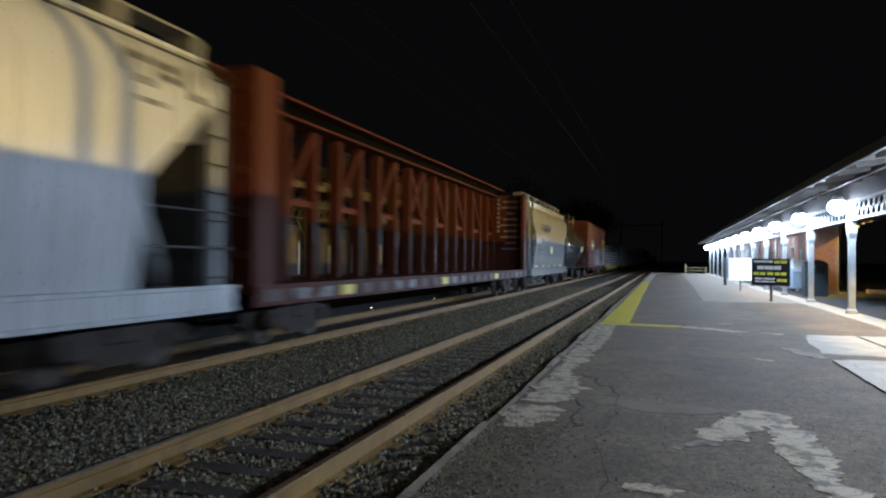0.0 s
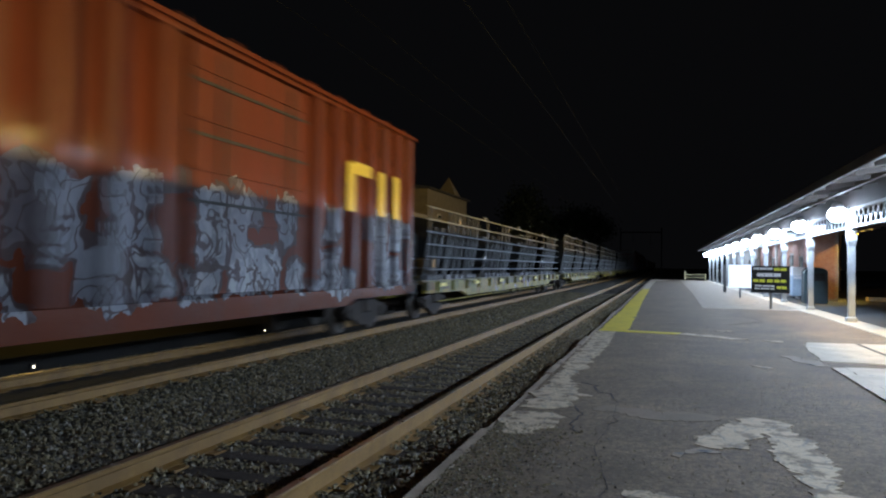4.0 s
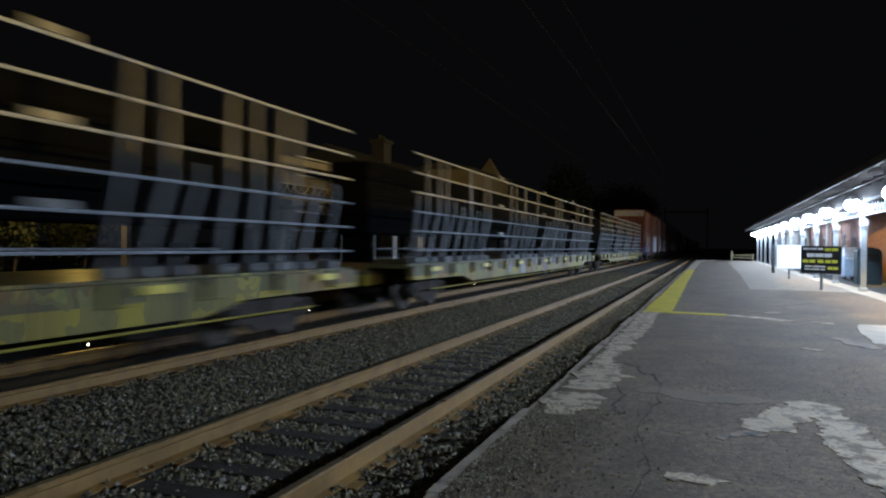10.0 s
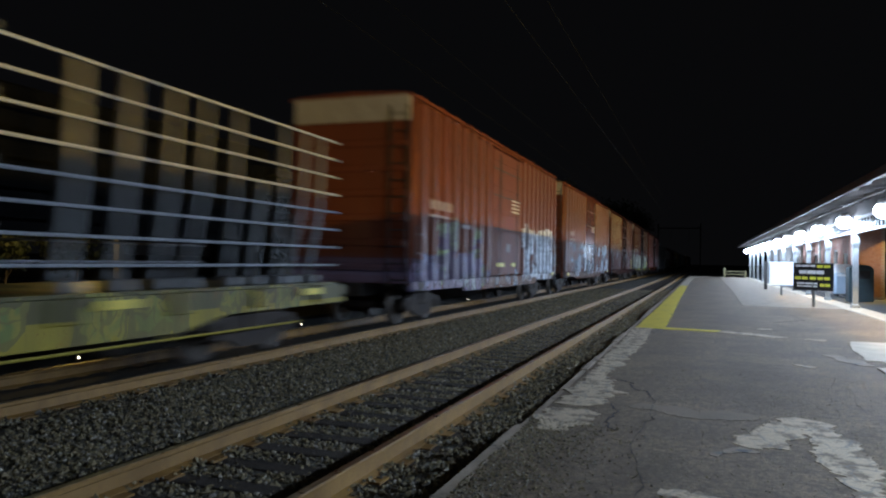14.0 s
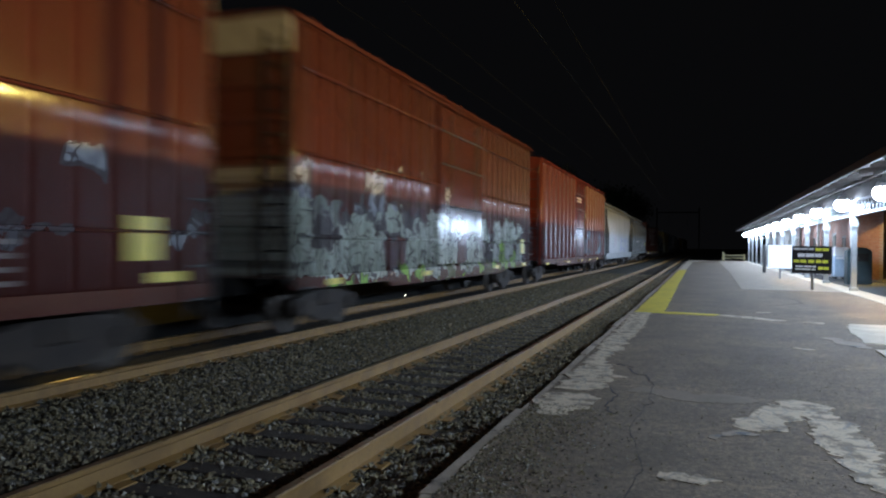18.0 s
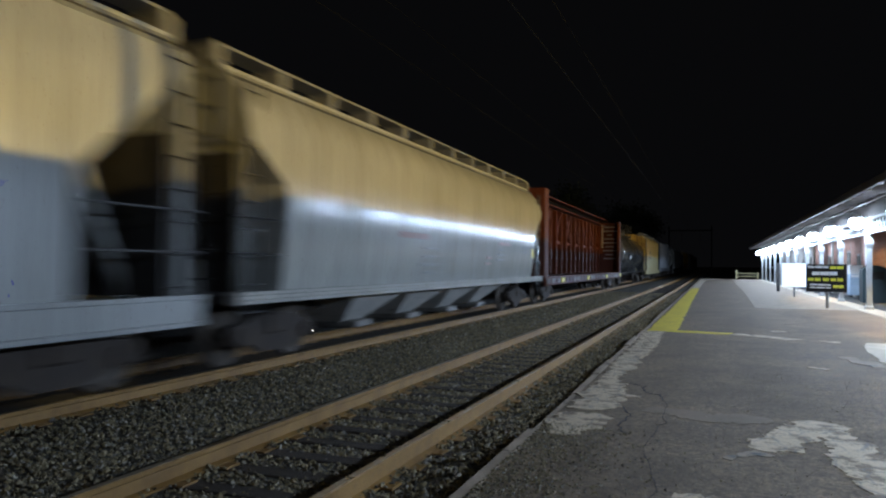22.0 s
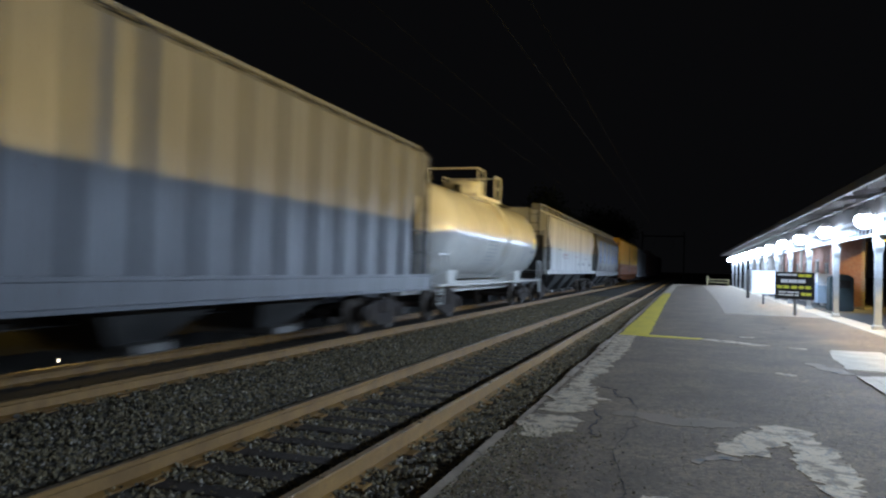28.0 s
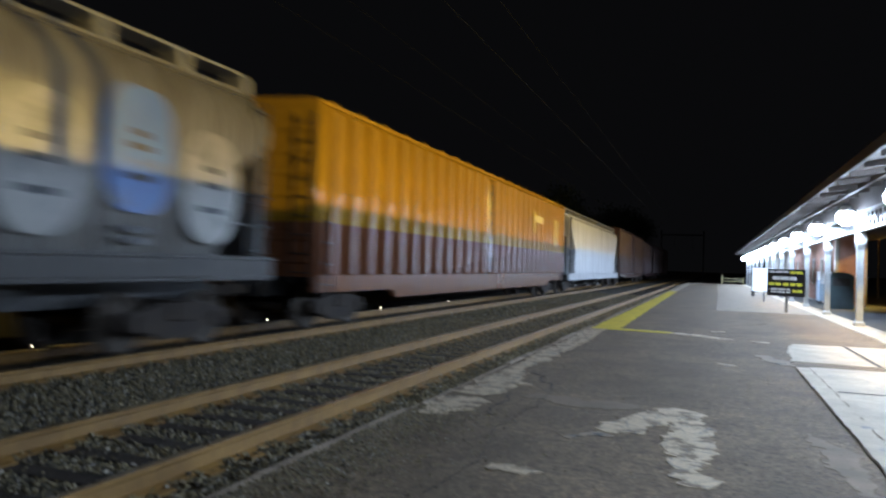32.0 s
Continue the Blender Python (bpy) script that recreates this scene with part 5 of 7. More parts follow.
box_car("tall orange-red boxcar with sparse white graffiti", 294.8, 315.2, 5.1, dict(top=(0.165, 0.028, 0.018), spec=0.6, rough=0.2, graffiti=[(GRAF_PALE, 1.1, 2.4, 1.3, 8.4, 0.40)], seed=6.0), ribs=10, door=(-0.2, 3.2), bands=[(-1.0, 4.02, 1.3, 0.08, STENCIL_WHITE), (-1.0, 3.86, 1.3, 0.08, STENCIL_WHITE), (1.2, 3.3, 0.6, 0.06, STENCIL_DIM), (1.2, 3.16, 0.6, 0.06, STENCIL_DIM), *[(i, 0.86, 0.5, 0.09, STENCIL_YELLOW) for i in (-9, -4, 0, 3, 6)]])
hopper_car("cream covered hopper with blue-violet graffiti near the sill", 315.7, 334.3, dict(top=(0.33, 0.335, 0.32), rough=0.38, graffiti=[(GRAF_VIOLET, 1.2, 2.3, -0.1, 6.4, 0.75), (GRAF_PINK, 1.55, 2.35, -4.3, -1.2, 0.7)], seed=7.0), top=4.35, round_side=False, bars=[*rows_of_bars(-4.6, 2.2, (1.4, 1.1, 1.5, 0.9), 0.2, 0.05, STENCIL_GREY), (-1.6, 2.1, 0.5, 0.07, RED_FADED), (-0.6, 2.2, 0.35, 0.05, RED_FADED), (0.4, 1.95, 0.5, 0.05, RED_FADED), (1.9, 2.1, 0.3, 0.2, STENCIL_GREY), (-2.6, 0.98, 0.8, 0.05, STENCIL_GREY), (2.6, 0.98, 0.7, 0.05, STENCIL_GREY)])
hopper_car("smooth cream covered hopper with glossy curved sides", 334.5, 353.2, dict(top=(0.37, 0.365, 0.335), spec=0.4, rough=0.14, dirt=0.3, seed=8.0), void=(0.48, 0.68), end_void=1.0, top=4.3, sill_h=0.14, chutes=4, chute_mat=PALE_CHUTE, bars=[(-3.0, 2.15, 1.6, 0.12, RED_FADED), *rows_of_bars(-2.0, 1.9, (1.0, 0.9, 1.1, 0.8), 0.18, 0.045, STENCIL_GREY), (4.05, 2.17, 1.2, 0.10, RED_FADED), *rows_of_bars(3.75, 1.99, (0.7, 0.85, 0.75), 0.15, 0.05, STENCIL_GREY), *rows_of_bars(2.5, 1.74, (0.45, 0.4), 0.16, 0.07, RED_FADED), *rows_of_bars(6.5, 2.12, (0.9, 0.7), 0.15, 0.05, STENCIL_GREY), (7.7, 1.94, 0.25, 0.32, STENCIL_YELLOW)])
center_beam_car("empty rust-red centre-beam flat car with open truss and stencilled bulkheads", 353.5, 378.1, dict(top=(0.077, 0.017, 0.0067), rough=0.6, spec=0.12, seed=3.3))
tank_car("dark weathered tank car with a pale grey upper side", 378.6, 396.2, dict(top=(0.065, 0.063, 0.06), rough=0.16, dirt=0.4, seed=2.2), bars=[(-2.8, 2.2, 1.2, 0.3, STENCIL_WHITE)])
# low paints the cooler light on the same paint below the shadow line
hopper_car("orange-yellow covered hopper with rust stains, lower side tinted for the cooler light", 396.5, 414.2, dict(top=(0.55, 0.36, 0.085), low=(0.39, 0.335, 0.165), split=2.45, rough=0.4, dirt=0.35, rust=0.5, seed=9.0), top=4.35, round_side=False, bars=[(-3.6, 2.85, 1.5, 0.16, STENCIL_BLACK), (-3.6, 2.35, 1.4, 0.16, STENCIL_BLACK), (5.7, 1.75, 0.4, 0.3, STENCIL_BLACK)])
hopper_car("pale grey ribbed covered hopper", 414.6, 432.9, dict(top=(0.168, 0.172, 0.18), rough=0.42, dirt=0.35, seed=10.0), top=4.42, ribs=17, round_side=False, hatch_rail=False, end_void=1.1, bottom=1.3, bars=rows_of_bars(-5.0, 1.75, (1.2, 0.9), 0.18, 0.05, STENCIL_GREY))
tank_car("short white tank car with railed top platform and rust streaks", 433.6, 448.0, dict(top=(0.84, 0.82, 0.76), spec=0.35, rough=0.16, dirt=0.12, rust=0.3, seed=11.0), shift=-0.6, bars=[(5.0, 2.55, 0.45, 0.4, STENCIL_YELLOW), *rows_of_bars(-1.6, 2.38, (1.2, 1.3, 1.1, 1.3, 1.2, 1.0, 1.2), 0.12, 0.028, STENCIL_FADED), *rows_of_bars(3.4, 2.3, (0.8, 0.7, 0.8, 0.6, 0.7), 0.11, 0.025, STENCIL_FADED), (4.7, 2.2, 0.45, 0.1, STENCIL_GREY), (5.0, 1.85, 0.25, 0.2, STENCIL_GREY), (0.42, 3.3, 0.16, 1.1, RUST_STREAK), (-0.42, 3.5, 0.10, 0.8, RUST_STREAK), (0.1, 2.1, 0.4, 0.35, RUST_STREAK)])
hopper_car("pale cream covered hopper with a scrawled violet tag", 448.1, 466.6, dict(top=(0.40, 0.395, 0.36), rough=0.45, dirt=0.65, graffiti=[(GRAF_VIOLET, 2.7, 3.6, 6.6, 8.0, 0.5)], seed=12.0), void=(0.40, 0.62), end_void=1.0, top=4.2, bottom=1.45, sill_h=0.16, round_side=False, bars=[(-3.5, 2.28, 1.4, 0.08, RED_FADED), (-3.6, 2.12, 1.2, 0.07, RED_FADED), (-5.4, 2.5, 0.9, 0.05, STENCIL_GREY), (0.6, 2.25, 0.9, 0.07, RED_FADED), (4.6, 2.2, 0.8, 0.05, STENCIL_GREY), (6.4, 1.85, 0.4, 0.22, STENCIL_BLACK), (3.4, 1.85, 0.7, 0.16, STENCIL_GREY), (1.6, 1.85, 0.5, 0.16, STENCIL_GREY)])
disc_hopper = hopper_car("weathered grey covered hopper with painted blue and white ovals", 466.7, 484.9, dict(top=(0.145, 0.138, 0.124), rough=0.32, spec=0.3, dirt=1.0, rust=0.35, seed=13.0), void=(0.44, 0.68), end_void=1.15, top=4.3, bottom=1.45, sill_paint=dict(top=(0.06, 0.055, 0.05), rough=0.5))
# low browns the lower side in place of the shade under the shadow line
box_car("long orange-yellow boxcar with ribbed sides on a brown underframe", 485.9, 511.6, 4.62, dict(top=(0.44, 0.235, 0.016), low=(0.20, 0.072, 0.030), split=2.2, rough=0.2, spec=0.5, dirt=0.3, seed=14.0), ribs=15, door=(-1.0, 0.5), bottom=1.12, sill_drop=0.5, bands=[(5.4, 3.35, 0.3, 0.9, STENCIL_YELLOW), (6.3, 3.5, 1.4, 0.3, STENCIL_YELLOW), (9.6, 3.1, 0.3, 1.2, STENCIL_YELLOW), (10.2, 3.1, 0.3, 1.2, STENCIL_YELLOW)])
hopper_car("pale blue-white covered hopper", 512.6, 534.8, dict(top=(0.55, 0.56, 0.57), rough=0.4, seed=15.0), top=4.4, round_side=False)
box_car("dark brown boxcar with ribbed steel sides", 535.4, 558.2, 4.9, dict(top=(0.095, 0.044, 0.031), rough=0.4, seed=16.0), ribs=12)
box_car("dark purple-brown boxcar with ribbed steel sides", 558.8, 584.0, 4.7, dict(top=(0.088, 0.048, 0.048), rough=0.35, seed=17.0), ribs=12)
box_car("dark brown boxcar with ribbed steel sides", 584.8, 607.0, 4.9, dict(top=(0.082, 0.041, 0.031), rough=0.4, seed=18.0), ribs=12)


def oval(car, y, z, ry, rz, material, x, square=1.0):
    """A painted oval; square below 1 fills its corners."""
    puff = lambda c: math.copysign(abs(c) ** square, c)
    bm = bmesh.new()
    n = 28
    vs = [bm.verts.new((x, y + ry * puff(math.cos(2 * math.pi * i / n)), z + rz * puff(math.sin(2 * math.pi * i / n)))) for i in range(n)]
    bm.faces.new(vs)
    back = bmesh.ops.extrude_face_region(bm, geom=list(bm.faces))
    for v in back["geom"]:
        if isinstance(v, bmesh.types.BMVert):
            v.co.x += 0.008
    bmesh.ops.recalc_face_normals(bm, faces=bm.faces)
    return part("painted_oval", bm, material, car)


OVAL_WHITE = surface("oval_white", (0.19, 0.18, 0.16), (0.27, 0.255, 0.225), 2, 0.4, spots=((0.12, 0.11, 0.095), 1.6, 0.52), relief=0)
OVAL_BLUE = surface("oval_blue", (0.035, 0.11, 0.34), (0.055, 0.15, 0.40), 2, 0.4, spots=((0.07, 0.1, 0.16), 1.8, 0.55), relief=0)
for i in range(5):
    yy = -6.35 + i * 3.0
    oval(disc_hopper, yy, 2.83, 0.61, 0.84, OVAL_BLUE, 1.592, 0.7)
    oval(disc_hopper, yy + 1.48, 2.48, 0.66, 0.84, OVAL_WHITE, 1.592, 0.85)
    for d, z, w in ((0, 3.05, 0.30), (0, 2.87, 0.42), (0, 2.47, 0.5), (1.48, 2.75, 0.32), (1.48, 2.52, 0.42), (1.48, 2.15, 0.55), (0, 1.64, 0.5), (0, 1.78, 0.55)):
        marking(disc_hopper, yy + d, z, w, 0.09, STENCIL_BLACK, 1.602)


# ---------------------------------------------------------------- the near canopy
def canopy(name, label, px, posts, side, eave, z_up=0.0, post_mat=None, girder_mat=None, back=2.6, roof_mat=None, gutter_mat=None, knee=False):
    """A platform canopy: posts with flared caps, lattice girders between them, rafters under a shallow boarded roof. side: towards the track."""
    roof = thing(name, label, "canopy", (px, 0, 0), kind="structure")
    pm, gm = post_mat or POST_PAINT, girder_mat or GIRDER_PAINT
    wood = roof_mat or ROOF_BOARD
    bmp = bmesh.new()
    h = 0.085
    loft(bmp, [[(sx * w, sy * w, z + z_up) for sx, sy in ((-1, -1), (1, -1), (1, 1), (-1, 1))] for z, w in ((0.0, 0.13), (0.12, 0.13), (0.16, h), (2.15, h), (2.22, 0.10), (2.32, 0.118), (2.56, 0.125), (2.62, 0.11), (3.3, 0.10))], False)
    post = finish("post", bmp)
    post.materials.append(pm)
    y0, y1 = posts[0] - 3.0, posts[-1] + 1.6
    for py in posts:
        part("post", post, None, roof, at=(0, py, 0.0))
    zb, zt = 2.66 + z_up, 3.22 + z_up
    for a, b in zip(posts, posts[1:]):
        g = bmesh.new()
        box(g, -0.07, 0.07, a + 0.11, b - 0.11, zb, zb + 0.06)
        box(g, -0.07, 0.07, a + 0.11, b - 0.11, zt - 0.06, zt)
        girder = part("girder", g, gm, roof)
        lat = bmesh.new()
        n = 12
        st = (b - a - 0.24) / n
        for i in range(n):
            ya = a + 0.12 + i * st
            bar(lat, (0.028, ya, zb + 0.05), (0.028, ya + st, zt - 0.05), 0.045, 0.02, (1, 0, 0))
            bar(lat, (-0.028, ya, zt - 0.05), (-0.028, ya + st, zb + 0.05), 0.045, 0.02, (1, 0, 0))
        part("lattice", lat, gm, girder)
    eave_x, ridge = side * eave, 3.60 + z_up
    back_x = -side * back
    # boarded roof: from the track-side eave to the back eave, rising slightly to the middle
    rf = bmesh.new()
    outline = [(eave_x, ridge), (0, ridge + 0.16), (back_x, ridge + 0.02), (back_x, ridge + 0.10), (0, ridge + 0.24), (eave_x, ridge + 0.08)]
    prism(rf, outline if side < 0 else outline[::-1], y0, y1)
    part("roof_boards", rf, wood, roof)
    tp = bmesh.new()
    outline = [(eave_x, ridge + 0.085), (0, ridge + 0.245), (back_x, ridge + 0.105), (back_x, ridge + 0.14), (0, ridge + 0.29), (eave_x, ridge + 0.125)]
    prism(tp, outline, y0 - 0.05, y1 + 0.05)
    part("roofing", tp, ROOFING, roof)
    part("gutter", cube(min(eave_x, eave_x + side * 0.09), max(eave_x, eave_x + side * 0.09), y0, y1, ridge - 0.05, ridge + 0.16, 0.015), gutter_mat or STEEL, roof, "metal gutter along the eave")
    for f in (0.42,):
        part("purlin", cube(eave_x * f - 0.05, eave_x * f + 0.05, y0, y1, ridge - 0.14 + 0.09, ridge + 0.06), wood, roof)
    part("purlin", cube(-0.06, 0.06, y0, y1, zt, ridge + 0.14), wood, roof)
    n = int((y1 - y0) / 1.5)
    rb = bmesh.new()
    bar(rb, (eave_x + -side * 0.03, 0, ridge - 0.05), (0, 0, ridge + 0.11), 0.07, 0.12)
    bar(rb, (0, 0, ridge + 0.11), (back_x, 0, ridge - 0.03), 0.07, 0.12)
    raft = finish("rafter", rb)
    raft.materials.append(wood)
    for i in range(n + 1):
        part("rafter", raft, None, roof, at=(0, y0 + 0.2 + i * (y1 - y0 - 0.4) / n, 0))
    if knee:
        for py in posts:
            for s in (-1, 1):
                part("knee_brace", bar(bmesh.new(), (0, py + s * 0.08, zb - 0.55), (0, py + s * 0.62, zb + 0.02), 0.05, 0.07), pm, roof)
    return roof


# The rear roof depth (back) is unseen, widened to block the floodlights' low light.
canopy("canopy_near", "long platform canopy with white posts, lattice girders and a boarded roof", 6.65, CANOPY_POSTS, -1, 1.25, back=4.9, gutter_mat=surface("grey_gutter_paint", (0.05, 0.052, 0.058), (0.09, 0.092, 0.10), 4.0, 0.5))



def canopy_lamp(place):
    ob = thing("canopy_lamp", "lit floodlight under the canopy, its white lens enlarged to imitate glare", "lamp", place, "lamps under the canopy")
    part("housing", rod(bmesh.new(), (-0.02, 0, 0.14), (-0.02, 0, 0.30), 0.20, 16, 0.13), STEEL, ob)
    # lens swollen to a ball: its size imitates the lamp's glare
    bm = bmesh.new()
    n = 18
    loft(bm, [[(-0.02 + r * math.cos(2 * math.pi * i / n), r * math.sin(2 * math.pi * i / n), z) for i in range(n)] for z, r in ((0.15, 0.17), (0.09, 0.23), (0.0, 0.265), (-0.10, 0.245), (-0.19, 0.17), (-0.235, 0.07))])
    lens = part("lens", bm, LAMP_LENS, ob)
    lens.visible_shadow = False
    part("bracket", bar(bmesh.new(), (0.1, 0, 0.13), (0.36, 0.25, 0.13), 0.04), STEEL, ob)
    return ob


for py in LAMP_POSTS:
    canopy_lamp((6.25, py - 0.3, 3.06))

# ---------------------------------------------------------------- platform surface: paint, patches, cracks
slab("far_edge_concrete", [(0.14, 52), (0.6, 52), (0.75, 82), (2.6, 95), (0.14, 95)], -0.05, 0.004, CONCRETE, platform)


def strip_patch(name, spine, widths, seed, z, material, label="", amount=1.0):
    """A patch of uneven outline round a line of points, its width changing along it."""
    left, right = [], []
    pts = []
    for (a, b), (wa, wb) in zip(zip(spine, spine[1:]), zip(widths, widths[1:])):
        k = max(6, int((Vector(b) - Vector(a)).length / 0.025))
        for i in range(k):
            f = i / k
            pts.append((Vector(a).lerp(Vector(b), f), wa + (wb - wa) * f, (Vector(b) - Vector(a)).normalized()))

    def jag(p, s):
        return 0.12 * noise.noise((p.x * 3, p.y * 3, s)) + 0.05 * noise.noise((p.x * 13, p.y * 7, s)) + 0.05 * noise.noise((p.x * 31, p.y * 17, s)) + 0.03 * noise.noise((p.x * 70, p.y * 40, s))
    for p, w, d in pts:
        n = Vector((-d.y, d.x))
        left.append(tuple(p + n * max(0.01, w / 2 + jag(p, seed) * amount)))
        right.append(tuple(p - n * max(0.01, w / 2 + jag(p, seed + 9) * amount)))
    return slab(name, left + right[::-1], -0.05, z, material, platform, label)


strip_patch("yellow_edge_line", [(0.45, 17.2), (0.44, 24), (0.41, 34), (0.38, 52)], [0.64, 0.57, 0.53, 0.47], 31.0, 0.004, YELLOW_LINE, "broad worn yellow line along the platform edge", 0.5)
strip_patch("thin_yellow_line", [(0.74, 17.38), (1.94, 17.2)], [0.50, 0.42], 32.0, 0.005, YELLOW_LINE, "narrow yellow line across the platform", 0.3)
strip_patch("thin_white_line", [(1.95, 17.2), (2.5, 16.85), (3.15, 16.3)], [0.42, 0.46, 0.3], 33.0, 0.005, CRACKED, "narrow pale line across the platform", 0.4)
EDGE_LABEL = "worn pale concrete showing along the edge"
strip_patch("bare_concrete", [(0.28, 17.2), (0.34, 14.0), (0.30, 11.5), (0.26, 9.3)], [0.42, 0.40, 0.34, 0.24], 2.0, 0.005, CRACKED, EDGE_LABEL)
strip_patch("bare_concrete", [(0.34, 9.35), (0.38, 8.2), (0.32, 7.5)], [0.40, 0.52, 0.36], 5.0, 0.006, CRACKED, EDGE_LABEL)
strip_patch("bare_concrete", [(0.30, 7.35), (0.36, 6.9), (0.28, 6.3)], [0.36, 0.55, 0.22], 6.0, 0.006, CRACKED, EDGE_LABEL)
strip_patch("bare_concrete", [(0.45, 8.45), (0.62, 8.5), (0.80, 8.45)], [0.2, 0.22, 0.05], 7.0, 0.007, CRACKED, EDGE_LABEL)
strip_patch("bare_concrete", [(0.35, 3.6), (0.40, 2.9), (0.42, 2.2)], [0.3, 0.5, 0.4], 8.0, 0.006, CRACKED, EDGE_LABEL)
BLEACHED = surface("bleached_asphalt", (0.17, 0.120, 0.075), (0.27, 0.195, 0.13), 2.0, 0.9, grain=50, relief=0.5)
PATCH_LABEL = "cracked white concrete patch in the asphalt"
strip_patch("concrete_patch", [(2.30, 7.75), (2.52, 7.55), (2.60, 6.9), (2.58, 6.2), (2.60, 5.6), (2.68, 5.0)], [0.22, 0.42, 0.34, 0.36, 0.30, 0.12], 11.0, 0.006, CRACKED, PATCH_LABEL)
strip_patch("concrete_patch", [(2.32, 7.5), (2.15, 7.0), (2.02, 6.6), (1.84, 6.4)], [0.3, 0.34, 0.42, 0.16], 12.0, 0.007, CRACKED, PATCH_LABEL)
strip_patch("concrete_patch", [(1.90, 6.35), (1.6, 6.0)], [0.16, 0.05], 13.0, 0.005, OLD_CONCRETE)
strip_patch("concrete_patch", [(1.30, 4.93), (1.5, 4.90), (1.72, 4.92)], [0.10, 0.14, 0.05], 14.0, 0.006, CRACKED)
strip_patch("concrete_patch", [(2.85, 11.98), (2.95, 11.85), (3.05, 11.7)], [0.12, 0.2, 0.06], 15.0, 0.006, CRACKED)
strip_patch("concrete_patch", [(2.85, 18.4), (2.93, 18.3), (3.0, 18.2)], [0.14, 0.28, 0.12], 16.0, 0.006, CRACKED)
strip_patch("concrete_patch", [(3.5, 16.25), (3.7, 16.2), (3.9, 16.15)], [0.12, 0.3, 0.12], 17.0, 0.006, CRACKED)
strip_patch("concrete_patch", [(3.55, 13.6), (3.75, 13.0), (3.85, 12.3)], [0.16, 0.35, 0.2], 18.0, 0.005, OLD_CONCRETE)
strip_patch("concrete_patch", [(3.55, 7.2), (3.7, 6.6), (3.72, 6.0), (3.7, 5.3)], [0.1, 0.22, 0.2, 0.15], 19.0, 0.003, BLEACHED)
strip_patch("worn_asphalt", [(0.9, 7.85), (1.5, 7.6), (2.1, 7.7)], [0.25, 0.5, 0.2], 20.0, 0.003, BLEACHED, "bleached worn asphalt")
# pale concrete aprons
def ragged(outline, amount, seed):
    out = []
    for a, b in zip(outline, outline[1:] + outline[:1]):
        a, b = Vector(a), Vector(b)
        k = max(2, int((b - a).length / 0.12))
        for i in range(k):
            p = a.lerp(b, i / k)
            out.append((p.x + amount * (noise.noise((p.x * 3, p.y * 3, seed)) + noise.noise((p.x * 9, p.y * 9, seed))), p.y + amount * noise.noise((p.x * 6, p.y * 6, seed + 5))))
    return out


slab("concrete_apron", ragged([(3.88, -3), (4.12, -3), (4.14, 12.1), (3.96, 12.1)], 0.015, 1), -0.05, 0.022, CONCRETE, platform, "narrow raised concrete border")
slab("concrete_apron", ragged([(4.14, -3), (5.15, -3), (5.3, 9.95), (5.55, 12.35), (4.16, 12.3)], 0.02, 2), -0.05, 0.012, CONCRETE, platform, "large pale concrete slab")
slab("concrete_apron", ragged([(4.0, 13.0), (6.25, 12.75), (6.25, 16.4), (4.3, 16.2), (4.1, 15.0)], 0.05, 3), -0.05, 0.010, CONCRETE, platform, "large pale concrete slab")
slab("far_apron", [(2.95, 28.5), (6.25, 28.5), (6.25, 95), (3.5, 95), (3.2, 47)], -0.05, 0.006, OLD_CONCRETE, platform, "grey concrete paving farther along")
CRACK = surface("open_crack", (0.035, 0.03, 0.025), (0.06, 0.05, 0.042), 8, 0.95, relief=0)


def crack(points, width, seed):
    out_a, out_b = [], []
    for (a, b) in zip(points, points[1:]):
        a, b = Vector(a), Vector(b)
        d = (b - a).normalized()
        n = Vector((-d.y, d.x))
        for i in range(6):
            p = a.lerp(b, i / 6) + n * 0.06 * noise.noise((a.x * 9 + i, a.y * 7, seed))
            w = 0.6 * width * (0.5 + abs(noise.noise((p.x * 9, p.y * 9, seed))))
            out_a.append(tuple(p + n * w))
            out_b.append(tuple(p - n * w))
    return slab("crack", out_a + out_b[::-1], -0.01, 0.0035, CRACK, platform)


crack([(0.55, 9.4), (0.72, 9.3), (0.82, 8.8), (0.98, 8.7), (1.03, 8.3)], 0.022, 1)
crack([(0.62, 7.9), (0.78, 7.4), (0.72, 6.9), (0.85, 6.5)], 0.02, 2)
crack([(1.05, 8.3), (1.1, 7.2), (1.02, 6.1), (1.2, 5.0), (1.1, 4.0)], 0.006, 3)
crack([(3.2, 20.5), (4.2, 22.0), (4.0, 25.5)], 0.01, 7)
for pts in ([(4.2, 9.9), (5.28, 9.85)], [(4.2, 7.2), (5.2, 7.25)], [(5.2, 12.9), (5.25, 16.2)], [(4.2, 4.0), (5.2, 4.05)]):
    a, b = pts
    part("slab_joint", cube(min(a[0], b[0]), max(a[0], b[0]) + 0.02, min(a[1], b[1]), max(a[1], b[1]) + 0.02, 0.0, 0.0145), CRACK, platform)

# ---------------------------------------------------------------- loose stones
STONE, st, sp_ = nodes("ballast_stone")
geo = st.nodes.new("ShaderNodeNewGeometry")
tone = ramp(st, geo.outputs["Random Per Island"], [(0.0, (0.06, 0.048, 0.034)), (0.2, (0.22, 0.17, 0.09)), (0.42, (0.43, 0.32, 0.14)), (0.62, (0.38, 0.31, 0.16)), (0.8, (0.60, 0.47, 0.25)), (0.9, (0.3, 0.27, 0.23)), (1.0, (0.85, 0.74, 0.55))])
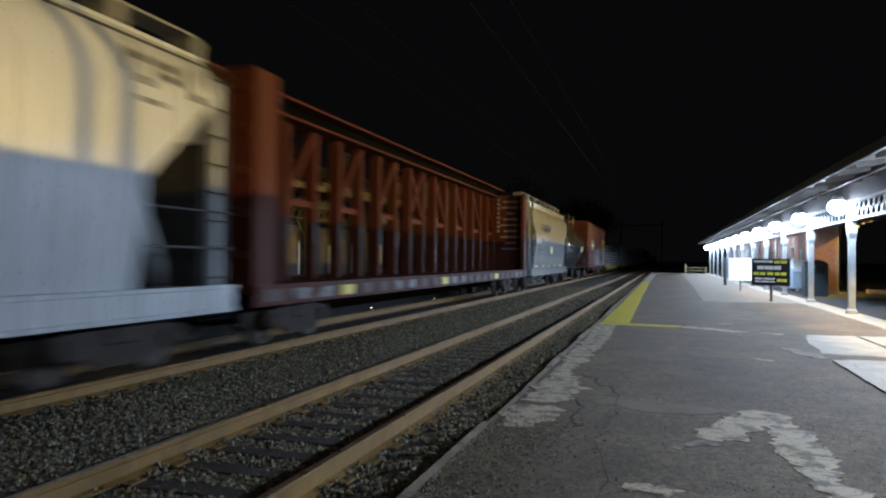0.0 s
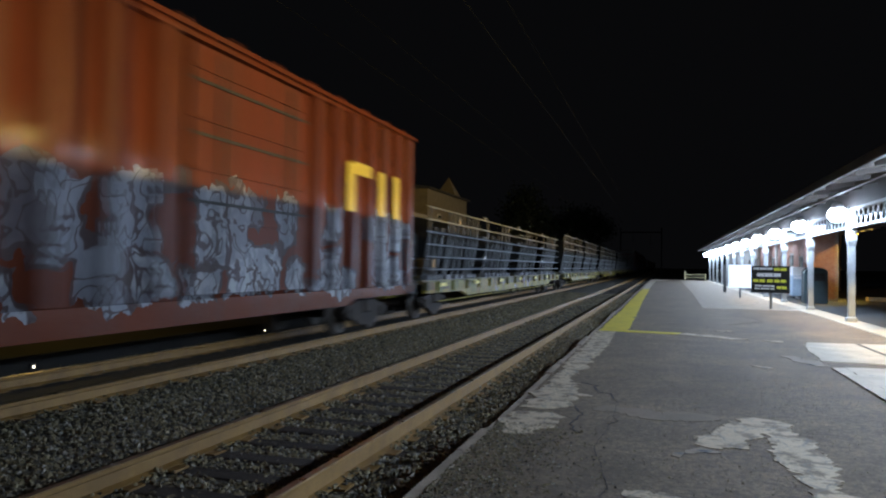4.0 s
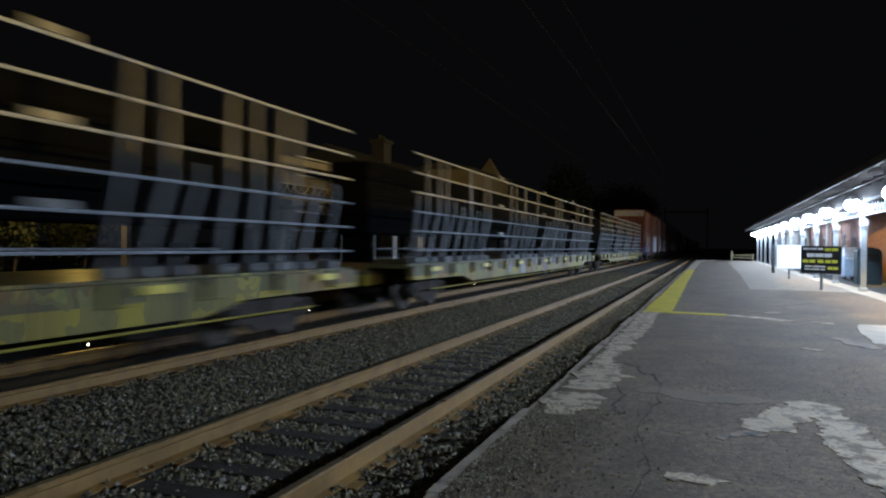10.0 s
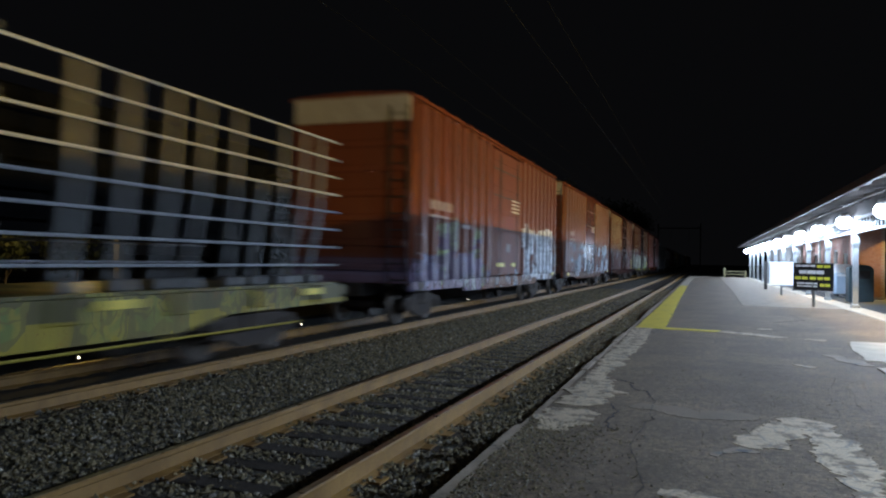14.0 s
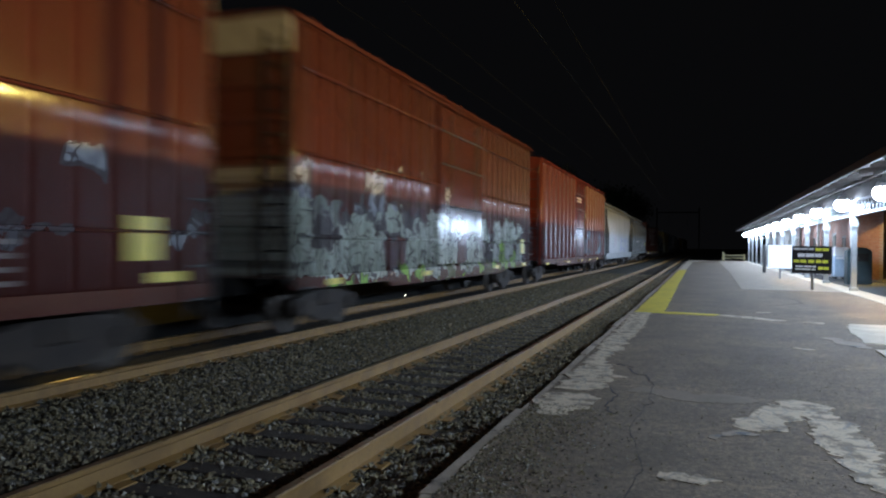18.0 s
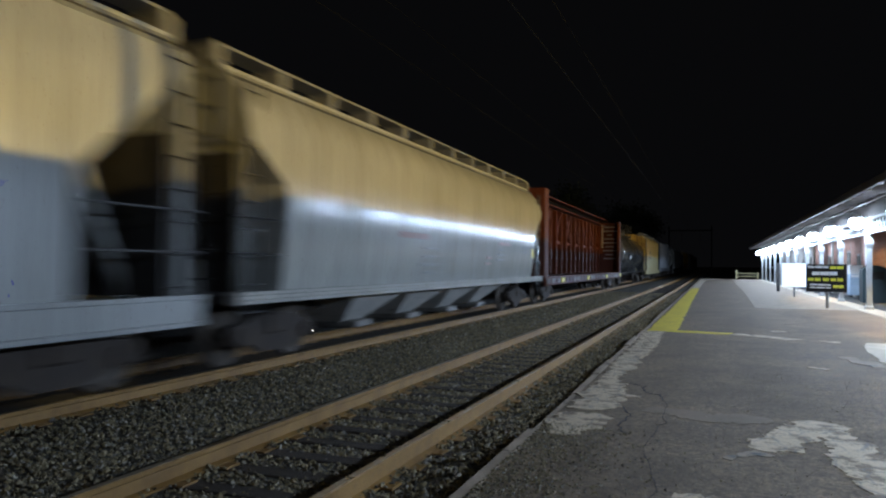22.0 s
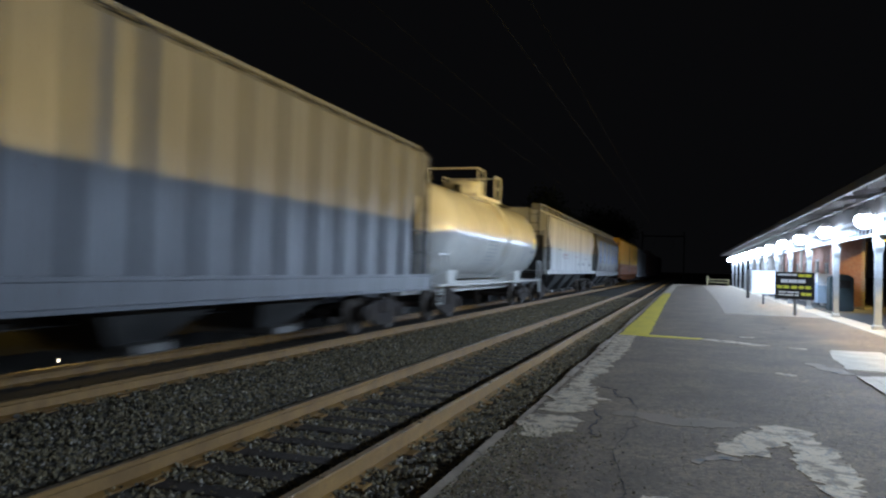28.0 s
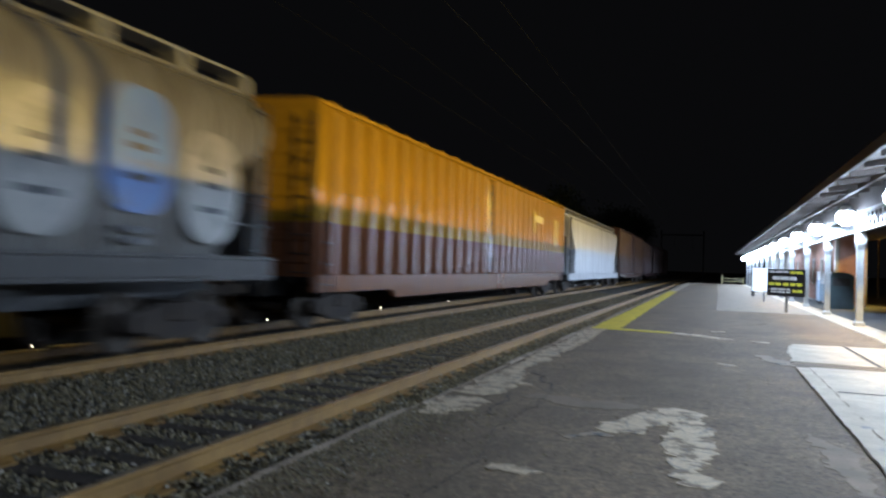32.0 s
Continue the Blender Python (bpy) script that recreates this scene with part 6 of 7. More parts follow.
st.links.new(mix(st, noise_at(st, coords(st), 60, 3), tone, (0.06, 0.05, 0.04)), sp_.inputs["Base Color"])
sp_.inputs["Roughness"].default_value = 0.8


def stones(name, label, count, place, size, seed):
    """Many small broken stones in one mesh. place(rng, n) gives x, y, z."""
    rng = np.random.default_rng(seed)
    base = np.array([(1, 0, 0), (-1, 0, 0), (0, 1, 0), (0, -1, 0), (0, 0, 1), (0, 0, -1)], float)
    tri = np.array([(0, 2, 4), (2, 1, 4), (1, 3, 4), (3, 0, 4), (2, 0, 5), (1, 2, 5), (3, 1, 5), (0, 3, 5)])
    c = place(rng, count)
    n = len(c)
    sz = rng.uniform(size[0], size[1], (n, 1, 1)) * np.array([1, 1, 0.75])
    a = rng.uniform(0, 2 * np.pi, n)
    v = base[None] * sz * rng.uniform(0.6, 1.35, (n, 6, 3)) + rng.normal(0, 0.25, (n, 6, 3)) * sz
    rot = np.stack([np.stack([np.cos(a), -np.sin(a), 0 * a], 1), np.stack([np.sin(a), np.cos(a), 0 * a], 1), np.stack([0 * a, 0 * a, 1 + 0 * a], 1)], 1)
    v = np.einsum("nij,nkj->nki", rot, v) + c[:, None]
    f = tri[None] + 6 * np.arange(n)[:, None, None]
    me = bpy.data.meshes.new(name)
    me.from_pydata(v.reshape(-1, 3).tolist(), [], f.reshape(-1, 3).tolist())
    me.materials.append(STONE)
    ob = new(name, me)
    return tagged(ob, label, "stones", kind="stuff")


TIE_Y = {cx: np.array([y for x, y in TIES if x == cx]) for cx in (TRACK_A, TRACK_B)}


def on_bed(y0, y1, cover):
    def place(rng, n):
        x, y = rng.uniform(-7.9, -0.04, n), y0 + (y1 - y0) * rng.random(n) ** 1.25
        keep = np.ones(n, bool)
        for cx in (TRACK_A, TRACK_B):
            near = np.abs(x - cx) < 1.3
            gap = np.min(np.abs(y[:, None] - TIE_Y[cx][None]), axis=1)
            keep &= ~(near & (gap < 0.115) & (rng.random(n) > cover))
            for s in (-0.7545, 0.7545):
                keep &= np.abs(x - cx - s) > 0.035
        keep &= ~((np.abs(x - TRACK_B) < 0.74) & (rng.random(n) > 0.10))
        z = np.interp(x, (-8.0, -4.95, -4.7, -3.5, -2.75, -0.75, -0.45, 0.0), (-0.27, -0.27, -0.225, -0.225, -0.265, -0.265, -0.18, -0.06)) + rng.uniform(-0.010, 0.022, n)
        for cx in (TRACK_A, TRACK_B):
            for s in (-0.7545, 0.7545):
                z += 0.035 * np.clip(1.4 - np.abs(x - cx - s) / 0.13, 0, 1)
        return np.stack([x, y, z], 1)[keep]
    return place


stones("ballast_stones", "broken grey and brown ballast stones between the rails", 100000, on_bed(1.5, 19, 0.12), (0.011, 0.028), 1)
stones("ballast_stones", "broken grey and brown ballast stones farther along", 36000, on_bed(19, 48, 0.12), (0.020, 0.042), 2)
stones("spilled_gravel", "gravel spilled over the platform edge", 6500, lambda rng, n: np.stack([0.06 + np.abs(rng.normal(0, 0.38, n)), 1.6 + 5.2 * rng.random(n) ** 1.3, rng.uniform(0.0, 0.005, n)], 1), (0.004, 0.014), 3)
stones("loose_grit", "loose grit scattered over the asphalt", 2500, lambda rng, n: np.stack([rng.uniform(0.2, 3.9, n), rng.uniform(2.0, 11.0, n), rng.uniform(0.0, 0.003, n)], 1), (0.003, 0.008), 4)

# ---------------------------------------------------------------- signs, fence and the station building
LEG = surface("grey_sign_leg", (0.12, 0.12, 0.12), (0.18, 0.18, 0.18), 4, 0.6, 0.3)


def board_sign(label, place, turn, w, h, z0, face, rows=(), legs=2):
    ob = thing("notice_board", label, "sign", place, turn=turn)
    part("panel", cube(-w / 2, w / 2, -0.03, 0.03, z0, z0 + h, 0.006), face, ob)
    for x in ((-w * 0.38, w * 0.38) if legs == 2 else (0.0,)):
        part("leg", cube(x - 0.04, x + 0.04, 0.032, 0.10, 0.0, z0 + h * 0.7), LEG, ob)
    for x, z, bw, bh, m in rows:
        part("text_bar", cube(x - bw / 2, x + bw / 2, -0.036, -0.03, z0 + z - bh / 2, z0 + z + bh / 2), m, ob)
    return ob


def words(z, height, material, spans):
    return [((a + b) / 2, z, b - a, height, material) for a, b in spans]


board_sign("black notice board with white and yellow lines of text", (5.33, 29.38, 0), -36.0, 1.46, 0.99, 0.60, SIGN_BLACK, [
    *words(0.89, 0.07, SIGN_WHITE, ((-0.64, -0.42), (-0.39, -0.12), (-0.09, 0.10))), *words(0.87, 0.10, SIGN_YELLOW, ((0.16, 0.38), (0.41, 0.64))),
    *words(0.66, 0.13, SIGN_WHITE, ((-0.50, -0.22), (-0.20, 0.12), (0.14, 0.42))),
    *words(0.44, 0.11, SIGN_YELLOW, ((-0.66, -0.44), (-0.40, -0.18), (-0.10, 0.12), (0.18, 0.38), (0.42, 0.62))),
    *words(0.25, 0.06, SIGN_WHITE, ((-0.58, -0.30), (-0.26, 0.02), (0.05, 0.18))), *words(0.15, 0.05, SIGN_WHITE, ((-0.58, -0.38), (-0.35, -0.02), (0.02, 0.18))),
    *words(0.20, 0.10, SIGN_YELLOW, ((0.27, 0.44), (0.46, 0.64)))], legs=1)
# This white board has no lamp; its glow is added to look overexposed.
board_sign("white notice board on a grey leg, given a glow to look overexposed", (5.25, 39.7, 0.0), -8.0, 1.08, 1.15, 0.52, BOARD_GLOW, legs=1)
pole = thing("dark_post", "dark slim post standing on the platform", "post", (5.2, 48.6, 0))
part("shaft", cube(-0.09, 0.09, -0.09, 0.09, 0, 1.75, 0.02), BLACK_STEEL, pole)

BARRIER = surface("faded_yellow_timber", (0.30, 0.25, 0.12), (0.42, 0.36, 0.2), 3, 0.8)
fence = thing("end_barrier", "faded yellow post and rails across the platform's end", "barrier", (0, 93.4, 0))
part("post", cube(3.95, 4.15, -0.08, 0.08, 0, 1.1, 0.02), BARRIER, fence)
for z in (0.35, 0.68):
    part("rail", cube(4.15, 6.5, -0.04, 0.04, z - 0.05, z + 0.05, 0.01), BARRIER, fence)
part("post", cube(6.3, 6.45, -0.06, 0.06, 0, 0.8, 0.02), BARRIER, fence)

DOOR_PAINT = surface("dark_green_door_paint", (0.02, 0.04, 0.045), (0.03, 0.055, 0.06), 3, 0.45)
TRIM = surface("cream_trim", (0.5, 0.47, 0.4), (0.6, 0.57, 0.5), 3, 0.6)
PANE, _, pp = nodes("dark_window_glass")
pp.inputs["Base Color"].default_value = (0.02, 0.025, 0.03, 1)
pp.inputs["Roughness"].default_value = 0.08
station = thing("station_building", "single-storey brick station building under the canopy roof", "building", kind="structure")
SX, SY0, SY1, SH = 8.6, 40.5, 88.0, 3.42
openings = [(43.0, 1.1, 0.0, 2.2), (46.0, 1.2, 0.9, 1.5), (49.5, 1.2, 0.9, 1.5), (53.5, 1.2, 0.0, 2.3), (58, 1.2, 0.9, 1.5), (63, 1.2, 0.9, 1.5), (68, 1.2, 0.0, 2.3), (74, 1.2, 0.9, 1.5), (80, 1.2, 0.9, 1.5)]
y = SY0
core = []
for oy, ow, oz, oh in openings:
    core.append((y, oy - ow / 2, 0.0, SH))
    if oz > 0:
        core.append((oy - ow / 2, oy + ow / 2, 0.0, oz))
    core.append((oy - ow / 2, oy + ow / 2, oz + oh, SH))
    y = oy + ow / 2
core.append((y, SY1, 0.0, SH))
for a, b, c, d in core:
    part("wall", cube(SX + 0.015, SX + 0.3, a, b, c - 0.1, d), MORTAR, station)
part("end_wall", cube(SX + 0.3, 9.9, SY0 + 0.015, SY0 + 0.3, -0.1, SH), MORTAR, station)
part("back_wall", cube(9.6, 9.9, SY0 + 0.3, SY1, -0.1, SH), MORTAR, station)
part("end_wall", cube(SX + 0.3, 9.6, SY1 - 0.3, SY1, -0.1, SH), MORTAR, station)
for oy, ow, oz, oh in openings:
    fr = bmesh.new()
    for s in (-1, 1):
        a, b = sorted((oy + s * ow / 2, oy + s * (ow / 2 - 0.09)))
        box(fr, SX + 0.05, SX + 0.2, a, b, oz, oz + oh)
    box(fr, SX + 0.05, SX + 0.2, oy - ow / 2 + 0.09, oy + ow / 2 - 0.09, oz + oh - 0.09, oz + oh)
    if oz > 0:
        box(fr, SX - 0.03, SX + 0.2, oy - ow / 2 + 0.09, oy + ow / 2 - 0.09, oz, oz + 0.08)
        box(fr, SX + 0.08, SX + 0.14, oy - ow / 2 + 0.09, oy + ow / 2 - 0.09, oz + oh * 0.5 - 0.03, oz + oh * 0.5 + 0.03)
    win = part("window_frame" if oz > 0 else "door_frame", fr, TRIM, station)
    part("pane" if oz > 0 else "door", cube(SX + 0.12, SX + 0.16, oy - ow / 2 + 0.09, oy + ow / 2 - 0.09, oz, oz + oh - 0.09), PANE if oz > 0 else DOOR_PAINT, win)
# bricks: the end of the wall nearest the platform singly, the rest joined
brick = finish("brick", box(bmesh.new(), 0, 0.02, -0.105, 0.105, -0.032, 0.032, 0.004))
brick.materials.append(BRICK)
count = 0


def solid(y, z):
    for a, b, c, d in core:
        if a + 0.1 <= y <= b - 0.1 and c <= z <= d - 0.02:
            return True
    return False


row = 0
z = 0.05
rest_v, rest_f = [], []
while z < SH - 0.05:
    y = SY0 + 0.12 + (0.1125 if row % 2 else 0)
    while y < 62:
        if solid(y, z):
            if count < 290 and y < 47 and 0.8 < z < 2.6:
                part("brick", brick, None, station, at=(SX - 0.005, y, z))
                count += 1
            else:
                k = len(rest_v)
                rest_v += [(SX - 0.004, y - 0.105, z - 0.032), (SX - 0.004, y + 0.105, z - 0.032), (SX - 0.004, y + 0.105, z + 0.032), (SX - 0.004, y - 0.105, z + 0.032),
                           (SX + 0.016, y - 0.108, z - 0.035), (SX + 0.016, y + 0.108, z - 0.035), (SX + 0.016, y + 0.108, z + 0.035), (SX + 0.016, y - 0.108, z + 0.035)]
                rest_f += [(k, k + 3, k + 2, k + 1), (k, k + 1, k + 5, k + 4), (k + 1, k + 2, k + 6, k + 5), (k + 2, k + 3, k + 7, k + 6), (k + 3, k, k + 4, k + 7)]
        y += 0.225
    x = SX + 0.12 + (0.1125 if row % 2 else 0)
    while x < 9.8:
        k = len(rest_v)
        yy = SY0 - 0.004
        rest_v += [(x - 0.105, yy, z - 0.032), (x + 0.105, yy, z - 0.032), (x + 0.105, yy, z + 0.032), (x - 0.105, yy, z + 0.032),
                   (x - 0.108, yy + 0.02, z - 0.035), (x + 0.108, yy + 0.02, z - 0.035), (x + 0.108, yy + 0.02, z + 0.035), (x - 0.108, yy + 0.02, z + 0.035)]
        rest_f += [(k, k + 1, k + 2, k + 3), (k, k + 4, k + 5, k + 1), (k + 1, k + 5, k + 6, k + 2), (k + 2, k + 6, k + 7, k + 3), (k + 3, k + 7, k + 4, k)]
        x += 0.225
    z += 0.075
    row += 1
me = bpy.data.meshes.new("brickwork")
me.from_pydata(rest_v, [], rest_f)
me.materials.append(BRICK)
tagged(part("brickwork", me, None, station), kind="stuff")
for yy in (SY0 - 0.02, 51.5, 60.5):
    part("pilaster", cube(SX - 0.12, SX + 0.02, yy - 0.16, yy + 0.16, -0.1, SH, 0.01), TRIM, station, "cream pilaster")

kiosk = thing("dark_bin", "tall dark green bin with a rounded top", "bin", (8.35, 37.9, -0.1), turn=0)
bm = bmesh.new()
prof = [(-0.5, 0.0), (0.5, 0.0), (0.5, 1.45)] + [(0.5 * math.cos(a), 1.45 + 0.24 * math.sin(a)) for a in np.linspace(0.2, math.pi - 0.2, 9)] + [(-0.5, 1.45)]
part("body", prism(bm, prof, -0.4, 0.4), DOOR_PAINT, kiosk)
part("flap", cube(-0.35, 0.35, -0.42, -0.4, 1.05, 1.4, 0.004), BLACK_STEEL, kiosk)
vend = thing("newspaper_box", "pale blue-white newspaper box against the station wall", "newspaper box", (8.15, 41.4, 0.0))
BLUE_PANEL = surface("pale_blue_panel", (0.32, 0.42, 0.52), (0.4, 0.5, 0.6), 3, 0.4, relief=0)
part("cabinet", cube(-0.3, 0.32, -0.55, 0.55, 0.12, 1.15, 0.02), BLUE_PANEL, vend)
part("display", cube(-0.25, 0.25, -0.56, -0.55, 1.0, 1.12), SIGN_WHITE, vend)
part("top_panel", cube(-0.3, 0.3, -0.5, 0.5, 1.15, 1.6, 0.02), SIGN_WHITE, vend)
for dx in (-0.2, 0.2):
    part("foot", cube(dx - 0.05, dx + 0.05, -0.4, 0.4, 0.0, 0.12), BLACK_STEEL, vend)

kerb = part("road_kerb", cube(11.6, 58, 42.0, 42.6, -0.12, 0.1), CONCRETE)
tagged(kerb, "low pale kerb along the road behind the car park", "kerb", kind="structure")


# ---------------------------------------------------------------- street lamps and parked cars
def street_lamp(y):
    ob = thing("street_lamp", "brown pole with two drooping arms and a sodium floodlight", "street lamp", (14.0, y, -0.1), "floodlights of the car park")
    part("pole", rod(bmesh.new(), (0.45, 0, 0), (0.45, 0, 5.2), 0.08, 10, 0.05), BROWN_POLE, ob)
    part("arm", rod(bmesh.new(), (0.45, 0, 5.14), (0.12, 0, 5.14), 0.035, 8), BROWN_POLE, ob)
    for s in (-1, 1):
        part("cross_arm", bar(bmesh.new(), (0.45, 0, 4.62), (0.45 + s * 1.3, 0, 4.38), 0.09), BROWN_POLE, ob)
        # glowing strip added so the arm looks lit; it is no lamp
        part("arm_glow", bar(bmesh.new(), (0.45 + s * 0.25, -0.03, 4.525), (0.45 + s * 1.25, -0.03, 4.335), 0.07, 0.05), SODIUM_LENS, ob)
    hd = part("head", cube(0.14, 0.36, -0.26, 0.26, 4.80, 5.20, 0.04), STEEL, ob)
    part("lens", cube(0.125, 0.14, -0.22, 0.22, 4.84, 5.16), SODIUM_LENS, hd)
    return ob


BROWN_POLE = surface("brown_pole", (0.16, 0.11, 0.07), (0.24, 0.17, 0.11), 3, 0.7)
for sy in STREET:
    street_lamp(sy)

TYRE = surface("tyre_rubber", (0.015, 0.015, 0.015), (0.025, 0.025, 0.025), 5, 0.8)
HUB = surface("alloy_rim", (0.5, 0.5, 0.52), (0.6, 0.6, 0.62), 5, 0.3, 0.9, relief=0)


LAMP_GLASS = surface("car_lamp_glass", (0.10, 0.10, 0.10), (0.16, 0.16, 0.16), 6, 0.12, 0.0, relief=0)


def parked_car(label, place, colour, rough, tall):
    """A parked saloon, nose towards -x."""
    ob = thing("parked_car", label, "car", place, "cars parked behind the canopy")
    paint_, _, cp = nodes("car_paint")
    cp.inputs["Base Color"].default_value = (*colour, 1)
    cp.inputs["Metallic"].default_value, cp.inputs["Roughness"].default_value = 0.4, rough
    cp.inputs["Coat Weight"].default_value = 0.8
    W = 0.88
    rings = []
    for x, zt, zb, w in ((0.0, 0.62, 0.32, 0.66), (0.06, 0.74, 0.24, 0.78), (0.35, 0.84, 0.2, 0.86), (1.2, 0.96, 0.2, W), (1.5, 0.99, 0.2, W), (3.4, 1.0, 0.2, W), (4.1, 0.98, 0.22, 0.87), (4.42, 0.9, 0.28, 0.8), (4.5, 0.74, 0.36, 0.68)):
        rings.append([(x, -w, zb + 0.08), (x, -w - 0.02, (zb + zt) / 2), (x, -w + 0.03, zt - 0.08), (x, -w + 0.16, zt), (x, 0, zt + 0.02), (x, w - 0.16, zt), (x, w - 0.03, zt - 0.08), (x, w + 0.02, (zb + zt) / 2), (x, w, zb + 0.08), (x, w - 0.15, zb), (x, -w + 0.15, zb)])
    body = part("body", loft(bmesh.new(), rings), paint_, ob)
    cab = []
    h = tall
    for x, zt, w, in ((1.15, 0.98, 0.74), (1.75, h - 0.06, 0.62), (2.1, h, 0.60), (3.2, h - 0.02, 0.60), (3.6, h - 0.12, 0.62), (4.15, 1.0, 0.70)):
        cab.append([(x, -0.78, 0.96), (x, -w, zt), (x, w, zt), (x, 0.78, 0.96)])
    part("greenhouse", loft(bmesh.new(), cab, False), PANE, ob)
    part("roof", cube(1.85, 3.5, -0.61, 0.61, h - 0.03, h + 0.015, 0.012), paint_, ob)
    for s in (-1, 1):
        for a, b in (((1.18, s * 0.77, 0.98), (1.82, s * 0.62, h - 0.02)), ((2.6, s * 0.775, 0.98), (2.6, s * 0.61, h - 0.01)), ((4.1, s * 0.74, 0.99), (3.5, s * 0.62, h - 0.06))):
            part("pillar", bar(bmesh.new(), a, b, 0.07), paint_, ob)
        part("headlight", cube(0.03, 0.30, *sorted((s * 0.50, s * 0.84)), 0.60, 0.74, 0.02), LAMP_GLASS, body)
        part("tail_light", cube(4.36, 4.5, *sorted((s * 0.5, s * 0.8)), 0.66, 0.84, 0.02), STENCIL_RED, body)
        part("mirror", cube(1.45, 1.6, *sorted((s * 0.86, s * 1.05)), 0.95, 1.08, 0.02), paint_, ob)
        for x in (0.85, 3.6):
            wh = part("wheel", rod(bmesh.new(), (x, s * 0.66, 0.31), (x, s * 0.9, 0.31), 0.31, 20), TYRE, ob)
            part("rim", rod(bmesh.new(), (x, s * 0.895, 0.31), (x, s * 0.91, 0.31), 0.2, 14), HUB, wh)
    part("grille", cube(-0.012, 0.05, -0.42, 0.42, 0.44, 0.60, 0.01), BLACK_STEEL, body)
    part("bumper", cube(-0.05, 0.10, -0.7, 0.7, 0.28, 0.42, 0.03), paint_, body)
    part("number_plate", cube(-0.065, -0.05, -0.16, 0.16, 0.30, 0.41), SIGN_WHITE, body)
    return ob


parked_car("dark red saloon parked nose to the kerb", (7.35, 20.9, -0.1), (0.018, 0.004, 0.005), 0.25, 1.5)
parked_car("silver saloon parked nose to the kerb", (7.05, 16.2, -0.1), (0.2, 0.19, 0.17), 0.3, 1.42)

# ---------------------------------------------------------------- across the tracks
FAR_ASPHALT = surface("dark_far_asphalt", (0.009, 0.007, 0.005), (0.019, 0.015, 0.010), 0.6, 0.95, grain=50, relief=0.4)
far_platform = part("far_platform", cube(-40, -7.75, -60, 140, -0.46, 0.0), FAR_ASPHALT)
tagged(far_platform, "dark asphalt platform across the tracks", "platform", kind="structure")
FAR_POSTS = [14.2 + 5.75 * k for k in range(-4, 5)]
DULL = surface("dull_cream_paint", (0.10, 0.085, 0.06), (0.15, 0.13, 0.095), 3, 0.6, grain=30, spots=((0.2, 0.14, 0.09), 4, 0.62))
DARK_BOARD = surface("dark_stained_boards", (0.03, 0.027, 0.024), (0.055, 0.048, 0.04), 2, 0.7, grain=25)
canopy("canopy_far", "cream lattice canopy on the platform across the tracks", -12.0, FAR_POSTS, 1, 1.6, z_up=0.32, post_mat=DULL, girder_mat=DULL, roof_mat=DARK_BOARD, gutter_mat=DULL, knee=True)
for fx, fy in FAR_LAMPS:
    ob = thing("far_platform_lamp", "lit sodium globe lamp hung under the far canopy", "lamp", (fx, fy, 2.84), "lamps across the tracks")
    bm = bmesh.new()
    bmesh.ops.create_uvsphere(bm, u_segments=16, v_segments=10, radius=0.11)
    globe = part("globe", bm, SODIUM_LENS, ob)
    globe.visible_shadow = False
    part("stem", rod(bmesh.new(), (0, 0, 0.14), (0, 0, 0.5), 0.03, 6), BLACK_STEEL, ob)
bd = thing("red_sign", "small red sign with pale lettering under the far canopy", "sign", (-11.85, 18.2, 3.1))
part("panel", cube(-0.03, 0.03, -0.75, 0.75, -0.14, 0.14, 0.01), STENCIL_RED, bd)
for z in (0.05, -0.05):
    part("text_bar", cube(0.03, 0.036, -0.5, 0.5, z - 0.025, z + 0.025), STENCIL_YELLOW, bd)

LIT_PANE = glow("warm_lit_pane", (1.0, 0.75, 0.4), 0.15)
CREAM_WALL = surface("dingy_render", (0.16, 0.13, 0.09), (0.22, 0.18, 0.13), 2, 0.85)
SLATE = surface("slate_roof", (0.02, 0.02, 0.022), (0.04, 0.038, 0.038), 3, 0.8)


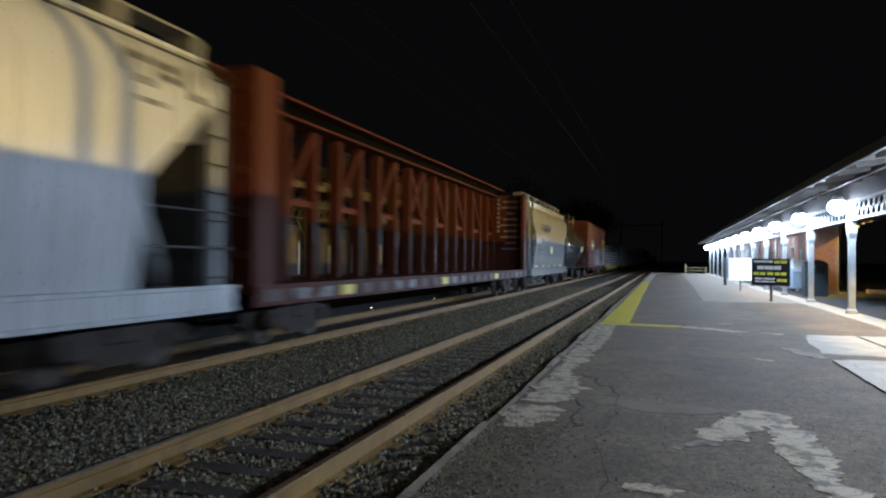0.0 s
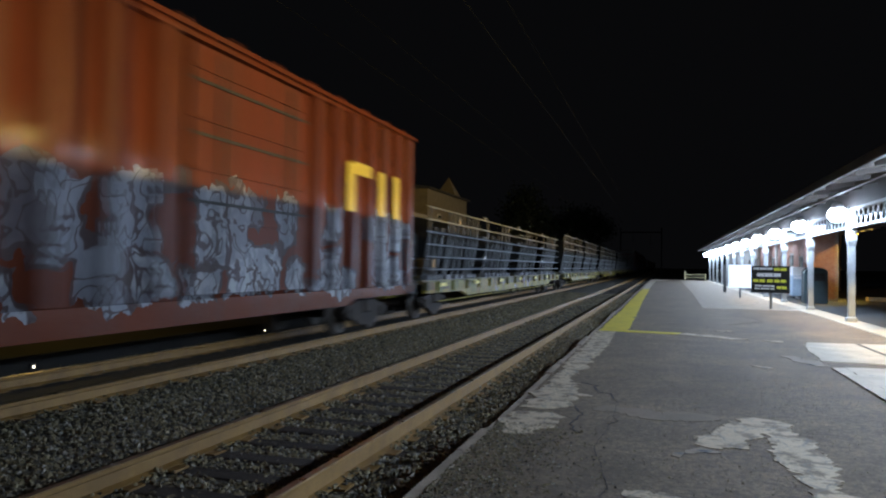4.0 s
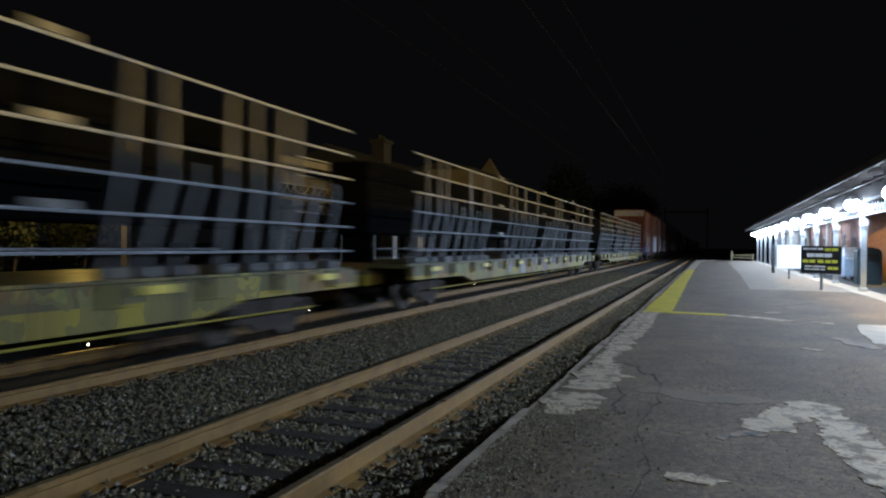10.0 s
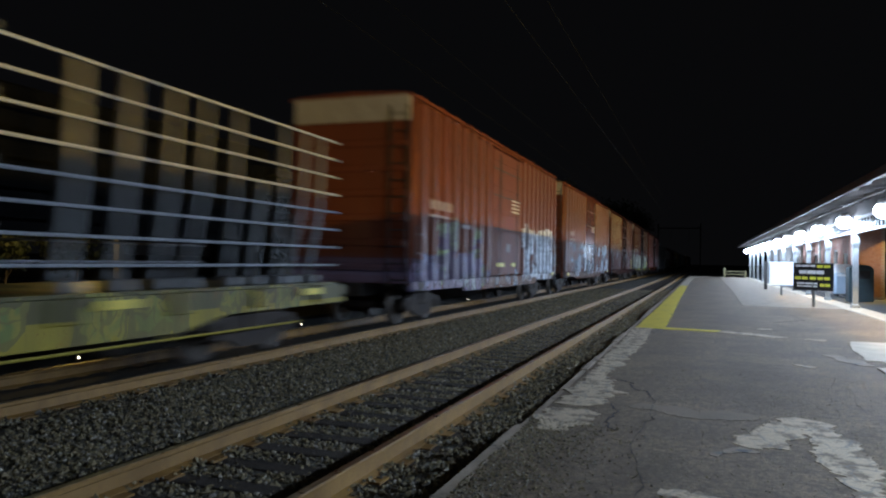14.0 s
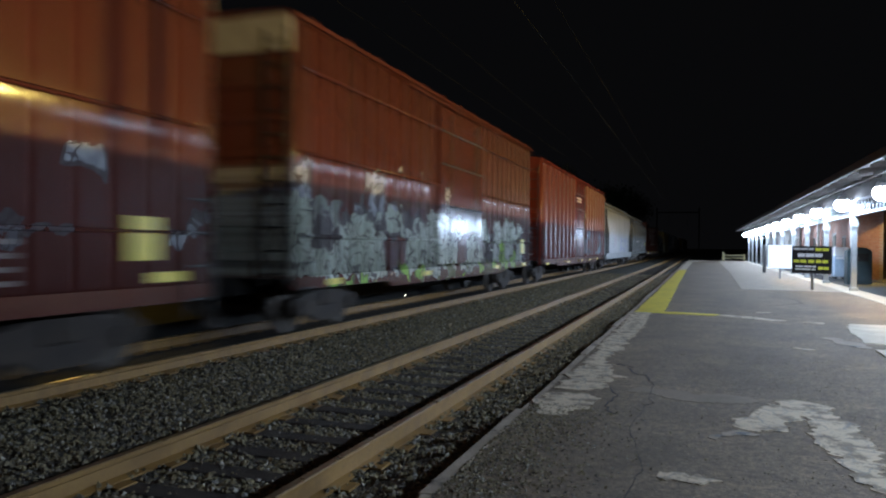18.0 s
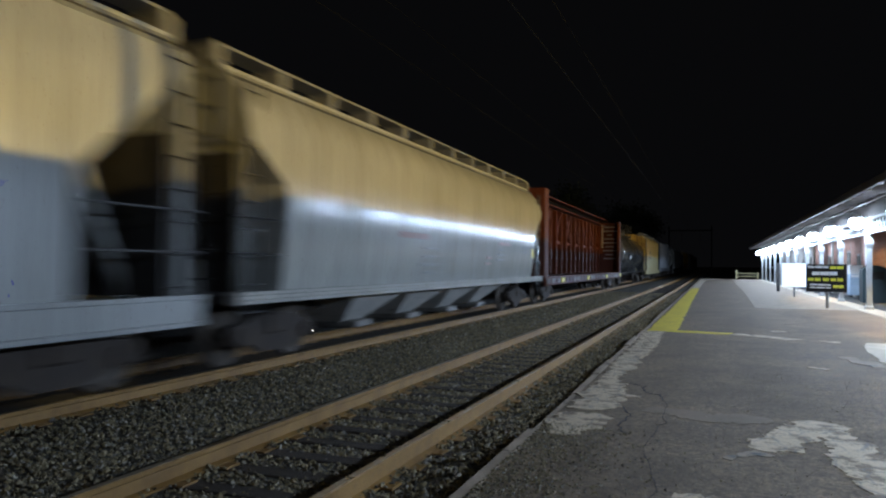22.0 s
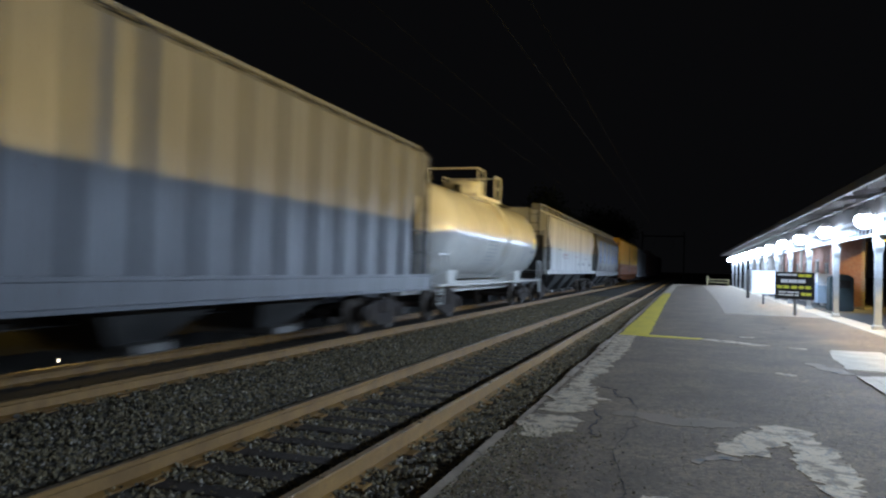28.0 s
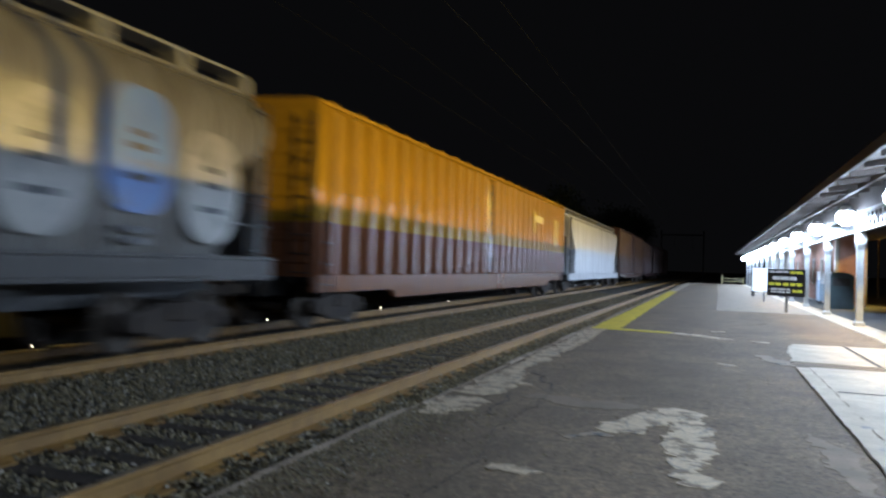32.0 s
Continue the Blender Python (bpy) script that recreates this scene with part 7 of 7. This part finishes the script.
def house(label, place, w, d, h, ridge, windows, chimney=None, gable=None):
    """A house with its long side along y: walls, pitched roof, chimney, gabled dormer and windows on the side of the tracks."""
    ob = thing("house", label, "house", place, "houses across the tracks")
    part("wall", cube(-w / 2, w / 2, -d / 2, d / 2, -0.46, h), CREAM_WALL, ob)
    rf = bmesh.new()
    prism(rf, [(-w / 2 - 0.4, h), (w / 2 + 0.4, h), (w / 2 + 0.4, h + 0.12), (0, ridge), (-w / 2 - 0.4, h + 0.12)], -d / 2 - 0.4, d / 2 + 0.4)
    part("roof", rf, SLATE, ob)
    for y, z, lit in windows:
        fr = part("window", cube(w / 2 - 0.05, w / 2 + 0.04, y - 0.55, y + 0.55, z, z + 1.5, 0.01), TRIM, ob)
        part("pane", cube(w / 2 + 0.03, w / 2 + 0.05, y - 0.45, y + 0.45, z + 0.1, z + 1.4), LIT_PANE if lit else PANE, fr)
    if chimney:
        cy, ct = chimney
        ch = part("chimney", cube(-0.1, 0.9, cy - 0.6, cy + 0.6, h, ct, 0.03), SLATE, ob)
        part("chimney_cap", cube(-0.2, 1.0, cy - 0.75, cy + 0.75, ct, ct + 0.25, 0.03), SLATE, ch)
        for s in (-0.3, 0.3):
            part("chimney_pot", rod(bmesh.new(), (0.4, cy + s, ct + 0.25), (0.4, cy + s, ct + 0.6), 0.14, 10, 0.11), SLATE, ch)
    if gable:
        gy, gw, gt = gable
        g = bmesh.new()
        base = [g.verts.new((x, y, h - 0.1)) for x, y in ((w / 2 + 0.1, gy - gw / 2), (w / 2 + 0.1, gy + gw / 2), (w / 2 + 0.1 - gw, gy + gw / 2), (w / 2 + 0.1 - gw, gy - gw / 2))]
        tip = g.verts.new((w / 2 + 0.1 - gw / 2, gy, gt))
        for i in range(4):
            g.faces.new((base[i], base[(i + 1) % 4], tip))
        g.faces.new(base[::-1])
        bmesh.ops.recalc_face_normals(g, faces=g.faces)
        part("spire", g, CREAM_WALL, ob)
    return ob


house("dingy house with a slate roof and a tall chimney", (-20.5, 46.5, 0.0), 5.0, 14.0, 6.0, 7.6, [(-5, 1.0, True), (-2, 1.0, False), (2, 1.0, True), (5, 1.0, False), (-4, 3.9, False), (3, 3.9, True)], chimney=(-0.2, 8.5))
house("dingy house with a low roof and a small pointed spire", (-20.5, 66.0, 0.0), 5.0, 13.0, 8.05, 8.6, [(-4.5, 1.0, True), (-1, 1.0, False), (3, 1.0, False), (-3, 4.6, False), (4, 4.6, True)], gable=(3.6, 2.4, 10.2))

WHITE_PANE = glow("white_lit_pane", (0.8, 0.9, 1.0), 0.08)
hut = thing("waiting_shelter", "dark waiting shelter with lit glazed doors across the tracks", "shelter", (-13.8, 31.5, 0.0))
part("wall", cube(-2.4, 0.0, -5.0, 5.0, 0.0, 2.9), CREAM_WALL, hut)
part("roof", cube(-2.6, 0.2, -5.2, 5.2, 2.9, 3.05, 0.02), SLATE, hut)
for y, w, h in ((-2.6, 0.5, 2.1), (0.4, 0.6, 2.0), (3.0, 0.5, 2.1)):
    door = part("door", cube(0.0, 0.05, y - w / 2 - 0.08, y + w / 2 + 0.08, 0.0, h + 0.1, 0.01), TRIM, hut)
    part("pane", cube(0.05, 0.06, y - w / 2, y + w / 2, 0.5, h), WHITE_PANE, door)

# bushes and trees in the dark behind the far platform
LEAF = surface("night_leaf", (0.022, 0.032, 0.010), (0.055, 0.06, 0.02), 3, 0.7)
BARK = surface("dark_bark", (0.05, 0.035, 0.025), (0.09, 0.07, 0.05), 4, 0.9, relief=0.6)


def leaves(rng, n, centres, spread, size):
    c = centres[rng.integers(0, len(centres), n)] + rng.normal(0, 1, (n, 3)) * spread
    a = rng.normal(0, 1, (n, 3))
    a /= np.linalg.norm(a, axis=1)[:, None]
    b = np.cross(a, rng.normal(0, 1, (n, 3)))
    b /= np.linalg.norm(b, axis=1)[:, None]
    s = rng.uniform(0.6, 1.2, (n, 1)) * size
    v = np.stack([c - a * s, c + b * s * 0.5, c + a * s, c - b * s * 0.5], 1)
    return v.reshape(-1, 3).tolist(), [tuple(range(4 * i, 4 * i + 4)) for i in range(n)]


def tree(label, place, height, seed, n=2600, size=0.28):
    rng = np.random.default_rng(seed)
    ob = thing("tree", label, "tree", place, "trees in the dark")
    tr_ = bmesh.new()
    rod(tr_, (0, 0, -0.4), (0.1, 0.05, height * 0.45), height * 0.022, 9, height * 0.014)
    rod(tr_, (0.1, 0.05, height * 0.45), (-0.1, 0.2, height * 0.85), height * 0.014, 8, height * 0.004)
    part("trunk", tr_, BARK, ob)
    tips = []
    for i in range(13):
        a = rng.uniform(0, 2 * math.pi)
        z = height * rng.uniform(0.32, 0.7)
        r = height * rng.uniform(0.14, 0.3)
        e = (r * math.cos(a), r * math.sin(a), z + height * rng.uniform(0.08, 0.25))
        part("limb", rod(bmesh.new(), (0.05, 0.05, z), e, height * 0.008, 6, height * 0.002), BARK, ob)
        tips.append(e)
    tips.append((0, 0.1, height * 0.92))
    v, f = leaves(rng, n, np.array(tips), height * 0.065, size)
    me = bpy.data.meshes.new("crown")
    me.from_pydata(v, [], f)
    tagged(part("crown", me, LEAF, ob), kind="stuff")
    return ob


# Unseen rods added above the roof to throw two shadow stripes on the cars.
for py in (13.30, 13.56):
    vent = thing("stripe_rod", "slim dark rod above the canopy roof, added to cast a shadow stripe", "pipe", (6.65, py, 3.84), "vent pipes on the canopy")
    part("shaft", rod(bmesh.new(), (0, 0, 0), (0, 0, 1.0), 0.05, 12), BLACK_STEEL, vent)
    part("rod_tip", rod(bmesh.new(), (0, 0, 1.0), (0, 0, 1.1), 0.055, 12, 0.03), BLACK_STEEL, vent)
for i, (x, y, h) in enumerate(((-17, 104, 13), (-22, 122, 15), (-15, 135, 13), (-24, 150, 16), (-14, 168, 15), (-20, 190, 17), (-14.8, 10.4, 2.6), (-14.3, 12.9, 2.3), (-14.6, 15.3, 2.5), (-15.4, 24.0, 2.4), (-15.2, 26.3, 2.2))):
    tree("dark leafy tree in the night", (x, y, -0.45 if h > 5 else 0.0), h, 40 + i, 2600 if h > 5 else 1500, 0.28 if h > 5 else 0.09)

# overhead wires and a distant portal mast
WIRE = surface("copper_wire", (0.006, 0.006, 0.006), (0.010, 0.010, 0.010), 3, 0.8, 0.0, relief=0)
WIRE.node_tree.nodes["Principled BSDF"].inputs["Specular IOR Level"].default_value = 0.05
for cx, zc in ((TRACK_B, 7.9), (TRACK_A, 7.1), (TRACK_B, 6.75), (TRACK_A, 5.9)):
    wr = thing("overhead_wire", "thin overhead contact wire above a track", "wire", (cx, 0, zc), "overhead wires")
    part("strand", rod(bmesh.new(), (0, -60, 0), (0, 320, 0), 0.006, 5), WIRE, wr)
for py in (190.0,):
    mast = thing("portal_mast", "dark steel catenary portal over the tracks", "mast", (0, py, 0), "catenary portals")
    for x in (-9.0, 1.0 if py > 96 else -12):
        part("column", cube(x - 0.15, x + 0.15, -0.15, 0.15, -0.46, 11.5), BLACK_STEEL, mast)
    part("beam", cube(-9.0, 1.0, -0.12, 0.12, 10.2, 10.5), BLACK_STEEL, mast)
    for cx, zc in ((TRACK_B, 7.9), (TRACK_A, 7.1)):
        part("hanger", rod(bmesh.new(), (cx, 0, zc), (cx, 0, 10.2), 0.03, 6), BLACK_STEEL, mast)

# small lit markers on the face of the far platform's edge
MARKER_GLOW = glow("lit_marker_lens", (1.0, 0.86, 0.62), 9.0)
for y in (2.2, 8.92, 15.7, 22.4, 29.2):
    ob = thing("edge_marker", "small lit marker lamp on the far platform's face", "lamp", (-7.75, y, -0.17), "markers along the far platform")
    part("housing", cube(0.0, 0.03, -0.06, 0.06, -0.05, 0.05, 0.008), BLACK_STEEL, ob)
    bm = bmesh.new()
    bmesh.ops.create_uvsphere(bm, u_segments=12, v_segments=8, radius=0.016)
    bmesh.ops.translate(bm, verts=bm.verts, vec=(0.035, 0, 0))
    part("lens", bm, MARKER_GLOW, ob)


def motions():
    for car in TRAIN:
        x, y, z = car.location
        walk(car, [(t, pose(x, y - s, z)) for t, s in TRAIN_S])


motions()
